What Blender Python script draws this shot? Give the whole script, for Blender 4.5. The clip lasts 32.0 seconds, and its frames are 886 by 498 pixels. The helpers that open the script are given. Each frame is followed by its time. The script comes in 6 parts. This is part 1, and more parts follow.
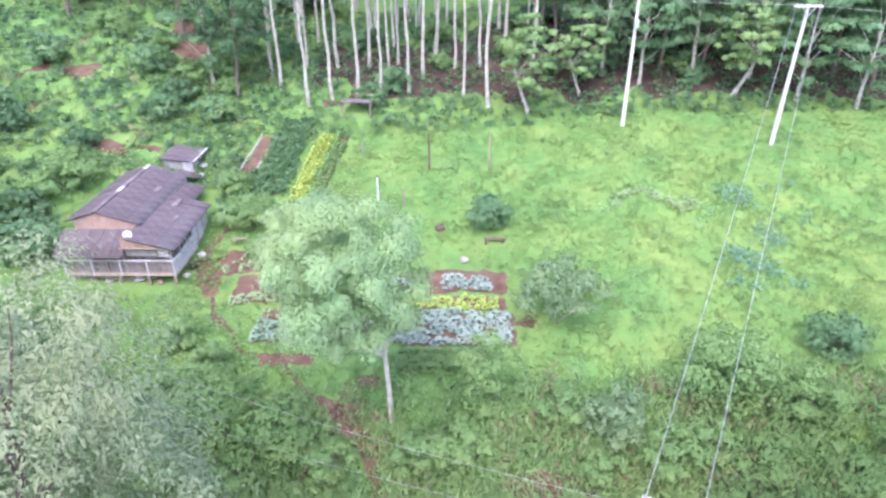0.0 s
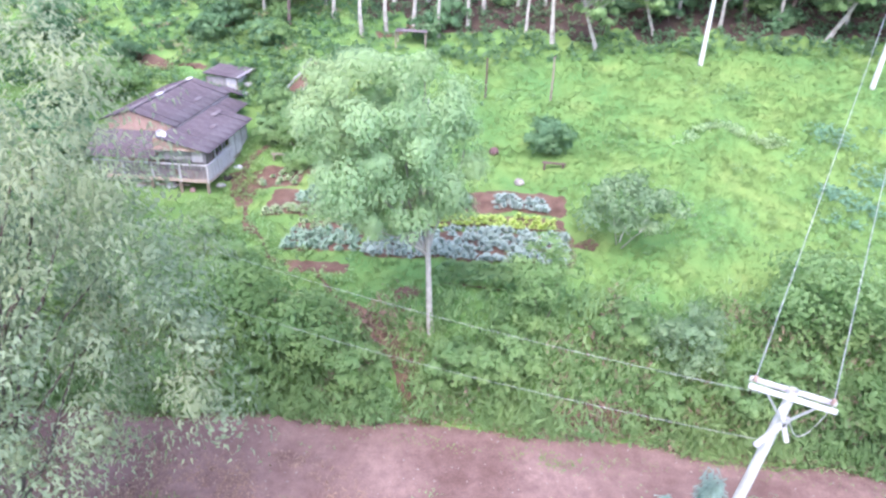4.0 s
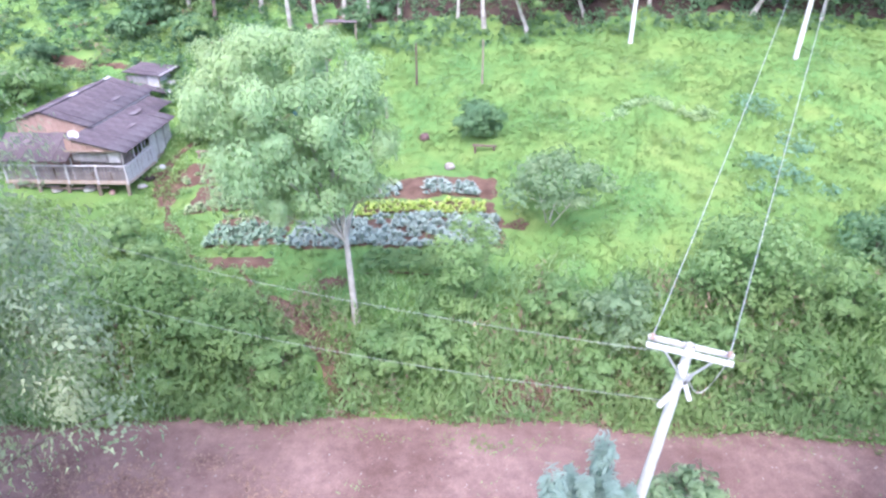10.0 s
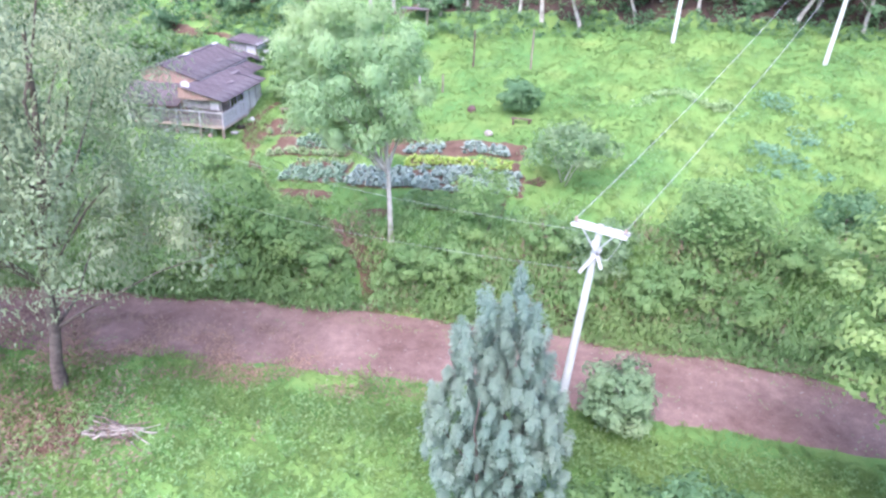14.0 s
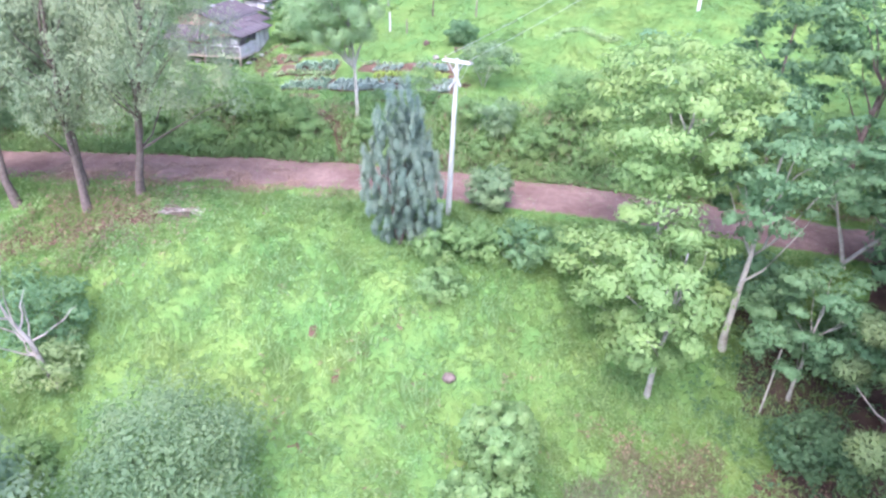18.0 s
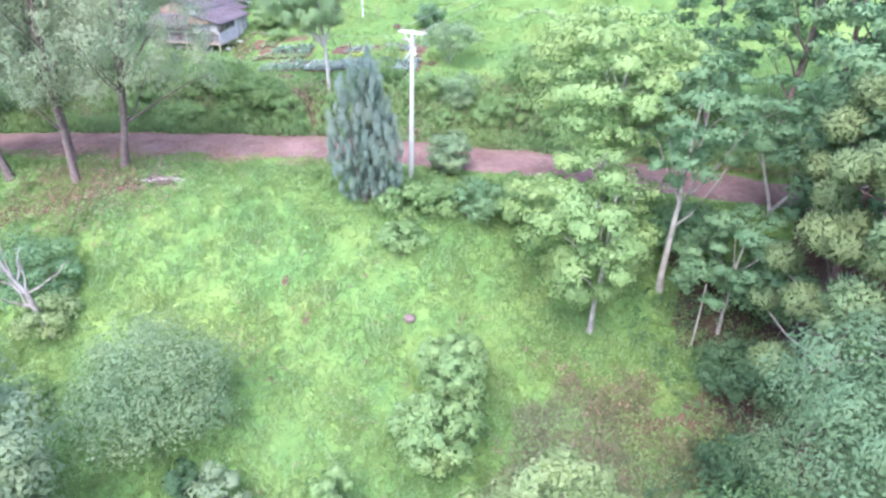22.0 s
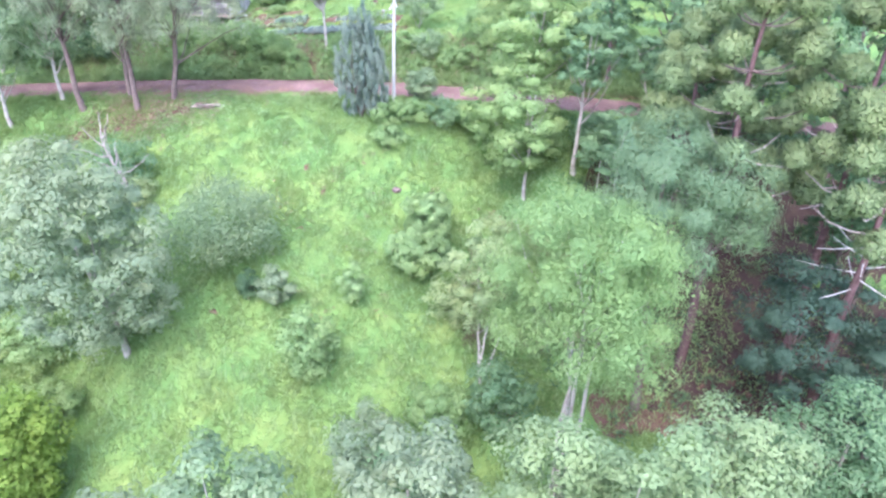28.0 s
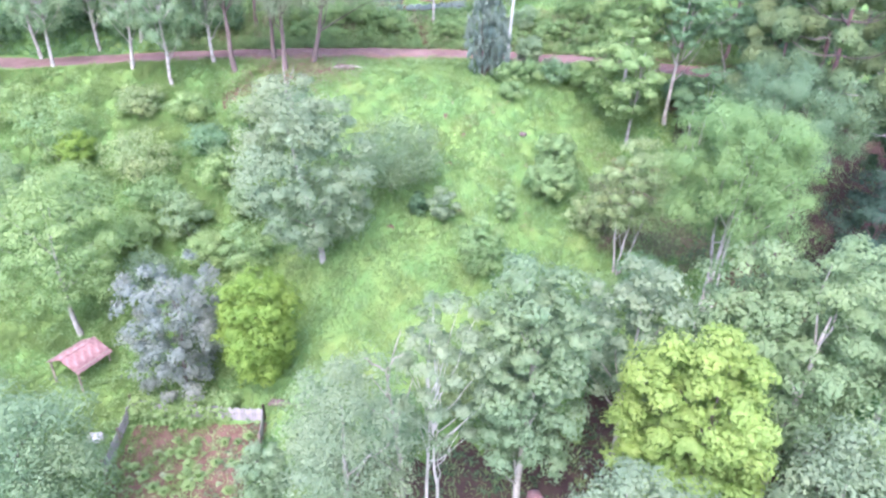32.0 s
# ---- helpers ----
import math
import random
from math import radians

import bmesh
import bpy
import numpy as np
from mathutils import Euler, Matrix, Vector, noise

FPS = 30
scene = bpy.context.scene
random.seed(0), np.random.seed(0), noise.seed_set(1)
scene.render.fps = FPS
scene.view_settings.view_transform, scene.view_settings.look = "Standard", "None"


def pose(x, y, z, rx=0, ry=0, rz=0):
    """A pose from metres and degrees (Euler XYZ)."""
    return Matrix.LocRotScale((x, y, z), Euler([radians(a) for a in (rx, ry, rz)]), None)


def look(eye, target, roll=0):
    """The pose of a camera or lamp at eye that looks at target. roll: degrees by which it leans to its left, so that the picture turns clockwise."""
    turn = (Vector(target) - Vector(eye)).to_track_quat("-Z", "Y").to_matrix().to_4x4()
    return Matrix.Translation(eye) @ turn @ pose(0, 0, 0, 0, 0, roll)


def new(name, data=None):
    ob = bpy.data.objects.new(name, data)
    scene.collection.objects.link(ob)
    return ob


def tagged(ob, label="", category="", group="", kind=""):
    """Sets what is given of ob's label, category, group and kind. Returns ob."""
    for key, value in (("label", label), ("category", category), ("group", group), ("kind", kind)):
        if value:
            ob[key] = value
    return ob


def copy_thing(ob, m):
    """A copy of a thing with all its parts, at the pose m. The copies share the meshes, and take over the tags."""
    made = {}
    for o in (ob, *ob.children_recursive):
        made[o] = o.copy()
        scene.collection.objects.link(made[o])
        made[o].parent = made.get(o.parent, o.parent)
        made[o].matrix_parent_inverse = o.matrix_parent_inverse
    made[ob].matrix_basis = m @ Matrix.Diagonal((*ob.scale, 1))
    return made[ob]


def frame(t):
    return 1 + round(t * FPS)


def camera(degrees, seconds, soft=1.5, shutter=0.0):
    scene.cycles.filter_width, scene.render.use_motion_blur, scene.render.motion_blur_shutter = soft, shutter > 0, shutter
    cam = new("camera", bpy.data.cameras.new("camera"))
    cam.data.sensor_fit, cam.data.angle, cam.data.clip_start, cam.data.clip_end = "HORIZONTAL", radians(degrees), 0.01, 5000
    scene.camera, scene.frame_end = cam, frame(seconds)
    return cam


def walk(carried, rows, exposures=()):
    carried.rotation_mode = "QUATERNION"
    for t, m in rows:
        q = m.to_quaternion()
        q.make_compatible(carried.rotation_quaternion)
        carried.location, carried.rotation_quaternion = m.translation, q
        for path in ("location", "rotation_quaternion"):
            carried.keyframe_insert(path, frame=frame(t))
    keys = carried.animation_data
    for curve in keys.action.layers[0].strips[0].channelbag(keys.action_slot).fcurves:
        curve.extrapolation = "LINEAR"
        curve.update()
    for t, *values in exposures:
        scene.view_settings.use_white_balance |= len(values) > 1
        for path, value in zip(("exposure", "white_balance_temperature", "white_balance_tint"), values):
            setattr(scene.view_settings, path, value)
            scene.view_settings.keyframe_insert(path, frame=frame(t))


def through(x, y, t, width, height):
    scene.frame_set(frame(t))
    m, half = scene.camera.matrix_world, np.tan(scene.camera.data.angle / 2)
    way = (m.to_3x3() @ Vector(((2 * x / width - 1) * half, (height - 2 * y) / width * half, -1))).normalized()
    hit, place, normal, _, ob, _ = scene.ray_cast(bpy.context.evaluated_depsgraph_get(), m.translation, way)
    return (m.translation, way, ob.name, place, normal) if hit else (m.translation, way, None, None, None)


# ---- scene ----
cam = camera(69.7, 32.0, soft=2.6)
PATH = [
    (0.0, 0.437, 0.706, 28.301, 61.844, 0.228, 1.0),
    (0.5, 0.347, 0.772, 27.599, 61.884, 0.139, 1.274),
    (1.0, 0.35, 0.968, 26.816, 61.82, 0.139, 1.307),
    (1.5, 0.251, 1.191, 25.837, 61.755, 0.227, 1.065),
    (2.0, 0.206, 1.519, 24.833, 61.73, 0.139, 1.112),
    (2.5, 0.277, 1.841, 23.859, 61.755, 0.139, 1.145),
    (3.0, 0.265, 1.926, 22.745, 61.714, 0.316, 0.367),
    (3.5, -0.057, 1.821, 21.716, 61.795, -0.037, 1.304),
    (4.0, -0.087, 1.9, 21.375, 61.659, -1.451, 6.112),
    (4.5, 0.04, 1.977, 21.294, 61.664, -1.539, 6.682),
    (6.5, -0.334, 2.111, 21.546, 61.573, -1.274, 6.415),
    (7.0, -0.672, 2.152, 21.442, 61.623, -1.363, 6.494),
    (7.5, 0.14, 2.043, 21.115, 61.634, -1.452, 7.75),
    (8.0, 1.538, 2.243, 21.005, 61.733, -1.1, 6.767),
    (8.5, 2.217, 2.323, 21.29, 61.659, -0.039, 2.902),
    (9.0, 2.361, 2.471, 21.132, 61.721, 0.226, 1.619),
    (9.5, 2.205, 2.551, 20.558, 61.693, 0.227, 1.358),
    (10.0, 2.046, 2.524, 20.258, 61.657, -0.038, 1.827),
    (10.5, 1.659, 2.539, 20.231, 61.629, -1.098, 5.664),
    (11.0, 1.269, 2.863, 20.235, 61.548, -1.804, 8.706),
    (11.5, 1.034, 3.014, 20.378, 61.616, -1.805, 8.764),
    (12.0, 1.334, 2.493, 20.44, 61.644, -1.805, 8.828),
    (12.5, 2.018, 1.252, 20.432, 61.648, -1.894, 8.972),
    (13.0, 2.98, -0.531, 20.445, 61.613, -2.07, 9.663),
    (13.5, 4.154, -2.754, 20.461, 61.613, -2.07, 9.893),
    (14.0, 5.407, -5.343, 20.367, 61.678, -1.983, 9.838),
    (14.5, 6.651, -8.266, 20.289, 61.7, -1.983, 9.773),
    (15.0, 7.967, -11.485, 20.204, 61.648, -2.07, 9.822),
    (15.5, 9.354, -14.959, 20.134, 61.586, -2.157, 9.941),
    (17.5, 13.915, -25.148, 19.385, 61.378, -2.155, 11.755),
    (18.0, 14.044, -24.983, 19.311, 61.419, -1.716, 10.452),
    (18.5, 14.033, -24.856, 19.273, 61.496, -1.276, 8.753),
    (19.0, 14.14, -25.003, 19.283, 61.541, -1.188, 8.534),
    (19.5, 14.459, -25.733, 19.148, 61.707, -1.19, 8.559),
    (20.0, 15.009, -27.06, 18.987, 61.693, -1.19, 8.753),
    (20.5, 15.719, -28.969, 18.745, 61.647, -1.278, 9.4),
    (21.0, 16.495, -30.367, 18.603, 61.548, -1.278, 9.905),
    (21.5, 16.88, -30.466, 18.519, 61.49, -1.189, 9.73),
    (22.0, 17.152, -29.438, 18.577, 61.271, -0.924, 9.309),
    (22.5, 17.282, -28.314, 18.652, 61.466, -0.925, 9.126),
    (23.0, 17.978, -27.675, 18.737, 61.392, -0.837, 9.121),
    (23.5, 18.93, -27.528, 18.775, 61.392, -0.837, 9.121),
    (24.0, 19.978, -27.969, 18.782, 61.331, -0.749, 9.342),
    (24.5, 20.987, -29.499, 18.746, 61.341, -0.749, 9.503),
    (25.0, 21.91, -31.729, 18.395, 61.536, -0.838, 9.598),
    (25.5, 22.537, -34.376, 18.178, 61.6, -1.014, 9.719),
    (26.0, 22.941, -37.42, 18.037, 61.696, -1.103, 9.658),
    (26.5, 23.168, -40.884, 17.819, 61.774, -1.015, 9.412),
    (28.5, 17.909, -52.394, 17.719, 61.769, -1.451, 5.515),
    (29.0, 16.376, -54.278, 17.474, 61.709, -1.538, 5.304),
    (29.5, 14.416, -56.669, 17.01, 61.864, -1.716, 5.063),
    (30.0, 11.984, -59.315, 16.61, 61.855, -1.892, 4.931),
    (30.5, 9.381, -62.069, 16.4, 61.79, -1.891, 4.87),
    (31.0, 7.473, -63.958, 16.334, 61.801, -1.891, 4.802),
    (31.5, 6.555, -64.903, 16.216, 61.918, -1.805, 4.75),
    (32.0, 6.491, -65.19, 16.227, 61.894, -1.805, 5.336),
]
walk(cam, [(t, pose(x, y, z, rx, ry, rz)) for t, x, y, z, rx, ry, rz in PATH], [(0.0, 1.12, 5600, 19), (7.0, 1.2, 5500, 21), (13.0, 1.22, 5500, 20), (19.0, 1.38, 5500, 21), (26.0, 1.42, 5450, 20), (30.0, 1.5, 5450, 29)])

# ---- world ----
world = bpy.data.worlds.new("overcast_sky")
scene.world = world
world.use_nodes = True
wn = world.node_tree
sky = wn.nodes.new("ShaderNodeTexSky")
sky.sky_type = 'NISHITA'
sky.sun_disc = False
sky.sun_elevation, sky.sun_rotation = radians(58), radians(200)
sky.air_density, sky.dust_density, sky.ozone_density = 1.0, 4.0, 0.6
wn.nodes["Background"].inputs[1].default_value = 0.28
wn.links.new(sky.outputs[0], wn.nodes["Background"].inputs[0])
sun_data = bpy.data.lights.new("sun", 'SUN')
sun_data.energy, sun_data.angle, sun_data.color = 0.95, radians(60), (1.0, 0.96, 0.9)
sun = new("sun", sun_data)
sun.matrix_world = look((40, -50, 100), (0, 15, 0))


# ---- terrain ----
GX = (-60, -40, -20, -8, 4, 16, 30, 60)
UP_Y = (25.2, 29, 37, 46, 55, 65, 80, 120, 200)
UP_Z = ((-4.8, -2.9, -1.5, -1.0, -0.7, -0.6, -0.9, -2.0),
        (-1.5, 0.0, 0.5, 1.7, 2.3, 2.7, 2.6, 2.2),
        (1.5, 1.2, 1.4, 2.6, 3.9, 4.2, 4.0, 4.0),
        (4.5, 3.8, 2.5, 4.2, 5.4, 6.0, 6.0, 6.0),
        (7.0, 6.3, 5.0, 6.0, 7.2, 8.2, 8.8, 8.5),
        (10.5, 9.5, 8.2, 8.2, 9.2, 10.2, 10.8, 10.5),
        (16.0, 14.5, 12.5, 12.5, 13.5, 14.5, 14.5, 14.0),
        (31, 29, 25, 22, 23, 24, 24, 24), (58, 56, 50, 44, 44, 44, 44, 44))
LOW_Y = (-120, -60, -40, -28, -18, -8, 0, 6, 12, 16.8)
LOW_Z = ((-32, -32, -32, -32, -32, -32, -32, -32), (-28, -28, -27.5, -26.5, -25, -24.5, -24.5, -26),
         (-26.5, -26.5, -26, -24.5, -22.5, -21.5, -21, -24), (-25.5, -25.3, -24.6, -22.5, -20.3, -19, -18.5, -22),
         (-23, -22.5, -20.8, -17.6, -16.0, -16.2, -16.5, -20), (-19, -18, -15.5, -11.6, -11.2, -12.6, -13.5, -18),
         (-15, -13.5, -10.5, -7.2, -7.7, -9.6, -11, -16), (-11, -9.5, -6.6, -3.8, -4.3, -6.6, -8.8, -13),
         (-7, -5.8, -2.9, -1.7, -1.4, -2.8, -5.6, -9), (-5.0, -3.1, -1.7, -1.1, -0.7, -0.8, -1.4, -2.6))
ROWS_Y = np.array(LOW_Y + UP_Y, float)
TABLE = np.array(LOW_Z + UP_Z, float)


def slopes(p, v):
    """Monotone slopes along axis 0, so that the curve neither dips nor bulges between rows."""
    h = np.diff(p).reshape((-1,) + (1,) * (v.ndim - 1))
    d = np.diff(v, axis=0) / h
    m = np.zeros_like(v)
    a, b = d[:-1], d[1:]
    m[1:-1] = np.where(a * b > 0, 2 * a * b / np.where(a * b > 0, a + b, 1), 0)
    m[0], m[-1] = d[0], d[-1]
    return m


def hermite(p, v, m, q):
    q = np.clip(q, p[0], p[-1])
    i = np.clip(np.searchsorted(p, q) - 1, 0, len(p) - 2)
    h = p[i + 1] - p[i]
    t = (q - p[i]) / h
    return i, t, h


COLS_X = np.array(GX, float)
SLOPE_Y = slopes(ROWS_Y, TABLE)


def land(x, y):
    """Height of the bare ground, for arrays of x and y."""
    x, y = np.broadcast_arrays(np.asarray(x, float), np.asarray(y, float))
    i, t, h = hermite(ROWS_Y, None, None, y)
    t, h = t[..., None], h[..., None]
    col = ((2 * t ** 3 - 3 * t ** 2 + 1) * TABLE[i] + (t ** 3 - 2 * t ** 2 + t) * h * SLOPE_Y[i]
           + (3 * t ** 2 - 2 * t ** 3) * TABLE[i + 1] + (t ** 3 - t ** 2) * h * SLOPE_Y[i + 1])
    m = np.moveaxis(slopes(COLS_X, np.moveaxis(col, -1, 0)), 0, -1)
    j, s, w = hermite(COLS_X, None, None, x)
    g = lambda a, k: np.take_along_axis(a, k[..., None], -1)[..., 0]
    z = ((2 * s ** 3 - 3 * s ** 2 + 1) * g(col, j) + (s ** 3 - 2 * s ** 2 + s) * w * g(m, j)
         + (3 * s ** 2 - 2 * s ** 3) * g(col, j + 1) + (s ** 3 - s ** 2) * w * g(m, j + 1))
    rough = np.clip(np.abs(y - 21) - 4.5, 0, 3) / 3
    bumps = 0.16 * np.sin(x * 0.9 + 1.3 * np.sin(y * 0.5)) * np.sin(y * 0.8 + np.sin(x * 0.6)) + 0.05 * np.sin(2.3 * x + y) * np.sin(2.1 * y - 0.7 * x)
    return z + rough * bumps


# ---- materials ----
def mat_base(name, rough=0.8, spec=0.2):
    m = bpy.data.materials.new(name)
    m.use_nodes = True
    nt = m.node_tree
    b = nt.nodes["Principled BSDF"]
    b.inputs["Roughness"].default_value = rough
    b.inputs["Specular IOR Level"].default_value = spec
    return m, nt, b


def node(nt, kind, **values):
    n = nt.nodes.new(kind)
    for key, value in values.items():
        n.inputs[key.replace("_", " ")].default_value = value
    return n


def ramp(nt, source, stops):
    r = nt.nodes.new("ShaderNodeValToRGB")
    el = r.color_ramp.elements
    while len(el) < len(stops):
        el.new(0.5)
    for e, (p, c) in zip(el, stops):
        e.position, e.color = p, (*c, 1)
    nt.links.new(source, r.inputs[0])
    return r.outputs[0]


def mix(nt, fac, a, b, blend='MIX'):
    m = nt.nodes.new("ShaderNodeMix")
    m.data_type, m.blend_type = 'RGBA', blend
    for sock, val in ((m.inputs[0], fac), (m.inputs[6], a), (m.inputs[7], b)):
        if isinstance(val, bpy.types.NodeSocket):
            nt.links.new(val, sock)
        elif isinstance(val, (int, float)):
            sock.default_value = val
        else:
            sock.default_value = (*val, 1)
    return m.outputs[2]


def noise_out(nt, scale, detail=4, rough=0.6, coords="Object"):
    tc = nt.nodes.new("ShaderNodeTexCoord")
    n = node(nt, "ShaderNodeTexNoise", Scale=scale, Detail=detail, Roughness=rough)
    nt.links.new(tc.outputs[coords], n.inputs["Vector"])
    return n.outputs["Fac"]


def bump(nt, b, height, strength=0.4, dist=0.05):
    n = node(nt, "ShaderNodeBump", Strength=strength, Distance=dist)
    nt.links.new(height, n.inputs["Height"])
    nt.links.new(n.outputs[0], b.inputs["Normal"])


def surface(name, stops, scale, fine=None, rough=0.8, spec=0.2, metal=0.0, relief=0.4, dist=0.03, vary=0.0):
    """A plain surface with two scales of variation and relief."""
    m, nt, b = mat_base(name, rough, spec)
    b.inputs["Metallic"].default_value = metal
    col = ramp(nt, noise_out(nt, scale), stops)
    small = noise_out(nt, fine or scale * 9, 3)
    col = mix(nt, 0.45, col, ramp(nt, small, [(0.25, (0.55, 0.55, 0.55)), (0.75, (1, 1, 1))]), 'MULTIPLY')
    if vary:
        oi = nt.nodes.new("ShaderNodeObjectInfo")
        col = mix(nt, vary, col, ramp(nt, oi.outputs["Random"], [(0, (0.45, 0.45, 0.45)), (1, (1, 1, 1))]), 'MULTIPLY')
    nt.links.new(col, b.inputs["Base Color"])
    bump(nt, b, small, relief, dist)
    return m


def foliage(name, dark, mid, light, through=0.46, rough=0.6, patch=0.24, tone=0.98, hue=0.3):
    """Leaves: each leaf its own tone, each plant a little different, with light coming through."""
    dark, mid, light = (tuple(min(0.9, tone * (0.9 * k + 0.1 * g_)) for k in (1.08 * r_ + 0.01, g_, 1.12 * b_ + 0.01)) for r_, g_, b_ in (dark, mid, light))
    m, nt, b = mat_base(name, rough, 0.25)
    geo = nt.nodes.new("ShaderNodeNewGeometry")
    near = lambda a: tuple(0.4 * p + 0.6 * q for p, q in zip(a, mid))
    col = ramp(nt, geo.outputs["Random Per Island"], [(0.0, near(dark)), (0.5, mid), (1.0, near(light))])
    oi = nt.nodes.new("ShaderNodeObjectInfo")
    col = mix(nt, 0.5, col, ramp(nt, oi.outputs["Random"], [(0, (0.75, 0.8, 0.75)), (1, (1.0, 1.0, 0.95))]), 'MULTIPLY')
    col = mix(nt, patch, col, ramp(nt, noise_out(nt, 0.55, 3), [(0.35, (0.5, 0.6, 0.55)), (0.65, (1.2, 1.12, 1.0))]), 'MULTIPLY')
    col = mix(nt, hue, col, ramp(nt, noise_out(nt, 0.13, 3), [(0.38, (0.8, 0.98, 1.02)), (0.62, (1.2, 1.04, 0.85))]), 'MULTIPLY')
    nt.links.new(col, b.inputs["Base Color"])
    tr = nt.nodes.new("ShaderNodeBsdfTranslucent")
    nt.links.new(col, tr.inputs[0])
    mx = nt.nodes.new("ShaderNodeMixShader")
    mx.inputs[0].default_value = through
    nt.links.new(b.outputs[0], mx.inputs[1])
    nt.links.new(tr.outputs[0], mx.inputs[2])
    nt.links.new(mx.outputs[0], nt.nodes["Material Output"].inputs[0])
    return m


def ground_material():
    m, nt, b = mat_base("meadow_ground", 0.95, 0.1)
    wide, big, mid_, fine = noise_out(nt, 0.07, 3, 0.5), noise_out(nt, 0.28, 6, 0.65), noise_out(nt, 0.9, 5, 0.7), noise_out(nt, 6, 4, 0.7)
    grass = ramp(nt, big, [(0.3, (0.115, 0.215, 0.07)), (0.45, (0.14, 0.24, 0.075)), (0.56, (0.165, 0.255, 0.078)), (0.7, (0.2, 0.27, 0.09))])
    grass = mix(nt, 0.3, grass, ramp(nt, wide, [(0.38, (0.78, 0.95, 0.95)), (0.62, (1.15, 1.03, 0.9))]), 'MULTIPLY')
    grass = mix(nt, 0.5, grass, ramp(nt, mid_, [(0.3, (0.72, 0.82, 0.75)), (0.7, (1.15, 1.1, 1.0))]), 'MULTIPLY')
    soil = ramp(nt, fine, [(0.3, (0.14, 0.08, 0.06)), (0.7, (0.28, 0.17, 0.13))])
    bare = ramp(nt, mid_, [(0.68, (0, 0, 0)), (0.8, (0.7, 0.7, 0.7))])
    col = mix(nt, bare, grass, soil)
    col = mix(nt, 0.28, col, ramp(nt, fine, [(0.3, (0.6, 0.6, 0.6)), (0.7, (1.1, 1.1, 1.1))]), 'MULTIPLY')
    nt.links.new(col, b.inputs["Base Color"])
    bump(nt, b, fine, 0.35, 0.08)
    return m


def road_material():
    m, nt, b = mat_base("red_earth_road", 0.95, 0.1)
    big, mid_, fine = noise_out(nt, 0.25, 4), noise_out(nt, 1.6, 5, 0.7), noise_out(nt, 14, 4, 0.7)
    col = ramp(nt, big, [(0.3, (0.18, 0.115, 0.1)), (0.7, (0.31, 0.215, 0.19))])
    col = mix(nt, 0.75, col, ramp(nt, mid_, [(0.3, (0.6, 0.55, 0.55)), (0.7, (1.15, 1.15, 1.15))]), 'MULTIPLY')
    col = mix(nt, 0.8, col, ramp(nt, fine, [(0.3, (0.6, 0.6, 0.6)), (0.7, (1.15, 1.1, 1.1))]), 'MULTIPLY')
    nt.links.new(col, b.inputs["Base Color"])
    bump(nt, b, fine, 0.6, 0.06)
    return m


M_GROUND, M_ROAD = ground_material(), road_material()
M_SOIL = surface("red_bed_soil", [(0.3, (0.1, 0.058, 0.042)), (0.7, (0.2, 0.126, 0.093))], 1.2, 9, 0.95, 0.1, relief=0.8, dist=0.08)
# red-brown soil, darkened in its colour for the shade under the trees
M_SHADED_SOIL = surface("soil_with_canopy_shade", [(0.3, (0.045, 0.03, 0.026)), (0.5, (0.075, 0.05, 0.042)), (0.7, (0.11, 0.085, 0.055))], 0.5, 6, 0.95, 0.1, relief=0.8, dist=0.08)
M_BARK = surface("brown_bark", [(0.3, (0.12, 0.09, 0.08)), (0.7, (0.25, 0.195, 0.175))], 3, 20, 0.9, 0.1)
M_PALE = surface("pale_smooth_bark", [(0.3, (0.3, 0.27, 0.23)), (0.7, (0.62, 0.58, 0.52))], 1.5, 12, 0.75, 0.15)
M_WHITE = surface("bleached_dead_wood", [(0.3, (0.5, 0.48, 0.44)), (0.7, (0.75, 0.72, 0.68))], 1.5, 12, 0.8, 0.15)
M_DEAD = surface("grey_brown_dead_wood", [(0.3, (0.3, 0.25, 0.22)), (0.7, (0.52, 0.47, 0.43))], 1.5, 12, 0.85, 0.15)
M_REDBARK = surface("reddish_brown_bark", [(0.3, (0.1, 0.06, 0.058)), (0.7, (0.21, 0.135, 0.13))], 3, 16, 0.9, 0.1)
M_CONCRETE = surface("light_grey_concrete", [(0.3, (0.55, 0.54, 0.5)), (0.7, (0.75, 0.74, 0.7))], 1.5, 14, 0.8, 0.2)
M_TIMBER = surface("weathered_timber", [(0.3, (0.2, 0.15, 0.12)), (0.7, (0.42, 0.34, 0.28))], 2, 18, 0.85, 0.15)
M_GREYWOOD = surface("pale_grey_board", [(0.3, (0.34, 0.31, 0.31)), (0.7, (0.54, 0.5, 0.5))], 2, 18, 0.85, 0.15, vary=0.4)
M_PALING = surface("weathered_grey_paling", [(0.3, (0.24, 0.21, 0.22)), (0.7, (0.42, 0.38, 0.39))], 2, 18, 0.85, 0.15, vary=0.45)
M_TANBEAM = surface("tan_sawn_timber", [(0.3, (0.36, 0.28, 0.22)), (0.7, (0.52, 0.43, 0.36))], 2, 18, 0.85, 0.15)
M_ROOFGREY = surface("dark_weathered_sheet", [(0.3, (0.11, 0.085, 0.095)), (0.55, (0.17, 0.14, 0.15)), (0.75, (0.28, 0.245, 0.25))], 1.1, 5, 0.85, 0.15, vary=0.35)
M_BROWNSTONE = surface("brownish_stone", [(0.3, (0.2, 0.16, 0.14)), (0.7, (0.5, 0.46, 0.43))], 3, 12, 0.9, 0.15)
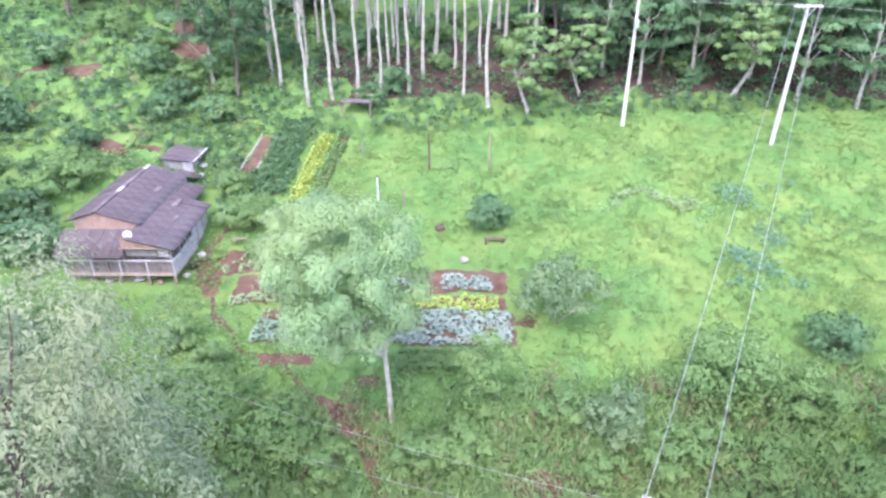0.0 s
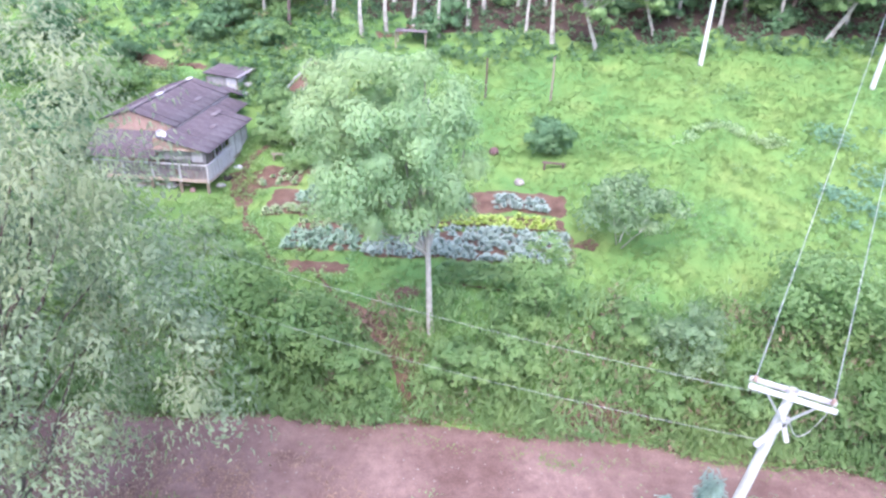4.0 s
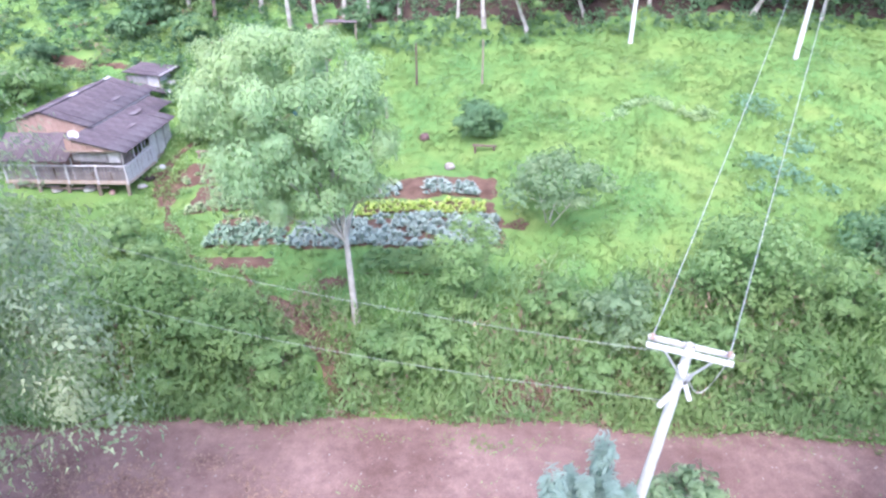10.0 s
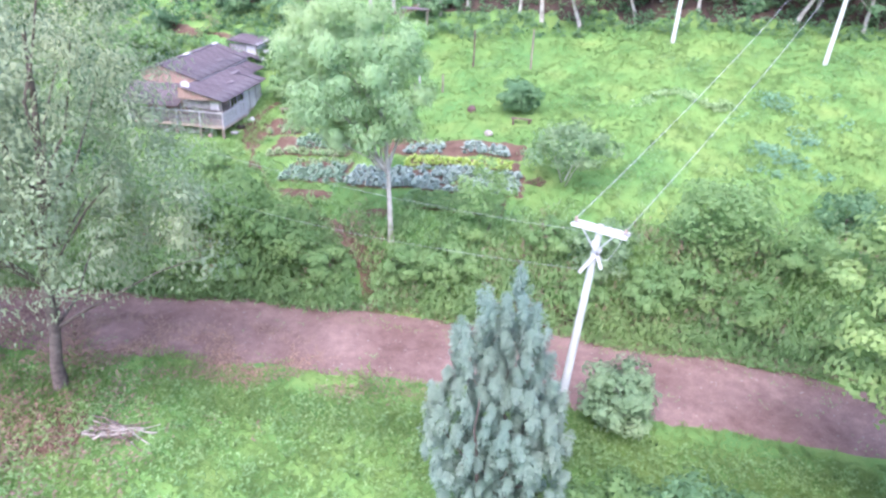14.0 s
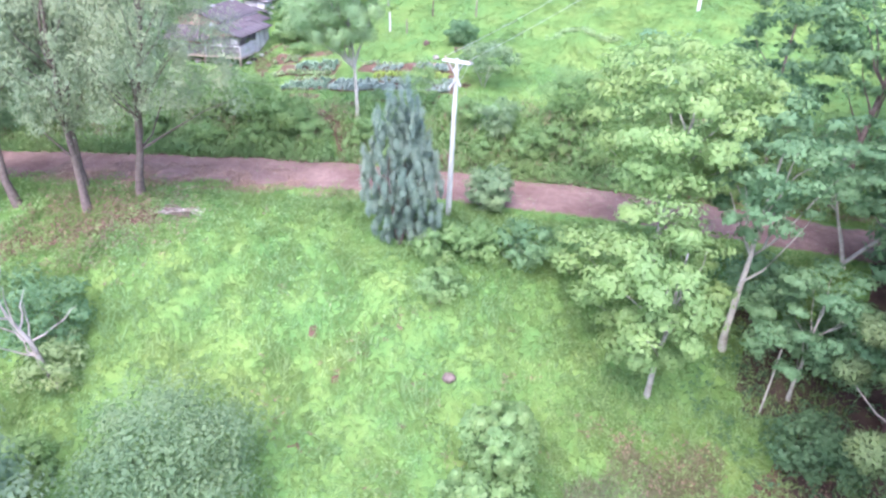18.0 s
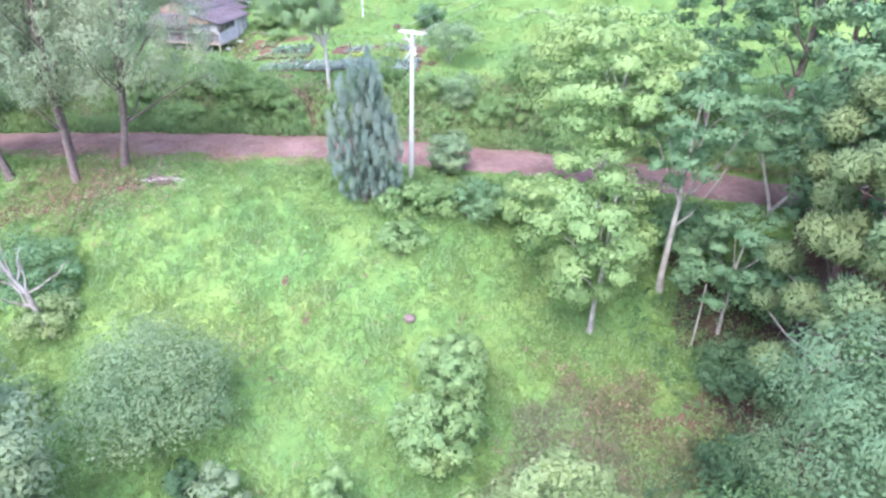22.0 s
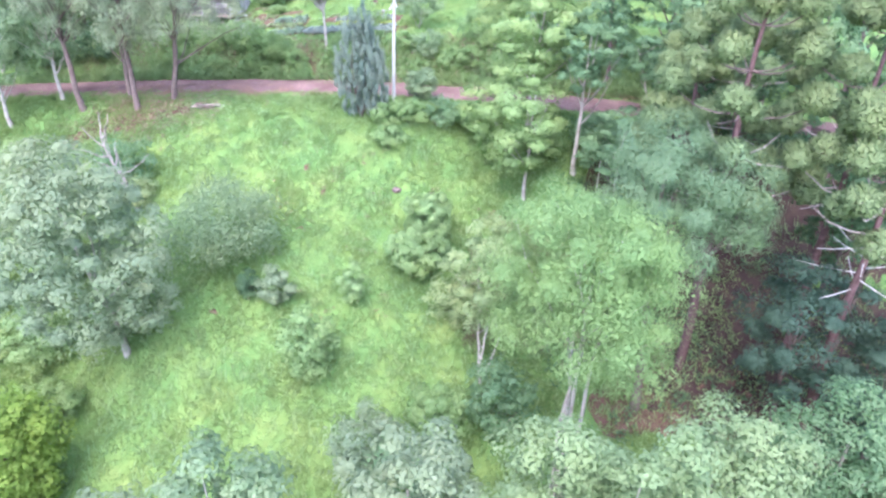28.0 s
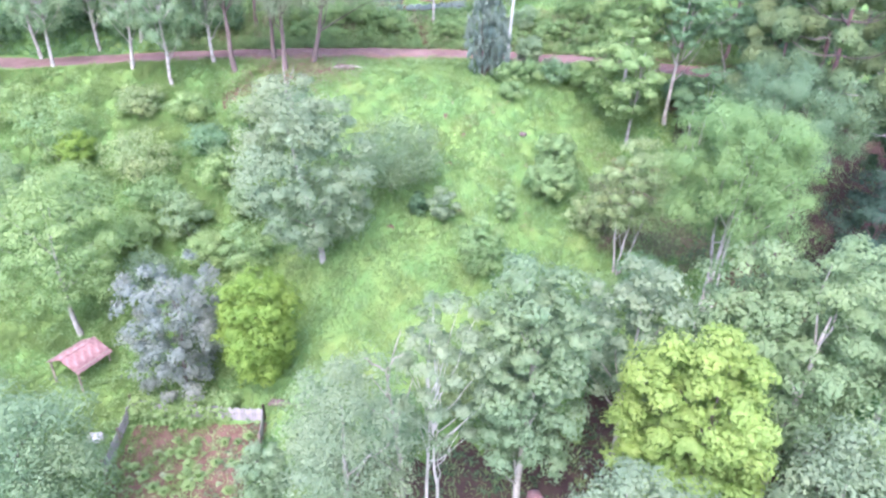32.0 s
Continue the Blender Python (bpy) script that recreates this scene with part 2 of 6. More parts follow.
M_WHITEPAINT = surface("flaking_white_paint", [(0.3, (0.48, 0.45, 0.46)), (0.7, (0.74, 0.71, 0.72))], 1.2, 14, 0.75, 0.2)
M_ROOF = surface("dark_fibre_cement", [(0.32, (0.115, 0.088, 0.098)), (0.5, (0.19, 0.155, 0.168)), (0.68, (0.29, 0.25, 0.262))], 0.5, 4, 0.85, 0.15, vary=0.3)
M_BRICK = surface("orange_brown_boards", [(0.3, (0.34, 0.22, 0.18)), (0.7, (0.5, 0.35, 0.3))], 1.4, 12, 0.9, 0.1)
# near-black: paints the shade below the house floor, and colours one dark sack
M_DARK = surface("void_shade_and_dark_sack", [(0.3, (0.03, 0.025, 0.025)), (0.7, (0.07, 0.055, 0.05))], 2, 10, 0.9, 0.1)
M_REDROOF = surface("faded_red_sheet", [(0.3, (0.27, 0.13, 0.12)), (0.5, (0.42, 0.25, 0.235)), (0.7, (0.55, 0.4, 0.38))], 1.6, 9, 0.7, 0.2, vary=0.3)
M_BLUE = surface("blue_plastic", [(0.3, (0.03, 0.13, 0.42)), (0.7, (0.06, 0.22, 0.6))], 2, 10, 0.4, 0.4, relief=0.05)
M_STONE = surface("pale_stone", [(0.3, (0.35, 0.32, 0.3)), (0.7, (0.65, 0.6, 0.58))], 3, 16, 0.9, 0.15)
M_STEEL = surface("galvanised_steel", [(0.3, (0.5, 0.5, 0.52)), (0.7, (0.7, 0.7, 0.72))], 4, 20, 0.45, 0.5, metal=0.6, relief=0.05)
M_WIRE = surface("aluminium_wire", [(0.3, (0.5, 0.5, 0.48)), (0.7, (0.72, 0.72, 0.7))], 2, 10, 0.5, 0.5, metal=0.5, relief=0.05)
M_PORCELAIN = surface("brown_porcelain", [(0.3, (0.3, 0.2, 0.16)), (0.7, (0.45, 0.33, 0.28))], 5, 20, 0.3, 0.5, relief=0.05)
F_GRASS = foliage("meadow_grass", (0.165, 0.305, 0.06), (0.195, 0.345, 0.07), (0.23, 0.385, 0.085), 0.5, 0.8, 0.17, 0.82, 0.12)
F_WEED = foliage("bank_weeds", (0.175, 0.315, 0.09), (0.26, 0.445, 0.135), (0.36, 0.545, 0.2), 0.56)
F_MEADOW = foliage("meadow_weed_leaf", (0.13, 0.27, 0.08), (0.2, 0.36, 0.11), (0.28, 0.45, 0.16))
F_OLDGRASS = foliage("dull_dry_grass", (0.12, 0.14, 0.06), (0.17, 0.19, 0.08), (0.25, 0.24, 0.12), 0.3)
F_DRY = foliage("dry_stalks", (0.16, 0.1, 0.07), (0.28, 0.2, 0.13), (0.42, 0.33, 0.2), 0.2)
F_WILLOW = foliage("pale_feathery_leaf", (0.28, 0.45, 0.17), (0.37, 0.56, 0.235), (0.47, 0.65, 0.33), 0.5)
F_EUC = foliage("grey_green_leaf", (0.16, 0.28, 0.11), (0.26, 0.41, 0.18), (0.38, 0.52, 0.28))
F_OLIVE = foliage("pale_hanging_leaf", (0.26, 0.36, 0.18), (0.35, 0.45, 0.24), (0.43, 0.53, 0.31), 0.5)
F_BLUE = foliage("blue_grey_leaf", (0.25, 0.37, 0.27), (0.36, 0.5, 0.375), (0.48, 0.61, 0.49), 0.58)
F_SLATE = foliage("slate_grey_leaf", (0.17, 0.23, 0.16), (0.26, 0.33, 0.24), (0.38, 0.45, 0.35))
F_LIGHT = foliage("light_green_leaf", (0.16, 0.31, 0.085), (0.25, 0.43, 0.13), (0.39, 0.56, 0.24))
F_YOUNG = foliage("young_green_leaf", (0.18, 0.325, 0.08), (0.27, 0.44, 0.12), (0.385, 0.54, 0.2))
F_MID = foliage("mid_green_leaf", (0.1, 0.23, 0.09), (0.17, 0.34, 0.13), (0.28, 0.46, 0.21))
F_DARK = foliage("deep_green_leaf", (0.05, 0.14, 0.045), (0.1, 0.22, 0.08), (0.17, 0.32, 0.13))
F_TEAL = foliage("blue_green_leaf", (0.08, 0.185, 0.068), (0.145, 0.275, 0.108), (0.235, 0.38, 0.17), 0.36)
F_TEALWEED = foliage("blue_green_weed", (0.12, 0.28, 0.14), (0.19, 0.38, 0.2), (0.28, 0.47, 0.28))
F_DARKTEAL = foliage("dark_teal_leaf", (0.04, 0.11, 0.06), (0.075, 0.17, 0.095), (0.13, 0.25, 0.15))
F_LIME = foliage("lime_yellow_leaf", (0.195, 0.345, 0.045), (0.3, 0.475, 0.075), (0.4, 0.56, 0.13))
F_LEATHER = foliage("leathery_green_leaf", (0.13, 0.24, 0.09), (0.22, 0.36, 0.15), (0.36, 0.49, 0.26))
F_MINT = foliage("mint_green_leaf", (0.112, 0.248, 0.052), (0.173, 0.335, 0.082), (0.252, 0.43, 0.13), 0.3)
F_BRIGHT = foliage("bright_green_leaf", (0.15, 0.29, 0.02), (0.245, 0.42, 0.035), (0.35, 0.52, 0.065))
F_GREY = foliage("silvery_green_leaf", (0.19, 0.3, 0.137), (0.26, 0.38, 0.185), (0.335, 0.46, 0.247))
F_PALEGREEN = foliage("pale_matt_leaf", (0.18, 0.32, 0.11), (0.25, 0.4, 0.155), (0.33, 0.48, 0.22))
F_TAN = foliage("yellowing_leaf", (0.2, 0.32, 0.09), (0.31, 0.44, 0.15), (0.43, 0.55, 0.24))
F_ARAU = foliage("olive_needle", (0.17, 0.28, 0.09), (0.28, 0.42, 0.15), (0.39, 0.54, 0.23))
F_CABBAGE = foliage("blue_cabbage_leaf", (0.24, 0.35, 0.25), (0.37, 0.49, 0.38), (0.5, 0.61, 0.51), 0.15)
F_KALE = foliage("grey_green_kale_leaf", (0.18, 0.31, 0.18), (0.27, 0.42, 0.26), (0.4, 0.54, 0.38), 0.15)
F_LETTUCE = foliage("yellow_lettuce_leaf", (0.34, 0.5, 0.05), (0.46, 0.62, 0.1), (0.6, 0.74, 0.2), 0.2)
F_PALELEAF = foliage("pale_lettuce_leaf", (0.24, 0.36, 0.14), (0.36, 0.49, 0.22), (0.5, 0.61, 0.34), 0.2)


# ---- mesh helpers ----
def link(name, me, parent=None, label=""):
    ob = new(name, me)
    if parent is not None:
        ob.parent = parent
    if label:
        ob["label"] = label
    return ob


def part(name, bm, material, parent=None, label="", smooth=False):
    me = bpy.data.meshes.new(name)
    bm.to_mesh(me)
    bm.free()
    me.materials.append(material)
    if smooth:
        me.polygons.foreach_set("use_smooth", [True] * len(me.polygons))
    return link(name, me, parent, label)


def raw(name, verts, faces, material, smooth=False, normals=None):
    """A mesh from arrays: verts (n, 3), faces (m, 3 or 4), with soft normals where given."""
    verts, faces = np.asarray(verts, np.float32), np.asarray(faces, np.int32)
    me = bpy.data.meshes.new(name)
    k = faces.shape[1]
    me.vertices.add(len(verts))
    me.vertices.foreach_set("co", verts.ravel())
    me.loops.add(faces.size)
    me.loops.foreach_set("vertex_index", faces.ravel())
    me.polygons.add(len(faces))
    me.polygons.foreach_set("loop_start", np.arange(0, faces.size, k, dtype=np.int32))
    if smooth:
        me.polygons.foreach_set("use_smooth", np.ones(len(faces), bool))
    me.update(calc_edges=True)
    if normals is not None:
        me.polygons.foreach_set("use_smooth", np.ones(len(faces), bool))
        normals = normals / (np.linalg.norm(normals, axis=1)[:, None] + 1e-9)
        me.normals_split_custom_set_from_vertices(normals.astype(np.float32))
    me.materials.append(material)
    return me


def thing(name, x, y, z, label, category, group="", rz=0.0, kind=""):
    ob = new(name)
    ob.empty_display_size = 0.2
    ob.matrix_basis = pose(x, y, z, 0, 0, rz)
    return tagged(ob, label, category, group, kind)


def box(bm, x0, y0, z0, x1, y1, z1, bevel=0.0):
    r = bmesh.ops.create_cube(bm, size=1, matrix=Matrix.LocRotScale(((x0 + x1) / 2, (y0 + y1) / 2, (z0 + z1) / 2), None, (abs(x1 - x0), abs(y1 - y0), abs(z1 - z0))))
    if bevel:
        edges = list({e for v in r["verts"] for e in v.link_edges})
        bmesh.ops.bevel(bm, geom=edges, offset=bevel, segments=1, affect='EDGES')
    return r["verts"]


def beam(bm, a, b, w, h, bevel=0.0):
    """A bar of section w by h from a to b, alone in its bmesh."""
    a, b = Vector(a), Vector(b)
    d = b - a
    rot = d.to_track_quat('X', 'Z')
    box(bm, -d.length / 2, -w / 2, -h / 2, d.length / 2, w / 2, h / 2, bevel)
    bmesh.ops.transform(bm, matrix=Matrix.LocRotScale((a + b) / 2, rot, None), verts=bm.verts)


def tubes(paths, sides=7):
    """Verts and faces of tapered tubes; paths: lists of (point, radius)."""
    V, F, base = [], [], 0
    ang = np.linspace(0, 2 * np.pi, sides, endpoint=False)
    for path in paths:
        P = np.array([p for p, _ in path], float)
        R = np.array([r for _, r in path], float)
        T = np.gradient(P, axis=0)
        T /= np.linalg.norm(T, axis=1)[:, None] + 1e-9
        ref = np.where(np.abs(T[:, 2:3]) > 0.9, np.array([[1.0, 0, 0]]), np.array([[0, 0, 1.0]]))
        A = np.cross(T, ref)
        A /= np.linalg.norm(A, axis=1)[:, None] + 1e-9
        B = np.cross(T, A)
        ring = P[:, None] + R[:, None, None] * (np.cos(ang)[None, :, None] * A[:, None] + np.sin(ang)[None, :, None] * B[:, None])
        V.append(ring.reshape(-1, 3))
        n = len(P)
        i, j = np.meshgrid(np.arange(n - 1), np.arange(sides), indexing="ij")
        q = np.stack([i * sides + j, i * sides + (j + 1) % sides, (i + 1) * sides + (j + 1) % sides, (i + 1) * sides + j], -1).reshape(-1, 4)
        F.append(q + base)
        base += n * sides
    return np.concatenate(V), np.concatenate(F)


def leaves(P, N, size, rng, aspect=2.0, droop=0.0, spread=0.7):
    """Pointed leaves at P, facing about N. Returns verts and faces."""
    n = len(P)
    N = N + spread * rng.normal(size=(n, 3))
    N /= np.linalg.norm(N, axis=1)[:, None] + 1e-9
    D = rng.normal(size=(n, 3))
    D[:, 2] -= droop * 2.0
    D -= (D * N).sum(1)[:, None] * N
    D /= np.linalg.norm(D, axis=1)[:, None] + 1e-9
    S = np.cross(N, D)
    s = (size * (0.6 + 0.8 * rng.random(n)))[:, None]
    w = s / aspect
    V = np.stack([P - D * s * 0.5 - S * w * 0.5, P + D * s * 0.5, P - D * s * 0.5 + S * w * 0.5], 1).reshape(-1, 3)
    return V, np.arange(3 * n).reshape(-1, 3)


def spread_out(P, n, rng):
    """Picks n of the points P, each far from those picked before."""
    if len(P) <= n:
        return np.arange(len(P))
    picked = [int(rng.integers(len(P)))]
    d = np.linalg.norm(P - P[picked[0]], axis=1)
    while len(picked) < n:
        i = int(np.argmax(d * rng.uniform(0.75, 1.0, len(P))))
        picked.append(i)
        d = np.minimum(d, np.linalg.norm(P - P[i], axis=1))
    return np.array(picked)


def clumps(centres, radii, per, rng, flat=0.7, shell=0.3, tufts=9):
    """Leaf places on ragged lobes, each a cushion of smaller tufts: positions and facing directions."""
    k = len(centres)
    a = rng.normal(size=(k, tufts, 3)) + [0, 0, 0.3]
    a /= np.linalg.norm(a, axis=2)[..., None]
    a[..., 2] = np.where(a[..., 2] < -0.35, -a[..., 2], a[..., 2])
    a *= radii[:, None, None] * rng.uniform(0.5, 0.8, (k, tufts, 1))
    which = rng.integers(0, tufts, (k, per))
    mid = np.take_along_axis(a, which[..., None], 1)
    d = rng.normal(size=(k, per, 3)) + [0, 0, 0.3]
    d /= np.linalg.norm(d, axis=2)[..., None]
    r = (shell + (1 - shell) * rng.random((k, per)) ** 0.4) * 0.46
    p = mid + d * (r * radii[:, None])[..., None]
    p[..., 2] *= flat
    out = p / (radii[:, None, None] + 1e-6)
    N = d * 0.5 + out * 1.0 + np.array([0, 0, 0.3])
    return (centres[:, None] + p).reshape(-1, 3), N.reshape(-1, 3)


def cores(C, R, flat, rng, k=0.45, cap=0.15, m=46):
    """The lower layer of each lobe, of larger sprays that lie under the leaves: verts, faces, normals."""
    n = len(C)
    d = rng.normal(size=(n, m, 3)) + [0, 0, 0.25]
    d /= np.linalg.norm(d, axis=2)[..., None]
    a = np.cross(d, rng.normal(size=(n, m, 3)))
    a /= np.linalg.norm(a, axis=2)[..., None] + 1e-9
    b = np.cross(d, a)
    w = (np.minimum(R[:, None] * k * 0.36, cap) * rng.uniform(0.75, 1.25, (n, m)))[..., None]
    p = d * (R[:, None] * k * rng.uniform(0.9, 1.45, (n, m)))[..., None]
    V = np.stack([p - a * w, p - b * w * 0.8, p + a * w, p + b * w * 0.8], 2) * np.array([1, 1, flat])
    N = np.repeat((d + [0, 0, 0.2])[:, :, None], 4, 2)
    quads = np.arange(n * m * 4).reshape(-1, 4)
    return (V + C[:, None, None]).reshape(-1, 3), np.concatenate([quads[:, :3], quads[:, [0, 2, 3]]]), N.reshape(-1, 3)


def bend(a, b, n, rng, wob=0.05):
    """A wavering line from a to b."""
    a, b = np.array(a, float), np.array(b, float)
    t = np.linspace(0, 1, n)[:, None]
    L = np.linalg.norm(b - a)
    w = np.cumsum(rng.normal(size=(n, 3)) * wob * L / n ** 0.5, 0)
    w -= t * w[-1]
    w[0] = 0
    return a + (b - a) * t + w


COUNT = [0]


def tree(name, x, y, h, r, leaf, bark, label, category="tree", group="", n=60, per=210, size=0.3, cr=0.25,
         flat=0.7, aspect=1.4, droop=0.0, lean=(0, 0), trunk_r=None, shape="round", stems=1, crown_z=0.35, spread=0.26, hang=0.0, limbs=9, shell=0.3, fine=1.0, dense=0.42, follow=0.8):
    """A tree: bent trunk with limbs that reach into a crown of ragged leaf clumps. h: height, r: crown's radius."""
    COUNT[0] += 1
    rng = np.random.default_rng(COUNT[0] * 7 + 3)
    per, size = max(40, int(per * 0.85 * fine)), size * 0.84 / fine ** 0.5
    base = thing(name, x, y, float(land(x, y)), label, category, group)
    c0 = h * crown_z
    ch = h - c0
    u = rng.random((n * 14, 3)) * 2 - 1
    rad = np.linalg.norm(u, axis=1)
    u = u[(rad < 1) & (rad > 0.5)]
    k = len(u)
    zz = u[:, 2]
    if shape == "cone":
        width = 0.25 + 0.75 * (1 - (zz + 1) / 2) ** 0.8
        u[:, :2] *= (width / np.sqrt(np.maximum(1 - zz ** 2, 0.15)))[:, None]
    elif shape == "spires":
        s3 = rng.integers(0, 4, k)
        tall, off = np.array([1.0, 0.92, 0.76, 0.86])[s3], np.array([(0.12, 0.0), (-0.42, -0.1), (0.5, 0.1), (-0.1, 0.4)])[s3]
        t_ = rng.random(k)
        u[:, 2] = 2 * t_ * tall - 1
        u[:, :2] = off * (0.75 + 0.5 * t_ * (1 - t_))[:, None] + u[:, :2] * (0.6 * (1 - t_ ** 3) * (0.5 + 0.5 * np.minimum(1, t_ * 3.5)) + 0.04)[:, None]
    elif shape == "plates":
        u[:, 2] = np.round((zz + 0.15 * rng.normal(size=k)) * 2.2) / 2.2
        u[:, :2] *= np.where(u[:, 2] > 0.3, 0.8, 1.1)[:, None]
    elif shape == "dome":
        u[:, :2] *= (np.where(zz < 0.1, 1.0, np.sqrt(np.maximum(1 - 0.75 * (zz - 0.1) ** 2, 0.2))) / np.sqrt(np.maximum(1 - zz ** 2, 0.25)))[:, None]
    elif shape == "column":
        u[:, :2] /= np.sqrt(np.maximum(1 - zz ** 2, 0.3))[:, None]
    wide = 1 + 0.16 * np.sin(np.arctan2(u[:, 1], u[:, 0]) * 3 + COUNT[0])
    C = np.stack([u[:, 0] * r * (1 - cr * 0.6) * wide, u[:, 1] * r * (1 - cr * 0.6) * wide, c0 + (u[:, 2] + 1) / 2 * (ch - r * cr * flat * 0.7)], 1)
    C[:, 0] += lean[0] * (C[:, 2] / h)
    C[:, 1] += lean[1] * (C[:, 2] / h)
    picked = spread_out(C, n, rng)
    between = np.delete(C, picked, axis=0)[:int(3.5 * n)]
    C = C[picked]
    k = len(C)
    R = r * cr * (0.65 + 0.75 * rng.random(k))
    heart = np.array([lean[0] * 0.6, lean[1] * 0.6, c0 + ch * 0.4])
    whole = lambda at, count: np.repeat((at - heart) / np.array([r, r, ch * 0.6]) * 0.45, count, axis=0)
    if dense >= 0.45:
        per = int(per * 0.72)
    P, N = clumps(C, R, per, rng, flat, shell)
    N += whole(C, per)
    if dense >= 0.45 and len(between):
        few = max(20, per // 6)
        P2, N2 = clumps(between, r * cr * rng.uniform(0.35, 0.75, len(between)), few, rng, flat, shell, 4)
        P, N = np.concatenate([P, P2]), np.concatenate([N, N2 + whole(between, few)])
    if hang:
        P[:, 2] -= hang * rng.random(len(P)) ** 2
    V, F = leaves(P, N, np.full(len(P), size), rng, aspect, droop, spread)
    soft = np.repeat(N * 0.9 + rng.normal(size=N.shape) * 0.1, 3, axis=0)
    V2, F2, N2 = cores(C - [0, 0, hang * 0.35], R, flat, rng, dense, 0.15 if fine < 1.4 else 0.16 / fine ** 0.5, 30 if fine < 1.2 else 46 if fine < 2 else 70)
    link("crown", raw("crown", np.concatenate([V, V2]), np.concatenate([F, F2 + len(V)]), leaf, True, np.concatenate([soft, N2])), base)
    tr = trunk_r or h * 0.012
    for s in range(stems):
        a = np.array([0, 0, -0.4]) + (rng.normal(size=3) * [0.3, 0.3, 0] if stems > 1 else 0)
        top = np.array([lean[0] * follow, lean[1] * follow, c0 + ch * (0.72 if stems == 1 else 0.42)]) + rng.normal(size=3) * [r * 0.12, r * 0.12, 0] * (3 if stems > 1 else 1)
        line = bend(a, top, 9, rng, 0.02)
        V, F = tubes([[(p, tr * (1.25 - 0.95 * i / 8) * (1.35 if i == 0 else 1)) for i, p in enumerate(line)]])
        trunk = link("trunk", raw("trunk", V, F, bark, True), base)
        for j in rng.choice(k, min(k, max(3, limbs // stems)), replace=False):
            i0 = int(np.clip((C[j, 2] * 0.72) / (top[2] + 0.3) * 8, 2, 7))
            q = bend(line[i0], C[j], 5, rng, 0.06)
            V, F = tubes([[(p, tr * 0.42 * (1 - 0.8 * i / 4)) for i, p in enumerate(q)]], 4)
            link("branch", raw("branch", V, F, bark, True), trunk)
    return base


def shrub(name, x, y, h, r, leaf, label, n=14, per=170, size=0.26, group="", category="shrub", **more):
    return tree(name, x, y, h, r, leaf, more.pop("bark", M_BARK), label, category, group, n=n, per=per, size=size, crown_z=more.pop("crown_z", 0.04),
                cr=more.pop("cr", 0.42), trunk_r=more.pop("trunk_r", 0.04), stems=more.pop("stems", 2), limbs=4, **more)


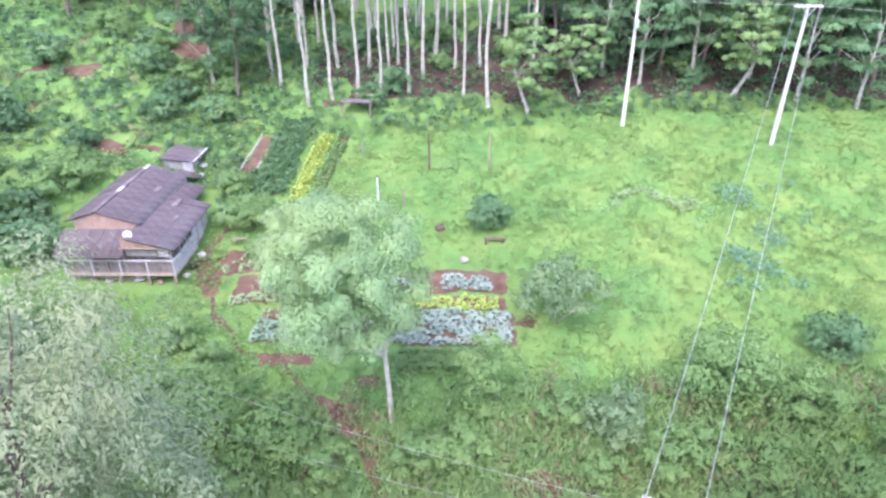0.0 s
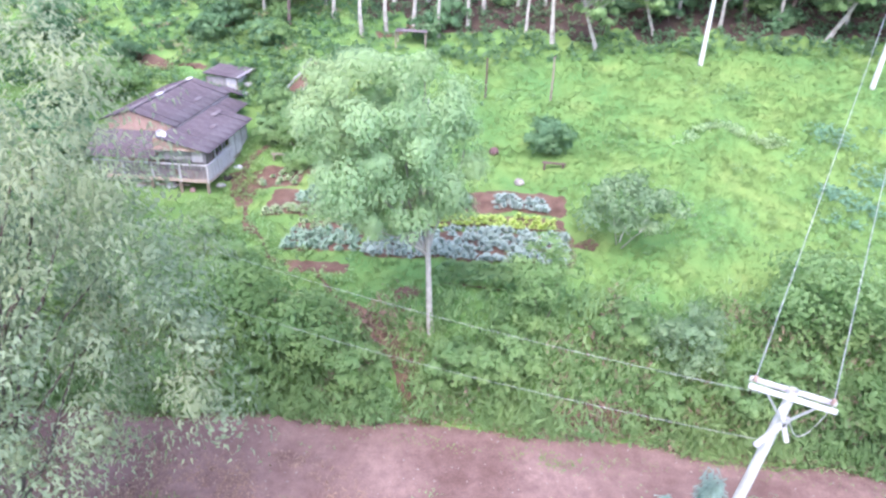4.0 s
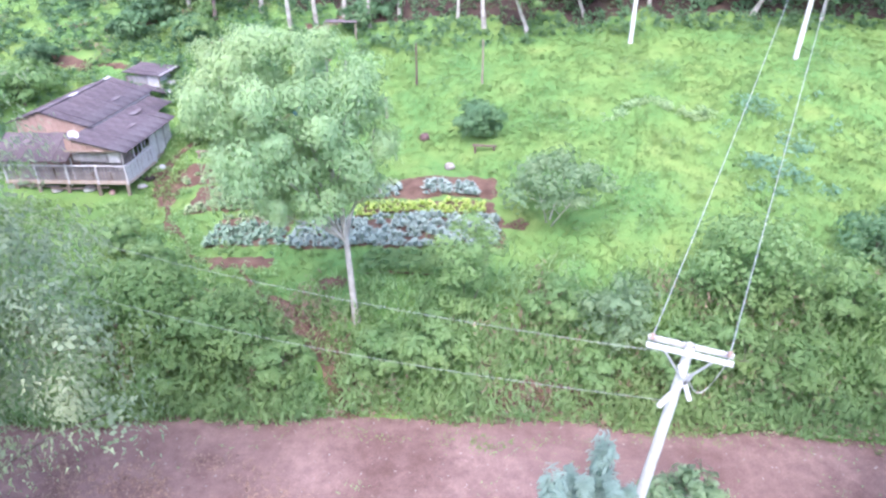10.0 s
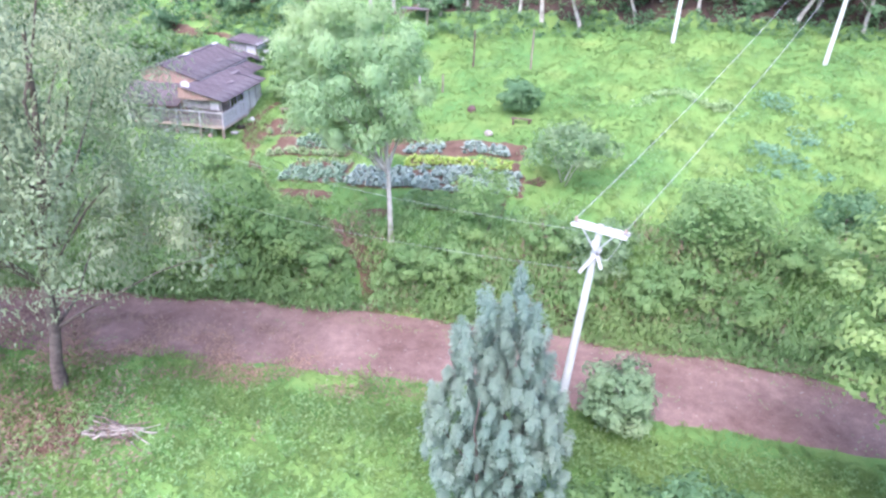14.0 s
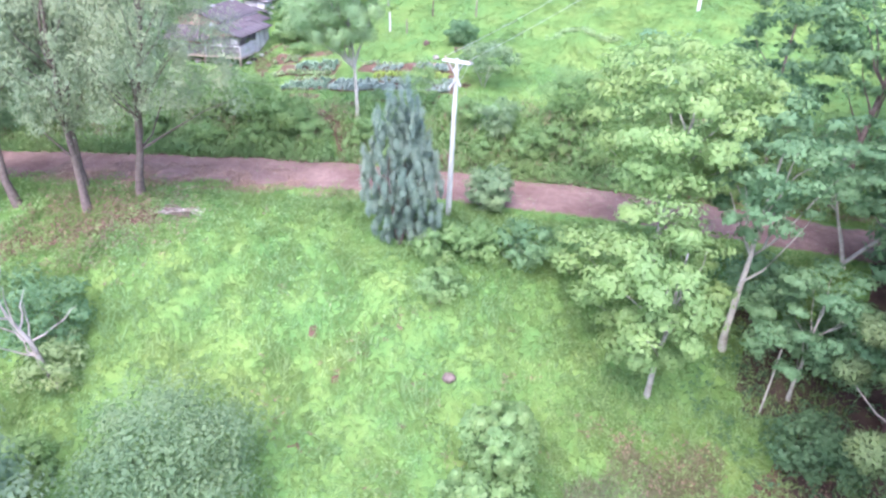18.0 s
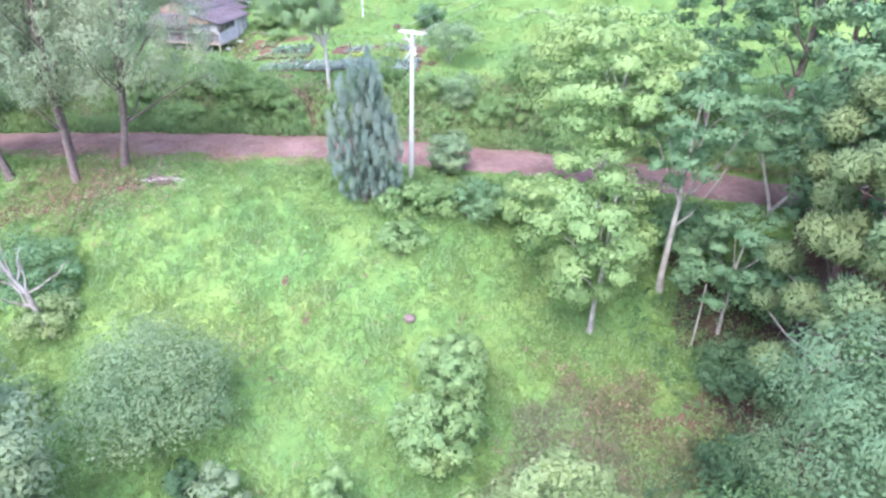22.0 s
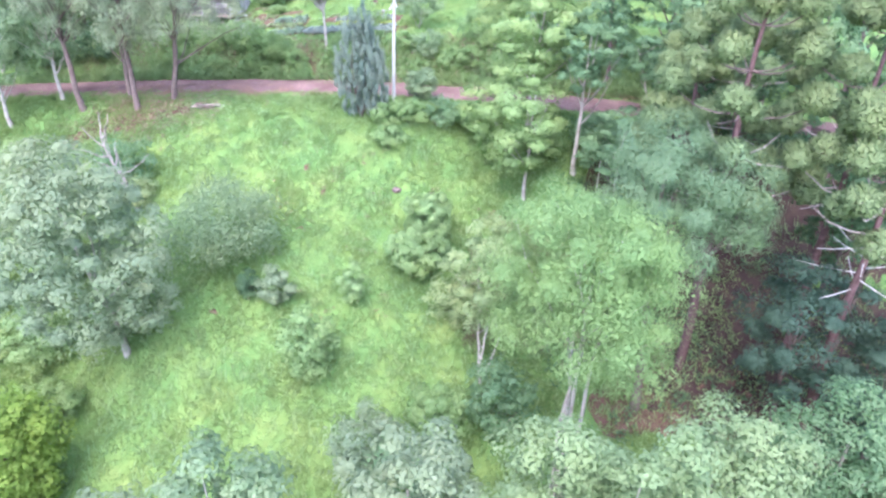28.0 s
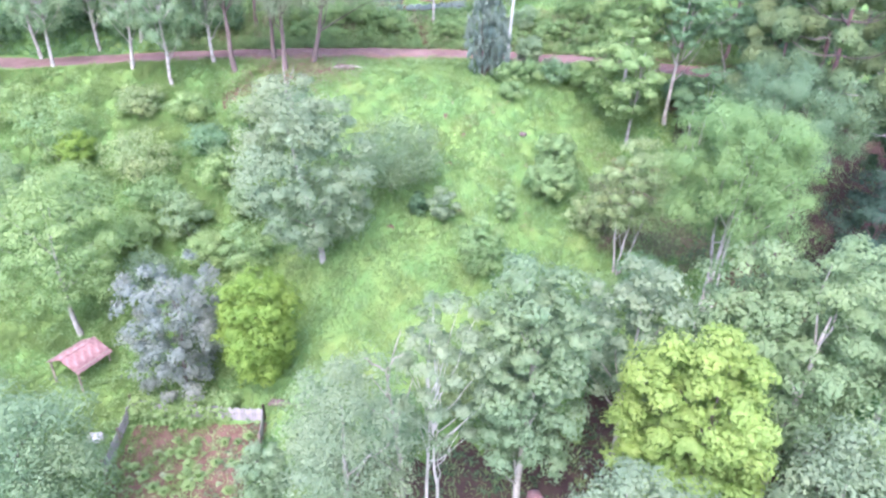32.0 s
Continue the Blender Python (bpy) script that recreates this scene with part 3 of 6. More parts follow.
def araucaria(x, y, h, r, whorls, label, c0=0.4, turn=0.0, lean=(0.0, 0.0), dead=5):
    """An araucaria: straight reddish trunk, whorls of long bare branches, each ending in round cushions of needles."""
    COUNT[0] += 1
    rng = np.random.default_rng(COUNT[0])
    base = thing("araucaria", x, y, float(land(x, y)), label, "tree", "araucarias")
    at = lambda z: np.array([lean[0] * z / h + 0.1 * math.sin(z * 0.5), lean[1] * z / h, z])
    V, F = tubes([[(at(-0.4 + (h + 0.2) * i / 11), 0.4 - 0.026 * i) for i in range(12)]], 9)
    trunk = link("trunk", raw("trunk", V, F, M_REDBARK, True), base)
    C, R = [at(h) + (0, 0, 0.2)], [1.1]
    for w in range(whorls):
        t = w / max(1, whorls - 1)
        z = h * (c0 + (0.96 - c0) * t)
        L = r * (1.0 - 0.5 * t ** 1.6)
        count = 5 if w % 2 else 4
        for b in range(count):
            a = turn + 2 * math.pi * (b + 0.37 * w) / count + rng.normal() * 0.15
            l = L * (0.78 + 0.32 * rng.random())
            rise = (0.02 + 0.3 * t) * l
            d = np.array([math.cos(a), math.sin(a), 0])
            line = [at(z) + d * l * s + np.array([0, 0, rise * s - 0.1 * l * math.sin(math.pi * s) + 0.16 * l * s ** 3]) for s in (0, 0.3, 0.6, 0.85, 1)]
            V, F = tubes([[(p, 0.07 - 0.011 * i) for i, p in enumerate(line)]], 5)
            link("branch", raw("branch", V, F, M_BARK if w > 1 else M_DEAD, True), trunk)
            side = np.array([-d[1], d[0], 0])
            C.append(line[4] + (0, 0, 0.35))
            R.append(0.95 + 0.35 * rng.random())
            for sgn in (-1, 1):
                if rng.random() < 0.22:
                    C.append(line[3] + side * sgn * (0.9 + 0.4 * rng.random()) - d * 0.4 * rng.random() + (0, 0, 0.1 + 0.5 * rng.random()))
                    R.append(0.7 + 0.3 * rng.random())
    for b in range(dead):
        a, z = turn + 2.4 * b, h * (c0 - 0.02 - 0.016 * b)
        d = np.array([math.cos(a), math.sin(a), 0])
        l = r * rng.uniform(0.35, 0.85)
        V, F = tubes([[(at(z) + d * l * s + np.array([0, 0, -0.12 * l * s + 0.1 * l * s * s]), 0.05 - 0.03 * s) for s in (0, 0.35, 0.7, 1)]], 5)
        link("dead_branch", raw("dead_branch", V, F, M_WHITE, True), trunk, "bare bleached branch")
    C, R = np.array(C, float), np.array(R)
    m = 1700
    d = rng.normal(size=(len(C), m, 3)) + [0, 0, 0.45]
    d /= np.linalg.norm(d, axis=2)[..., None]
    bumpy = 1 + 0.14 * np.sin(5 * d[..., 0] + C[:, :1] * 3) * np.sin(5 * d[..., 1] + C[:, 1:2] * 3)
    P = (C[:, None] + d * (R[:, None] * bumpy * rng.uniform(0.3, 0.85, (len(C), m)) ** 0.45)[..., None] * [1, 1, 0.85]).reshape(-1, 3)
    N = (d + [0, 0, 0.3]).reshape(-1, 3)
    out = d.reshape(-1, 3) * 0.75 + rng.normal(size=P.shape) * 0.32 + [0, 0, 0.12]
    side = np.cross(out, rng.normal(size=P.shape))
    side *= 0.05 / (np.linalg.norm(side, axis=1)[:, None] + 1e-9)
    V = np.stack([P - side, P + out * 0.24, P + side], 1).reshape(-1, 3)
    scale = np.arange(len(P)) % 2 == 0
    flatter, _ = leaves(P[scale], N[scale], np.full(int(scale.sum()), 0.2), rng, 1.7, -0.5, 0.25)
    V.reshape(-1, 3, 3)[scale] = flatter.reshape(-1, 3, 3)
    F = np.arange(len(V)).reshape(-1, 3)
    V2, F2, N2 = cores(C, R, 0.85, rng, 0.6)
    soft = np.repeat(N * 0.9 + rng.normal(size=N.shape) * 0.12, 3, axis=0)
    link("crown", raw("crown", np.concatenate([V, V2]), np.concatenate([F, F2 + len(V)]), F_ARAU, True, np.concatenate([soft, N2])), base)
    return base


# ---- ground and road ----
def spread_axis(lo, hi, step, far):
    core = np.arange(lo, hi + step / 2, step)
    out, s, p = [], step, hi
    while p < far:
        s *= 1.25
        p += s
        out.append(p)
    inn, s, p = [], step, lo
    while p > -far:
        s *= 1.25
        p -= s
        inn.append(p)
    return np.array(inn[::-1] + list(core) + out)


def ground_sheet():
    xs, ys = spread_axis(-62, 62, 0.75, 1500), spread_axis(-62, 85, 0.75, 1500)
    X, Y = np.meshgrid(xs, ys)
    Z = land(X, Y)
    n, m = X.shape
    i, j = np.meshgrid(np.arange(n - 1), np.arange(m - 1), indexing="ij")
    F = np.stack([i * m + j, i * m + j + 1, (i + 1) * m + j + 1, (i + 1) * m + j], -1).reshape(-1, 4)
    ob = link("ground", raw("ground", np.stack([X, Y, Z], -1).reshape(-1, 3), F, M_GROUND, True))
    return tagged(ob, "green hillside meadow with patches of bare red earth", "ground", kind="structure")


def strip(name, line, widths, material, lift=0.03, across=7, wob=0.25, seed=1):
    """A ragged-edged strip that lies on the ground along a line of (x, y)."""
    rng = np.random.default_rng(seed)
    P = np.array(line, float)
    d = np.r_[0, np.cumsum(np.linalg.norm(np.diff(P, axis=0), axis=1))]
    s = np.arange(0, d[-1], 0.5)
    L = np.stack([np.interp(s, d, P[:, 0]), np.interp(s, d, P[:, 1])], 1)
    W = np.interp(s, d, widths)
    T = np.gradient(L, axis=0)
    T /= np.linalg.norm(T, axis=1)[:, None]
    A = np.stack([-T[:, 1], T[:, 0]], 1)
    t = np.linspace(-1, 1, across)
    edge = np.stack([np.convolve(rng.normal(size=len(s) + 4), np.ones(5) / 3, "valid") for _ in range(2)], 1) * wob
    off = W[:, None] / 2 * t[None] + edge[:, :1] * np.clip(-t, 0, 1)[None] + edge[:, 1:] * np.clip(t, 0, 1)[None]
    XY = L[:, None] + off[..., None] * A[:, None]
    Z = land(XY[..., 0], XY[..., 1]) + lift * (1 - 2.5 * (np.abs(t) > 0.99))[None]
    V = np.concatenate([XY, Z[..., None]], -1).reshape(-1, 3)
    n, m = len(s), across
    i, j = np.meshgrid(np.arange(n - 1), np.arange(m - 1), indexing="ij")
    F = np.stack([i * m + j, i * m + j + 1, (i + 1) * m + j + 1, (i + 1) * m + j], -1).reshape(-1, 4)[:, ::-1]
    return link(name, raw(name, V, F, material, True))


ground_sheet()
tagged(strip("road", [(-160, 12.5), (-75, 20.5), (-40, 21.3), (-20, 21.6), (-8, 22.0), (0, 22.25), (12, 21.7), (30, 20.8), (70, 19), (160, 10)], [6.4, 6.4, 6.4, 7.0, 6.4, 6.1, 6.3, 5.7, 5.5, 6], M_ROAD, 0.05, 15, 0.3),
       "wide unpaved road of reddish earth", "road", kind="structure")
rng_s = np.random.default_rng(77)
sx_, sy_ = rng_s.uniform(-44, 44, 900), rng_s.uniform(18.4, 24.6, 900)
sr_ = rng_s.uniform(0.02, 0.06, 900)
base_ = np.array([(1, 0, 0), (-0.5, 0.87, 0), (-0.5, -0.87, 0), (0.1, 0.05, 0.8)])
V = base_[None] * sr_[:, None, None] * rng_s.uniform(0.6, 1.4, (900, 4, 3)) + np.stack([sx_, sy_, land(sx_, sy_) + 0.06], 1)[:, None]
F = (np.array([(0, 1, 3), (1, 2, 3), (2, 0, 3)])[None] + 4 * np.arange(900)[:, None, None]).reshape(-1, 3)
tagged(link("road_stones", raw("road_stones", V.reshape(-1, 3), F, M_BROWNSTONE)), "small pale stones scattered on the earth road", "stones", kind="stuff")
# ---- garden, bank and roadside trees ----
willow = tree("willow_tree", -3.1, 28.8, 14.8, 4.5, F_WILLOW, M_PALE, "pale feathery tree with a slender grey trunk beside vegetable beds", lean=(-3.2, -0.4), follow=0.3, n=84, per=360, size=0.34, cr=0.23, aspect=2.4, droop=0.9, fine=2.8, dense=0.3, crown_z=0.42, trunk_r=0.15, hang=0.7, stems=1, limbs=14)
rng = np.random.default_rng(77)
for dx, dy, dz in ((-2.3, 0.2, 6.6), (-1.4, -0.9, 7.6), (-0.7, 0.7, 8.2), (0.3, -0.5, 7.4), (1.3, 0.3, 6.4), (-3.2, -0.6, 5.6)):
    q = bend((-0.28, -0.05, 4.4 + 0.25 * rng.random()), (dx, dy, 3.4 + dz), 7, rng, 0.05)
    q[1:4, :2] += np.array([dx, dy]) * 0.12
    V, F = tubes([[(p, 0.085 * (1 - 0.11 * i)) for i, p in enumerate(q)]], 6)
    link("branch", raw("branch", V, F, M_PALE, True), next(c for c in willow.children if c.name.startswith("trunk")))
shrub("bush", 3.1, 47.0, 2.7, 1.9, F_MID, "dark green rounded bush standing alone in the grass", n=22)
shrub("bush", 7.4, 36.3, 4.3, 3.3, F_LEATHER, "open grey-green bush with pale stems beside the garden", n=20, cr=0.34, per=150, bark=M_PALE, crown_z=0.3, stems=3, dense=0.4)
shrub("bush", 16.0, 29.8, 5.0, 3.3, F_WEED, "large loose green bush on top of the bank", n=30)
shrub("bush", 20.5, 28.6, 3.6, 2.2, F_WEED, "green bush with fine leaves on the bank", aspect=2.6, droop=-0.5, size=0.34, spread=0.35)
shrub("bush", 9.5, 27.8, 3.6, 2.0, F_EUC, "blue-grey feathery bush among the bank weeds", n=20, aspect=3)
shrub("bush", 2.3, 29.6, 5.2, 2.0, F_WEED, "tall slim feathery bush beside the garden", n=24, aspect=3, shape="column")
shrub("bush", 12.4, 26.6, 3.0, 2.0, F_WEED, "green bush hanging over the red bank", aspect=2.6, droop=-0.5, size=0.34, spread=0.35)
shrub("bush", 8.8, 26.4, 2.2, 1.5, F_WEED, "low green bush at the foot of the bank", aspect=2.6, droop=-0.5, size=0.34, spread=0.35)
shrub("bush", -9.8, 27.6, 3.4, 2.6, F_WEED, "dark green bush on the bank beside the path", n=24)
shrub("bush", -13.4, 28.8, 4.2, 2.8, F_WEED, "broad green bush on the bank", n=26)
shrub("bush", -17.5, 29.4, 3.6, 2.6, F_WEED, "dense green bush on the bank", n=22)
shrub("bush", -23.0, 30.0, 4.4, 3.0, F_WEED, "broad loose bush on the bank", n=26)
shrub("bush", -29.0, 31.0, 4.2, 3.0, F_WEED, "dark green bush on the bank", n=22)
shrub("bush", -15.5, 33.2, 2.4, 1.6, F_LIGHT, "light green leafy bush beside the yard")
shrub("bush", -18.6, 36.5, 2.6, 1.4, F_LIGHT, "light green banana-leaved bush in the yard", size=0.4, per=60)
shrub("bush", 26.0, 27.5, 3.4, 2.4, F_WEED, "green bush on the bank beyond the pole", aspect=2.6, droop=-0.5, size=0.34, spread=0.35)
shrub("bush", 31.5, 29.0, 4.2, 3.0, F_WEED, "leafy bush on the bank", n=22)
shrub("bush", 24.5, 33.5, 2.6, 2.2, F_MID, "low dark bush in the rough grass")
shrub("bush", -6.6, 26.6, 2.6, 1.7, F_WEED, "dark bush beside the path", aspect=2.6, droop=-0.5, size=0.34, spread=0.35)
shrub("bush", -1.6, 26.9, 2.6, 1.8, F_WEED, "leafy green bush beside the path", aspect=2.6, droop=-0.5, size=0.34, spread=0.35)
shrub("bush", 0.8, 27.2, 2.6, 1.9, F_WEED, "green bush on the bank", aspect=2.6, droop=-0.5, size=0.34, spread=0.35)
shrub("bush", 14.6, 27.2, 2.8, 1.9, F_WEED, "dark bush over the bank", aspect=2.6, droop=-0.5, size=0.34, spread=0.35)
shrub("bush", 17.8, 26.6, 2.8, 2.0, F_WEED, "green bush over the bank", aspect=2.6, droop=-0.5, size=0.34, spread=0.35)
shrub("bush", -21.5, 27.2, 2.6, 2.0, F_WEED, "green bush over the road bank", aspect=2.6, droop=-0.5, size=0.34, spread=0.35)
shrub("bush", -12.0, 26.4, 2.2, 1.8, F_WEED, "green bush over the road bank", aspect=2.6, droop=-0.5, size=0.34, spread=0.35)
shrub("bush", -16.6, 26.4, 2.4, 1.9, F_WEED, "dark bush over the road bank", aspect=2.6, droop=-0.5, size=0.34, spread=0.35)
shrub("bush", 22.5, 26.0, 2.6, 2.0, F_WEED, "green bush over the road bank", aspect=2.6, droop=-0.5, size=0.34, spread=0.35)
shrub("bush", 6.6, 28.6, 2.6, 1.6, F_WEED, "loose green bush on the bank", aspect=2.6, droop=-0.5, size=0.34, spread=0.35)
shrub("bush", -19.2, 50.6, 2.6, 1.5, F_LIGHT, "dark leafy bush beside the house")
shrub("bush", -17.0, 50.6, 3.0, 2.2, F_WEED, "broad leafy bush beside the plank bench", n=24)
shrub("bush", -20.0, 54.6, 2.6, 1.7, F_WEED, "leafy bush behind the house")
shrub("bush", -9.6, 50.0, 2.0, 1.2, F_WEED, "small green bush by the garden")
shrub("bush", -15.6, 47.0, 1.6, 1.3, F_WEED, "low green bush by the garden")
tree("cypress_bush", 5.1, 12.6, 11.4, 2.8, F_BLUE, M_BARK, "tall blue-grey feathery bush beside the power pole", shape="spires", n=300, per=120, size=0.42, cr=0.085, aspect=5.0, crown_z=0.02, trunk_r=0.12, flat=3.6, droop=-1.6, fine=2.4, stems=3, dense=0.3, spread=0.6, shell=0.0)
shrub("round_bush", 10.3, 18.2, 3.3, 2.0, F_EUC, "ball-shaped greyish bush beside the road", n=40, cr=0.32, per=120)
for x, y, h, r, lx, c in ((-20.1, 13.6, 21.0, 5.0, 0.0, 0.33), (-17.2, 16.2, 21.5, 7.4, 5.2, 0.34), (-22.5, 16.8, 21.0, 4.8, 0.6, 0.38), (-27.0, 14.5, 22.0, 4.8, 0.0, 0.38), (-29.0, 29.0, 19.0, 3.4, -0.6, 0.4)):
    tree("eucalyptus", x, y, h, r, F_OLIVE, M_BARK, "tall grey-green eucalyptus with hanging foliage beside the road", group="roadside trees", n=84 if lx > 5 else 70, per=230, size=0.36, cr=0.23, aspect=3.0, droop=1.3, fine=2.3 if lx > 5 else 1.5, dense=0.32, crown_z=c, shape="cone" if lx > 5 else "round", hang=1.5, lean=(lx, 0), limbs=18)
for x, y, h in ((-34.8, 12.8, 15), (-41.5, 15.8, 16), (-52.0, 26.0, 17), (-54.1, 17.9, 16), (-30.5, 16.3, 15), (-46, 27, 17), (-38, 28, 16), (-60, 24, 17)):
    tree("eucalyptus", x, y, h, 4.3, F_EUC, M_PALE, "tall eucalyptus with a pale bare trunk beside the road", group="roadside trees", n=44, per=190, size=0.4, cr=0.26, aspect=2.8, droop=0.8, crown_z=0.3, hang=0.8, limbs=18)

# ---- meadow slope below the road ----
tree("light_green_tree", 21.7, 7.1, 13.2, 4.8, F_YOUNG, M_PALE, "light green broadleaf tree with a pale slender trunk", n=46, per=330, fine=1.3, size=0.33, cr=0.27, crown_z=0.2, lean=(-2.4, 0), flat=0.55, follow=0.3)
tree("light_green_tree", 21.6, 14.0, 15.6, 6.4, F_YOUNG, M_PALE, "light green layered tree beside the road", n=70, per=340, size=0.33, fine=1.3, cr=0.24, crown_z=0.42, flat=0.5)
tree("thin_tree", 26.6, 11.2, 16.5, 3.8, F_MID, M_PALE, "thin tree with a pale bare trunk in the grove", n=44, crown_z=0.5)
tree("umbrella_tree", 34.6, 16.9, 10, 4.4, F_MID, M_PALE, "layered green tree with pale trunks beside the road", shape="plates", n=44, flat=0.35, crown_z=0.5, stems=2)
tree("umbrella_tree", 30.5, 9.0, 9, 4.0, F_MID, M_PALE, "layered green sapling under the tall grove", shape="plates", n=40, flat=0.35, crown_z=0.4)
shrub("bush", 13.3, 1.0, 4.6, 2.3, F_LIGHT, "light green bush on the grassy slope", n=34, per=150, size=0.42, fine=1.5, cr=0.3, dense=0.44, crown_z=0.08, droop=0.3, aspect=1.9, flat=1.0, spread=0.35)
shrub("bush", 12.7, -2.6, 3.9, 2.9, F_LIGHT, "light green spreading bush on the slope", n=36, per=150, size=0.42, fine=1.5, cr=0.28, dense=0.44, crown_z=0.08, droop=0.3, aspect=1.9, flat=1.0, spread=0.35)
shrub("round_bush", -3.4, -4.6, 8.0, 5.2, F_LEATHER, "broad dull green rounded bush on the slope", n=46, cr=0.36, fine=2.2, dense=0.46, flat=0.8)
shrub("bush", -16.3, 3.5, 5.8, 3.4, F_MID, "dull green bush at the edge of the slope", n=26)
shrub("sapling", 2.0, -8.0, 3.6, 1.6, F_GREY, "grey-green sapling on the grassy slope")
shrub("sapling", 8.1, -7.0, 4.2, 1.4, F_LIGHT, "light green sapling on the grassy slope")
shrub("bush", 16.6, -7.0, 5.0, 2.6, F_TAN, "yellowing open bush on the slope")
shrub("bush", 6.2, -13.4, 6.4, 2.4, F_LIGHT, "grey-green bush with large leaves on the slope", n=32, size=0.26)
shrub("bush", -0.6, -7.4, 2.4, 1.1, F_DARK, "small dark shrub in the grass")
tree("grey_tree", -9.2, -12.2, 18.2, 6.3, F_GREY, M_PALE, "big silvery green tree with a leaning pale trunk", n=130, fine=1.4, per=230, size=0.32, cr=0.25, crown_z=0.08, lean=(-2.2, -0.6))
shrub("bush", -14.5, 1.5, 3.0, 2.4, F_TAN, "dry brownish bush beside a dead tree")
shrub("bush", 7.6, 11.6, 2.6, 2.0, F_WEED, "leafy green bush at the foot of the pole")
shrub("bush", 10.0, 12.6, 2.8, 2.2, F_WEED, "leafy green bush below the road")
shrub("bush", 13.2, 13.0, 2.8, 2.3, F_MID, "dark leafy bush below the road")
shrub("bush", 16.2, 13.2, 3.0, 2.2, F_WEED, "leafy bush below the road edge")
shrub("bush", 8.2, 9.0, 2.0, 1.8, F_LIGHT, "light green weedy bush on the slope")

# ---- grove on the right flank ----
araucaria(34.5, -8.2, 27.0, 5.4, 5, "tall araucaria pine with round needle cushions and a red trunk", 0.56, dead=4)
araucaria(34.6, 1.6, 18.0, 4.8, 4, "araucaria pine with tufted branch ends beside taller trees", 0.42, 0.5, (-0.6, 0.0), 2)
araucaria(42.5, -12.5, 23.5, 5.6, 4, "araucaria pine with long bare pale lower branches", 0.72, 0.9, dead=10)
araucaria(38.5, 3.0, 25.0, 5.0, 4, "araucaria pine among darker trees", 0.58, 0.2)
araucaria(44.5, -3.5, 26.5, 5.4, 4, "araucaria pine at the back of the grove", 0.55, 1.3)
araucaria(36.4, 8.4, 18.0, 4.4, 4, "young araucaria pine near the road", 0.6, 0.7, dead=2)
tree("dark_tree", 30.6, -12.4, 22.0, 5.3, F_TEAL, M_BARK, "dense blue-green tree with drooping leaves", n=66, fine=3.0, per=380, cr=0.26, crown_z=0.62, droop=0.9, hang=0.4, aspect=2.2, dense=0.44, flat=1.0, spread=0.16, shape="dome")
tree("dark_tree", 41.0, -11.6, 14.0, 4.6, F_DARKTEAL, M_BARK, "low dark teal tree under the araucarias", n=40, per=260, fine=1.5, cr=0.27, crown_z=0.2)
tree("dark_tree", 46.5, -14.0, 13.0, 4.6, F_DARKTEAL, M_BARK, "low dark teal tree at the back of the grove", n=36, per=220, fine=1.3, cr=0.28, crown_z=0.2)
tree("umbrella_tree", 24.6, -19.6, 22.4, 5.6, F_MINT, M_PALE, "spreading bright green tree with several pale trunks", n=66, fine=3.6, per=440, flat=0.95, crown_z=0.53, stems=4, cr=0.28, dense=0.5, trunk_r=0.15, hang=0.4, droop=0.9, aspect=2.2, spread=0.16, shape="dome")
tree("tan_tree", 19.4, -11.4, 13.6, 3.9, F_TAN, M_PALE, "thin open tree with yellowing leaves", n=40, stems=3, trunk_r=0.09, fine=1.5, cr=0.3)
GROVE = [tree("grove_tree", 36.5, 9.0, 19, 4.6, F_DARK, M_BARK, "deep green tree in the dense grove", group="grove trees", n=50, per=120, size=0.4, crown_z=0.4),
         tree("grove_tree", 37.5, 12.5, 21, 4.8, F_MID, M_BARK, "green tree in the dense grove", group="grove trees", n=50, per=120, size=0.4, crown_z=0.45),
         tree("grove_tree", 42.0, 18.0, 20, 5.0, F_DARK, M_BARK, "deep green tree in the dense grove", group="grove trees", n=50, per=120, size=0.4, crown_z=0.4, shape="plates", flat=0.45)]
for i, (x, y) in enumerate(((30.5, 25.5), (36, 25), (41, 27), (47, 22), (46, 10), (49, 2), (52, 14), (47.5, -4), (53, -9), (56, 24), (50, -17), (44.5, 31), (41.5, 6.0), (46.5, -24.0), (51.0, 29.0), (59.0, 8.0), (58.0, -4.0))):
    copy_thing(GROVE[i % 3], pose(x, y, float(land(x, y)), 0, 0, 67 * i) @ Matrix.Diagonal((0.9 + 0.05 * (i % 4),) * 2 + (0.85 + 0.07 * (i % 5), 1)))

for i, (x, y) in enumerate(((-37, 29.5), (-43, 31), (-49, 30), (-56, 31), (-62, 33), (-40, 37), (-47, 39), (-54, 40), (-61, 43), (-45, 47), (-52, 50), (-66, 29), (-70, 38), (-72, 20), (-68, 12), (-62, 8), (-75, 4))):
    copy_thing(GROVE[i % 3], pose(x, y, float(land(x, y)), 0, 0, 41 * i) @ Matrix.Diagonal((0.8 + 0.05 * (i % 4),) * 2 + (0.62 + 0.05 * (i % 5), 1)))

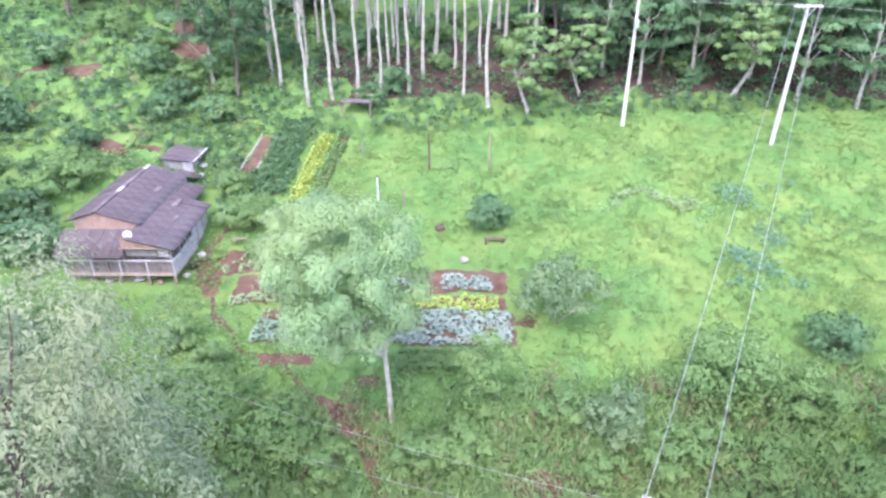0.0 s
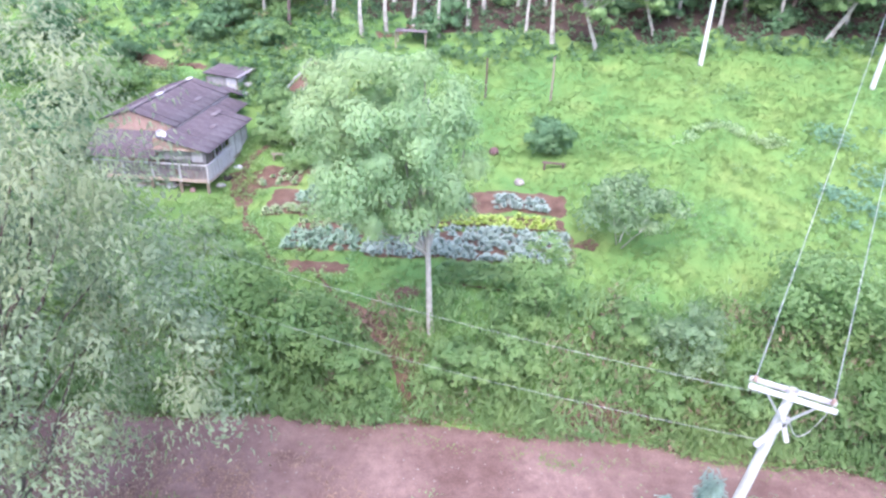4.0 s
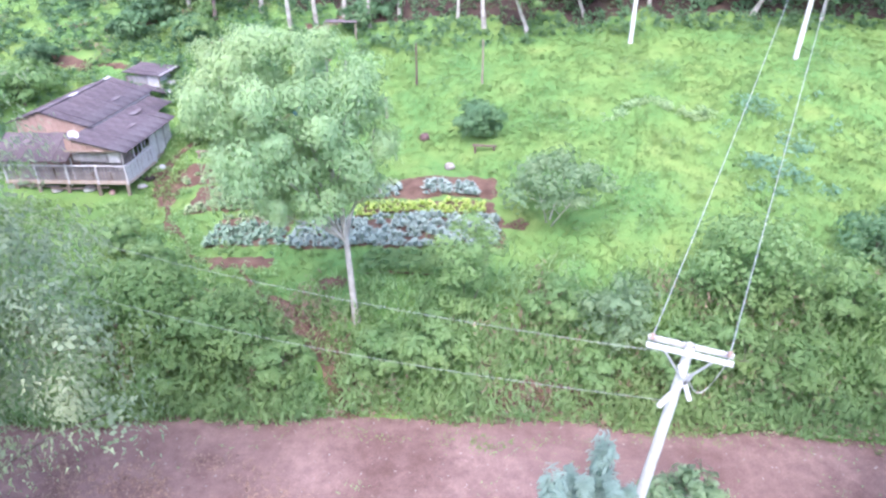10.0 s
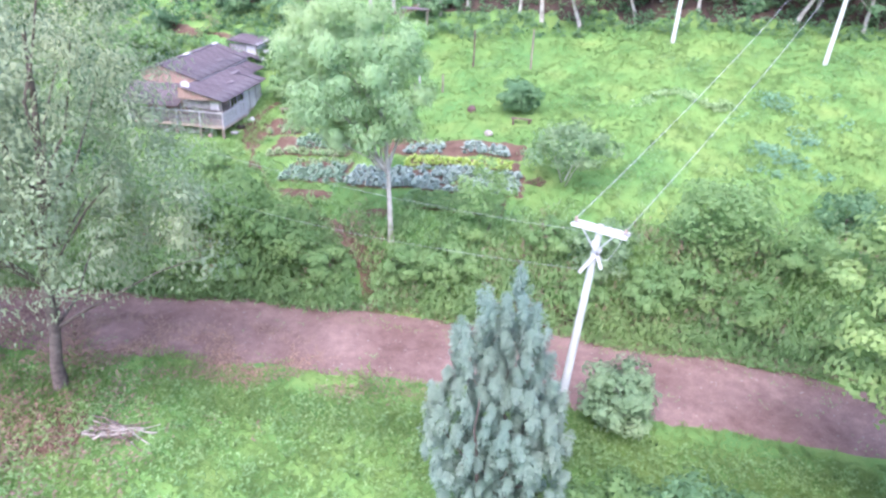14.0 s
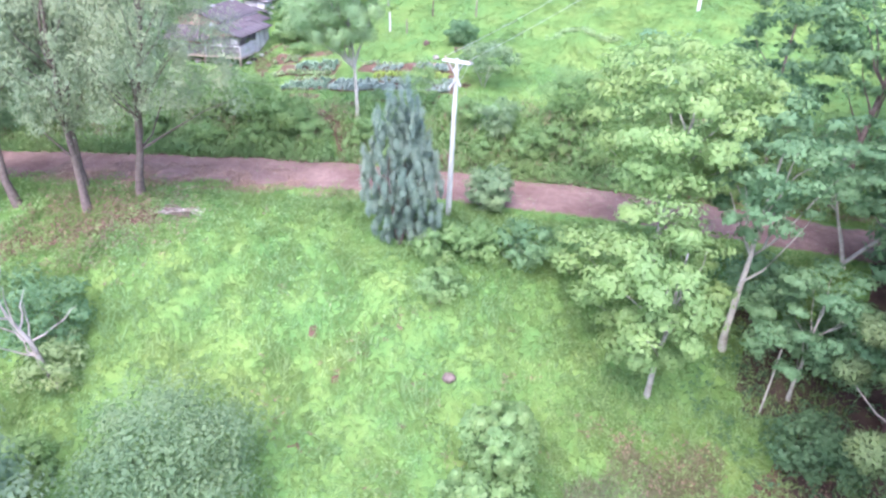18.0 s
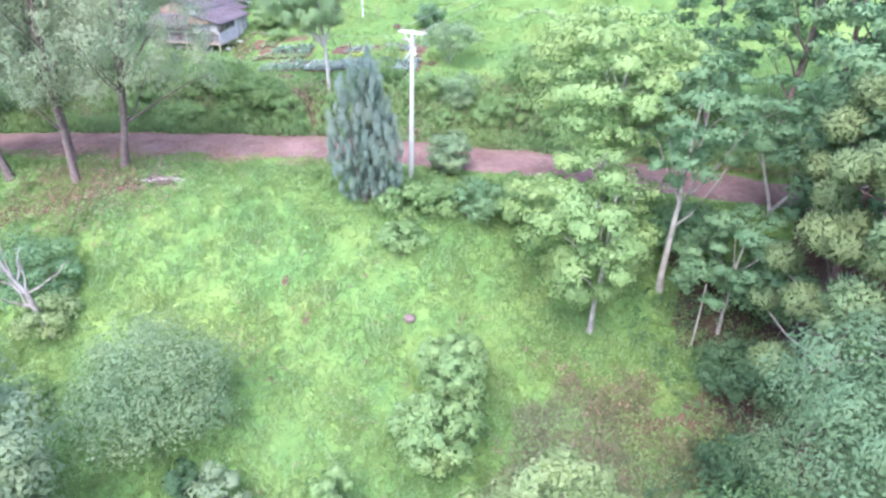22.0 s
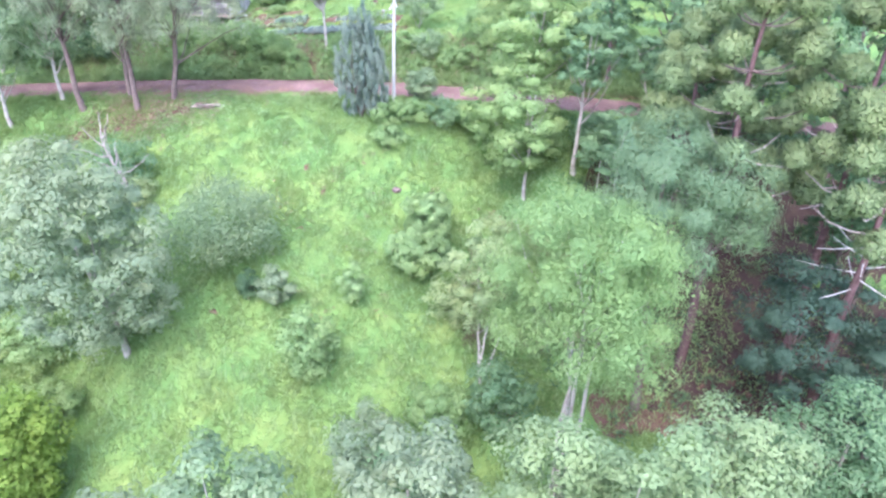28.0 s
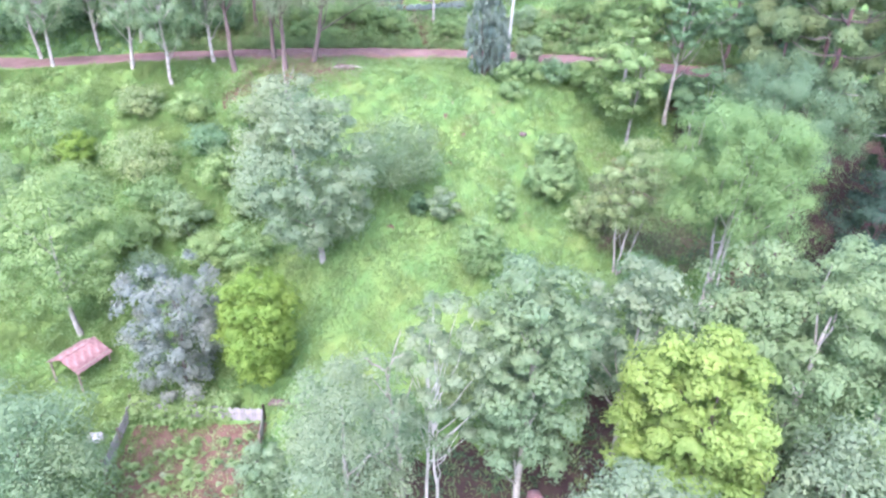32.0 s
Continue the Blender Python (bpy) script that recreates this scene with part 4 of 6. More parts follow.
# ---- trees at the foot of the slope ----
tree("shade_tree", -32.6, -17.2, 17.6, 6.8, F_YOUNG, M_PALE, "light green shade tree behind the open shelter", n=110, per=240, crown_z=0.22, cr=0.23, size=0.26)
tree("slate_tree", -19.6, -22.6, 13.4, 4.3, F_SLATE, M_BARK, "slate-grey tree hung with creepers", shape="column", n=72, crown_z=0.04, droop=0.8, hang=0.6, cr=0.24)
tree("bright_tree", -12.2, -22.6, 11.6, 3.7, F_BRIGHT, M_BARK, "bright yellow-green rounded tree", n=70, per=320, size=0.26, crown_z=0.03, cr=0.32, dense=0.5)
tree("front_tree", -24.0, -36.4, 14.4, 5.4, F_EUC, M_BARK, "blue-green bushy tree beside the fenced garden", n=54, cr=0.36, per=330, dense=0.5, fine=1.9, flat=0.8, crown_z=0.1)
tree("front_tree", -0.6, -38.4, 18.6, 4.4, F_GREY, M_PALE, "tall grey-green tree with fine leaves", n=54, cr=0.36, per=330, dense=0.5, fine=1.9, flat=0.8, crown_z=0.2, size=0.28, aspect=2.6)
tree("pale_tree", 4.8, -35.6, 19.6, 3.4, F_GREY, M_WHITE, "half-dead tree with bleached white branches", trunk_r=0.12, fine=1.6, n=40, crown_z=0.45, limbs=24, per=150, stems=2)
tree("tall_tree", 9.6, -34.8, 20.6, 3.7, F_LEATHER, M_PALE, "tall tree with a straight pale trunk and dark leaves", n=66, per=320, fine=1.3, crown_z=0.34, cr=0.28, shape="column", dense=0.5)
tree("grey_tree", 16.6, -30.0, 17.6, 3.9, F_GREY, M_PALE, "rounded silvery grey tree in the grove", n=60, crown_z=0.35, size=0.28)
tree("lime_tree", 19.3, -36.2, 18.2, 4.7, F_LIME, M_BARK, "bright lime-yellow rounded tree", n=90, fine=1.4, per=420, size=0.28, cr=0.24, crown_z=0.2, dense=0.45)
tree("front_tree", 23.0, -30.6, 19.2, 3.7, F_PALEGREEN, M_PALE, "pale green tree with upright branches", n=34, cr=0.36, per=330, dense=0.5, fine=1.9, flat=0.8, crown_z=0.3)
tree("front_tree", 26.4, -32.4, 20.8, 3.5, F_PALEGREEN, M_PALE, "pale grey-green tree with many small leaves", n=47, cr=0.36, per=330, dense=0.5, fine=1.9, flat=0.8, crown_z=0.15)
tree("front_tree", 31.0, -28.6, 18.2, 3.8, F_PALEGREEN, M_PALE, "pale green tree in a dense grove", n=43, cr=0.36, per=330, dense=0.5, fine=1.9, flat=0.8, crown_z=0.25)
tree("front_tree", 35.5, -34.0, 18.0, 4.4, F_GREY, M_PALE, "grey-green tree in a dense grove", n=43, cr=0.36, per=330, dense=0.5, fine=1.9, flat=0.8, crown_z=0.2)
tree("front_tree", 26.5, -40.0, 15.0, 4.6, F_GREY, M_PALE, "grey-green tree with fine leaves", n=43, cr=0.36, per=330, dense=0.5, fine=1.9, flat=0.8, crown_z=0.15)
tree("front_tree", 14.8, -44.2, 17.0, 4.2, F_GREY, M_PALE, "pale grey-green tree with small leaves", n=43, cr=0.36, per=330, dense=0.5, fine=1.9, flat=0.8, crown_z=0.2)
tree("front_tree", 37.5, -25.0, 17.0, 4.4, F_MID, M_PALE, "green tree in a dense grove", n=40, cr=0.36, per=330, dense=0.5, fine=1.9, flat=0.8, crown_z=0.2)
tree("front_tree", 41.5, -29.5, 18.0, 4.6, F_GREY, M_PALE, "grey-green tree in a dense grove", n=40, cr=0.36, per=330, dense=0.5, fine=1.9, flat=0.8, crown_z=0.2)
tree("front_tree", 31.5, -38.0, 17.0, 4.4, F_WILLOW, M_PALE, "pale green tree in a dense grove", n=40, cr=0.36, per=330, dense=0.5, fine=1.9, flat=0.8, crown_z=0.2)
tree("front_tree", 21.0, -45.0, 15.5, 4.4, F_GREY, M_PALE, "grey-green tree with small leaves", n=40, cr=0.36, per=330, dense=0.5, fine=1.9, flat=0.8, crown_z=0.2)
tree("front_tree", -12.5, -43.5, 8.5, 4.0, F_EUC, M_PALE, "grey-green bushy tree at the slope's foot", n=38, cr=0.36, per=330, dense=0.5, fine=1.9, flat=0.8, crown_z=0.15)
tree("front_tree", 4.0, -45.5, 13.0, 4.4, F_MID, M_PALE, "green bushy tree at the slope's foot", n=38, cr=0.36, per=330, dense=0.5, fine=1.9, flat=0.8, crown_z=0.15)
tree("front_tree", -31.0, -38.0, 12.0, 4.8, F_EUC, M_PALE, "blue-green bushy tree beyond the garden", n=38, cr=0.36, per=330, dense=0.5, fine=1.9, flat=0.8, crown_z=0.1)
shrub("bush", -6.5, -27.0, 6.0, 2.6, F_LIGHT, "light green bush beside the fenced garden", n=24)
shrub("bush", -4.6, -31.0, 5.0, 2.6, F_GREY, "grey-green bush beside the fenced garden", n=22)
shrub("bush", -8.6, -33.0, 6.0, 2.0, F_EUC, "dark bush at the garden's corner", n=22)
for x, y, h, r, leaf, say in ((-45.5, 3.4, 8.0, 4.6, F_MID, "round green bush with yellow tips"), (-42.0, 1.5, 5.5, 2.2, F_BRIGHT, "yellow-green bush on the slope"), (-33.2, 0.2, 6.6, 4.4, F_TAN, "yellowish thicket on the slope"),
                              (-25.7, -6.9, 5.4, 2.8, F_GREY, "grey-green bush on the slope"), (-17.0, -11.4, 5.6, 3.0, F_MID, "green bush below the big grey tree"), (-21.5, -10.5, 4.5, 2.6, F_WEED, "green bush on the slope"),
                              (-30.5, -8.0, 4.4, 2.8, F_WEED, "low green thicket on the slope"), (-26.0, 2.5, 4.0, 3.0, F_DARK, "dark green bush below the road"), (-38.5, -5.5, 4.6, 3.2, F_GREY, "pale green thicket on the slope"),
                              (-20.5, -16.5, 5.2, 2.6, F_MID, "green bush beside the slate-grey tree"), (-13.6, -16.5, 4.2, 2.4, F_WEED, "green bush on the slope"), (-26.8, -13.0, 5.0, 2.8, F_EUC, "grey-green bush beside the shade tree"),
                              (-30, 7.5, 3.6, 2.8, F_WEED, "low green bush below the road"), (-22.0, 6.0, 3.6, 2.6, F_WEED, "loose green bush below the road"), (-37, 8.5, 4, 3, F_TAN, "dry thicket below the road"), (-44, -8, 6, 4, F_LIGHT, "light green bush on the slope"),
                              (16.5, -16.5, 5.0, 2.8, F_WEED, "green thicket in the grove"), (20.5, -15.5, 6.0, 3.0, F_MID, "green thicket in the grove"), (12.0, -19.5, 6.0, 2.8, F_GREY, "grey-green thicket in the grove"), (15.0, -24.0, 8.0, 3.0, F_MID, "green thicket in the grove"),
                              (5.0, -26.0, 6.0, 3.0, F_TAN, "yellowing thicket below the slope"), (0.5, -29.5, 6.0, 3.0, F_MID, "green thicket below the slope"), (9.5, -29.0, 8.0, 3.0, F_GREY, "grey-green thicket below the slope"), (30, -2, 5, 3, F_DARK, "dark thicket under the grove"), (28.5, 14.0, 3.4, 2.8, F_MID, "green thicket beside the road"), (31.0, 5.0, 4.0, 3.0, F_DARK, "dark thicket under the grove"), (34.0, 11.0, 4.6, 3.2, F_MID, "green thicket under the grove"), (23.5, 12.2, 3.0, 2.4, F_WEED, "green thicket below the road"), (38.5, 17.0, 4.0, 3.0, F_MID, "green thicket beside the road"),
                              (-36.0, -11.5, 5.5, 3.4, F_LIGHT, "light green thicket on the slope"), (-23.0, -1.5, 4.2, 3.0, F_WEED, "green thicket on the slope"), (-30.0, -3.5, 4.2, 3.2, F_MID, "green thicket on the slope"), (-40.0, -2.0, 5.0, 3.2, F_WEED, "green thicket on the slope"), (-50.0, -2.0, 6.0, 4.0, F_GREY, "grey-green thicket on the slope"), (-47.0, -14.0, 7.0, 4.5, F_LIGHT, "light green thicket on the slope"), (-19.0, -5.0, 3.6, 2.6, F_GREY, "grey-green thicket on the slope"), (-13.5, -4.0, 3.0, 2.2, F_WEED, "green thicket under the grey tree"), (-53, 8, 5, 3.6, F_WEED, "green thicket below the road"), (-33, 27.6, 4.6, 3.0, F_DARK, "dark thicket above the road"), (-38, 27.0, 4.0, 3.0, F_MID, "green thicket above the road"), (-43.5, 27.4, 5.0, 3.4, F_DARK, "dark thicket above the road"), (-49, 27.6, 4.6, 3.2, F_MID, "green thicket above the road"), (-55, 28.0, 5.0, 3.6, F_DARK, "dark thicket above the road"), (-61, 27.6, 5.0, 3.6, F_MID, "green thicket above the road"), (-67, 26.5, 5.4, 3.8, F_DARK, "dark thicket above the road")):
    leaf = {F_MID: F_LIGHT, F_WEED: F_YOUNG, F_DARK: F_MID, F_GREY: F_PALEGREEN}.get(leaf, leaf) if x < -13 and y < 20 else leaf
    shrub("thicket", x, y, h, r, leaf, say, n=26, per=170, group="slope thickets")


def dead_tree(x, y, h, label, seed):
    rng = np.random.default_rng(seed)
    base = thing("dead_tree", x, y, float(land(x, y)), label, "tree")
    line = bend((0, 0, -0.4), (-1.6, -0.8, h), 9, rng, 0.04)
    V, F = tubes([[(p, 0.24 - 0.024 * i) for i, p in enumerate(line)]], 8)
    trunk = link("trunk", raw("trunk", V, F, M_DEAD, True), base)
    for i in range(14):
        a = line[3 + i % 6]
        d = np.array([rng.normal() - 0.4, rng.normal(), 1.0 + rng.random()])
        q = bend(a, a + d / np.linalg.norm(d) * (1.5 + 2.4 * rng.random()), 6, rng, 0.09)
        V, F = tubes([[(p, 0.075 - 0.012 * k) for k, p in enumerate(q)]], 5)
        link("branch", raw("branch", V, F, M_DEAD, True), trunk)


dead_tree(-14.3, 1.2, 7.0, "grey-brown dead tree with bare leaning branches", 5)
dead_tree(3.0, -36.6, 15.5, "pale dead tree with twisted bare branches", 9)

# ---- wood behind the garden ----
EUCS = []
for i in range(4):
    EUCS.append(tree("eucalyptus_pole", (-15.3, -10.4, -3.2, 4.0)[i], (68.8, 71.6, 74.1, 67.1)[i], 24 + i, 2.6, F_MID, M_PALE, "slender eucalyptus with a straight pale trunk", group="eucalyptus wood",
                     n=20, per=80, size=0.42, cr=0.34, crown_z=0.55, trunk_r=0.17, aspect=2.6, limbs=6))
spots = [(-13.0, 70.2), (-7.5, 69.5), (-7.0, 73.4), (1.4, 70.0), (-13.4, 77.5), (-9.6, 76.9), (-6.3, 77.8), (-1.9, 78.9), (3.4, 75.5), (-19.2, 72.4), (-17.0, 77.0), (-22.0, 79.0), (-4.6, 71.4), (0.4, 75.8), (6.4, 78.5), (9.0, 73.0)]
random.seed(4)
spots += [(random.uniform(-26, 14), random.uniform(80, 104)) for _ in range(34)]
for i, (x, y) in enumerate(spots):
    copy_thing(EUCS[i % 4], pose(x, y, float(land(x, y)), 0, 0, 80 * i) @ Matrix.Diagonal((random.uniform(0.7, 1.1),) * 2 + (random.uniform(0.85, 1.1), 1)))
EDGE = [tree("wood_tree", 7.7, 65.0, 10, 3.0, F_LIGHT, M_PALE, "light green tree at the wood's edge", group="wood edge trees", n=40, per=105, size=0.4, crown_z=0.22, flat=0.5, stems=2),
        tree("wood_tree", 16.5, 71.5, 14, 4.4, F_MID, M_PALE, "green layered tree at the wood's edge", group="wood edge trees", n=40, per=105, size=0.4, crown_z=0.3, shape="plates", flat=0.45),
        tree("wood_tree", 23.0, 72.0, 17, 5.0, F_DARK, M_BARK, "deep green tree in the wood", group="wood edge trees", n=42, per=105, size=0.42, crown_z=0.3)]
for i, (x, y, k) in enumerate(((13.4, 67.8, 0), (20.1, 69.3, 1), (25.5, 69.5, 1), (29.5, 66.5, 0), (32.0, 70.0, 1), (35.1, 65.5, 1), (40.5, 64.0, 1), (44.0, 68.0, 2), (27.5, 78.0, 2), (18, 79, 2), (36, 78, 2), (46, 76, 2), (52, 70, 1), (11, 82, 2), (57, 78, 2), (50, 88, 2), (30, 90, 2), (20, 92, 2), (40, 90, 2),
                               (-27, 73, 1), (-23.5, 70.5, 2), (-21, 76, 1), (-33, 82, 2), (-40, 90, 2), (-30, 94, 2), (-48, 84, 2), (-20, 90, 2), (-55, 96, 2), (60, 66, 2), (66, 74, 2),
                               (15, 75, 2), (22, 76, 2), (28, 73.5, 2), (33, 74, 2), (38, 73, 2), (42, 72, 2), (47, 72, 2), (12, 77, 2), (24, 83, 2), (31, 84, 2), (38, 83, 2), (44, 82, 2))):
    copy_thing(EDGE[k], pose(x, y, float(land(x, y)), 0, 0, 53 * i) @ Matrix.Diagonal((0.85 + 0.08 * (i % 4),) * 2 + (0.85 + 0.06 * (i % 5), 1)))
SCRUB = [shrub("scrub", -30.0, 66.0, 2.4, 2.2, F_MID, "dense green scrub on the hillside", n=13, per=80, size=0.38, group="hillside scrub"),
         shrub("scrub", -36.0, 60.0, 2.0, 2.0, F_DARK, "dark green scrub on the hillside", n=13, per=80, size=0.38, group="hillside scrub"),
         shrub("scrub", -24.0, 66.5, 2.2, 1.9, F_WEED, "light green scrub on the hillside", n=13, per=80, size=0.36, group="hillside scrub")]
random.seed(8)
for i in range(110):
    if i < 62:
        x, y = random.uniform(-66, -17), random.uniform(57, 104)
        if y < 65 and x > -33:
            continue
    else:
        x, y = random.uniform(-16, 50), random.uniform(68, 96)
    s = random.uniform(0.6, 1.3)
    copy_thing(SCRUB[i % 3], pose(x, y, float(land(x, y)), 0, 0, 71 * i) @ Matrix.Diagonal((s, s, s * random.uniform(0.7, 1.2), 1)))
for i, (x, y) in enumerate(((-34, 46), (-37, 50), (-35, 54), (-40, 42), (-36, 38), (-44, 48), (-33, 34), (-41, 34), (-30, 36), (-48, 40), (-28, 33))):
    copy_thing(SCRUB[i % 3], pose(x, y, float(land(x, y)), 0, 0, 71 * i) @ Matrix.Diagonal((1.5, 1.5, 1.4, 1)))


# ---- grass and weeds ----
BED_SPOTS = [(-3.2, 3.6, 31.4, 33.5, 0), (-8.2, 4.7, 33.8, 37.0, 0), (-4.6, 4.2, 37.15, 38.7, 0), (-6.8, 4.4, 38.85, 41.6, 0), (-13.8, -8.4, 34.4, 38.0, 0), (-16.8, -9.2, 38.6, 42.1, 0), (-18.6, -14.8, 42.2, 45.4, 0), (-12.6, -8.6, 31.9, 33.3, 0),
             (-14.6, -13.2, 53.4, 63.8, 1.4), (-12.6, -11.4, 53.4, 63.8, 1.3), (-18.2, -15.4, 54.6, 66.0, 1.0), (-20.4, -18.9, 57.6, 63.4, 1.2)]


CLEARINGS = ((-46.6, 72.6, 1.6), (-41.4, 73.4, 1.7), (-31.2, 79.0, 2.2), (-32.6, 83.0, 2.2), (-30.2, 69.0, 1.5), (-33.4, 61.2, 1.6), (-29.5, 60.4, 1.2), (12.8, 73.6, 1.8), (-9.9, 71.0, 1.4))


def ok_ground(x, y):
    """True off the road, the beds and the house."""
    good = np.abs(y - np.interp(x, (-75, -40, -20, -8, 0, 12, 30, 70), (20.5, 21.3, 21.5, 21.9, 22.1, 21.5, 20.8, 19.0)) + 0.25 * np.sin(x * 0.7)) > 2.75
    good &= ~((x > -31.9) & (x < -21.4) & (y > 42.3) & (y < 55.4))
    for cx, cy, cr in CLEARINGS:
        good &= np.hypot(x - cx, y - cy) > cr
    for x0, x1, y0, y1, skew in BED_SPOTS:
        s = skew * (y - y0) / (y1 - y0)
        yy = y + 0.1 * (x - 4.4) if y0 < 46 else y
        good &= ~((x > x0 + s - 0.05) & (x < x1 + s + 0.05) & (yy > y0) & (yy < y1))
    return good


def grass(name, count, x0, x1, y0, y1, low, high, width, material, label, seed, blades=4, keep=None, thin=0.0, bare=True):
    rng = np.random.default_rng(seed)
    x, y = rng.uniform(x0, x1, count), rng.uniform(y0, y1, count)
    f = 0.5 + 0.5 * np.sin(x * 0.8 + 2 * np.sin(y * 0.31)) * np.sin(y * 0.7 + 1.5 * np.sin(x * 0.43))
    sel = (ok_ground(x, y) if bare else x < 1e6) & (rng.random(count) > thin * f)
    if keep is not None:
        sel &= keep(x, y)
    x, y, f = x[sel], y[sel], f[sel]
    n = len(x)
    X, Y = np.repeat(x, blades) + rng.normal(size=n * blades) * 0.12, np.repeat(y, blades) + rng.normal(size=n * blades) * 0.12
    H = np.repeat(low + (high - low) * f, blades) * rng.uniform(0.5, 1.2, n * blades)
    W = width * rng.uniform(0.6, 1.3, n * blades)
    Z = land(X, Y)
    bend_a, reach = rng.uniform(0, 2 * np.pi, n * blades), H * rng.uniform(1.1, 2.0, n * blades)
    lx, ly = np.cos(bend_a) * reach, np.sin(bend_a) * reach - 0.25 * H
    a = bend_a + np.pi / 2 + rng.normal(size=n * blades) * 0.3
    dx, dy = np.cos(a) * W, np.sin(a) * W
    flip = np.where(dx * ly - dy * lx < 0, -1.0, 1.0)
    dx, dy = dx * flip, dy * flip
    V = np.stack([np.stack([X - dx, Y - dy, Z - 0.03], 1), np.stack([X + dx, Y + dy, Z - 0.03], 1), np.stack([X + lx, Y + ly, land(X + lx, Y + ly) + H], 1)], 1)
    flat = np.cross(V[:, 1] - V[:, 0], V[:, 2] - V[:, 0])
    flat /= np.linalg.norm(flat, axis=1)[:, None] + 1e-9
    soft = np.repeat(flat + rng.normal(size=(n * blades, 3)) * 0.1 + [0, 0, 0.5], 3, axis=0)
    V = V.reshape(-1, 3)
    return tagged(link(name, raw(name, V, np.arange(len(V)).reshape(-1, 3), material, True, soft)), label, "grass", kind="stuff")


def weeds(name, count, x0, x1, y0, y1, high, size, material, label, seed, per=9, keep=None, blade=0.0, bare=True):
    """Leafy weeds: loose stands of broad leaves."""
    rng = np.random.default_rng(seed)
    x, y = rng.uniform(x0, x1, count), rng.uniform(y0, y1, count)
    sel = ok_ground(x, y) if bare else np.ones(count, bool)
    if keep is not None:
        sel &= keep(x, y, rng)
    x, y = x[sel], y[sel]
    n = len(x)
    H = high * rng.uniform(0.4, 1.3, n)
    P = np.stack([x, y, land(x, y)], 1)[:, None] + rng.normal(size=(n, per, 3)) * [0.22, 0.22, 0] + rng.random((n, per, 1)) * H[:, None, None] * [0, 0, 1]
    P = P.reshape(-1, 3)
    N = rng.normal(size=P.shape) * 0.42 + [0, -0.2, 1.0]
    face = rng.normal(size=P.shape) * [0.8, 0.8, 0.3] + [0, -0.5, 0.7] if blade else N
    V, F = leaves(P, face, np.full(len(P), size), rng, 3.6 if blade else 1.8, -blade if blade else 0.2, 0.22)
    soft = np.repeat(N + [0, 0, 0.1], 3, axis=0)
    return tagged(link(name, raw(name, V, F, material, True, soft)), label, "weeds", kind="stuff")


wave = lambda x, y: np.sin(x * 0.33 + 1.7 * np.sin(y * 0.21)) * np.sin(y * 0.37 + 1.1 * np.sin(x * 0.27))
grass("meadow_grass", 44000, -18, 34, -25, 17.5, 0.1, 0.28, 0.056, F_GRASS, "bright green meadow grass on the lower slope", 1, blades=3)
grass("pasture_grass", 36000, -34, 48, 27, 66, 0.1, 0.26, 0.062, F_GRASS, "bright green pasture grass above the road", 2, blades=3)
grass("rough_grass", 22000, -62, -16, -36, 17, 0.25, 0.7, 0.07, F_GRASS, "rough grass on the far slope", 3)
grass("shaded_grass", 11000, -16, 56, -42, 10, 0.2, 0.5, 0.07, F_WEED, "grass under the trees", 4)
grass("verge_grass", 14000, -45, 45, 15.5, 26.5, 0.12, 0.36, 0.05, F_GRASS, "grass along the road's edges", 5)
weeds("bank_weeds", 12500, -42, 44, 24.3, 31.5, 1.4, 0.42, F_WEED, "tall green weeds covering the road bank", 6, blade=1.2, keep=lambda x, y, rng: (np.hypot((x - 4.9) / 1.9, (y - 25.7) / 1.0) > rng.uniform(0.7, 1.1, len(x))) & (rng.random(len(x)) < 1.1 - 0.16 * (y - 24.6)) & (np.hypot(x + 4.6 - (26.5 - y) * 0.8, 0) > 0.6))
weeds("meadow_weeds", 1500, -14, 30, -14, 16, 0.3, 0.19, F_LIGHT, "light green broad-leaved weeds in the meadow", 7, keep=lambda x, y, rng: wave(x, y) > 0.1)
weeds("meadow_weeds", 2600, -14, 30, -14, 17, 0.35, 0.19, F_MEADOW, "green weeds in the meadow", 17, per=7, keep=lambda x, y, rng: wave(x + 9, y) > 0.05)
weeds("pasture_weeds", 3000, -8, 46, 30, 66, 0.35, 0.2, F_MEADOW, "darker weeds in the pasture", 8, keep=lambda x, y, rng: wave(x * 1.3, y * 1.3) > 0.2)
weeds("pale_weeds", 240, 12.5, 20.5, 47.8, 51.4, 0.45, 0.3, F_WILLOW, "pale leafy weeds in the pasture", 9, keep=lambda x, y, rng: np.abs(y - 49.6 - 0.9 * np.sin(x * 0.9)) < 0.35 + 0.4 * rng.random(len(x)))
weeds("blue_weeds", 620, 19, 29, 39, 51, 0.5, 0.3, F_TEALWEED, "blue-green leafy plants in the pasture", 10, keep=lambda x, y, rng: (np.sin(x * 0.9 + 1.3 * np.sin(y * 0.6)) * np.sin(y * 0.8 + np.sin(x * 0.5)) + 0.25 * rng.normal(size=len(x)) > 0.45))
weeds("slope_weeds", 6000, -60, -14, -34, 15, 0.7, 0.24, F_WEED, "tall weeds on the far slope", 11, keep=lambda x, y, rng: wave(x, y + 5) > -0.2)
weeds("dry_weeds", 3400, -32, -5, 7, 18, 0.7, 0.16, F_DRY, "dry reddish-brown weeds beside the road", 12, keep=lambda x, y, rng: rng.random(len(x)) < np.exp(-((x + 18.5) / 5.5) ** 2 - ((y - 13) / 3.0) ** 2) * 1.2)
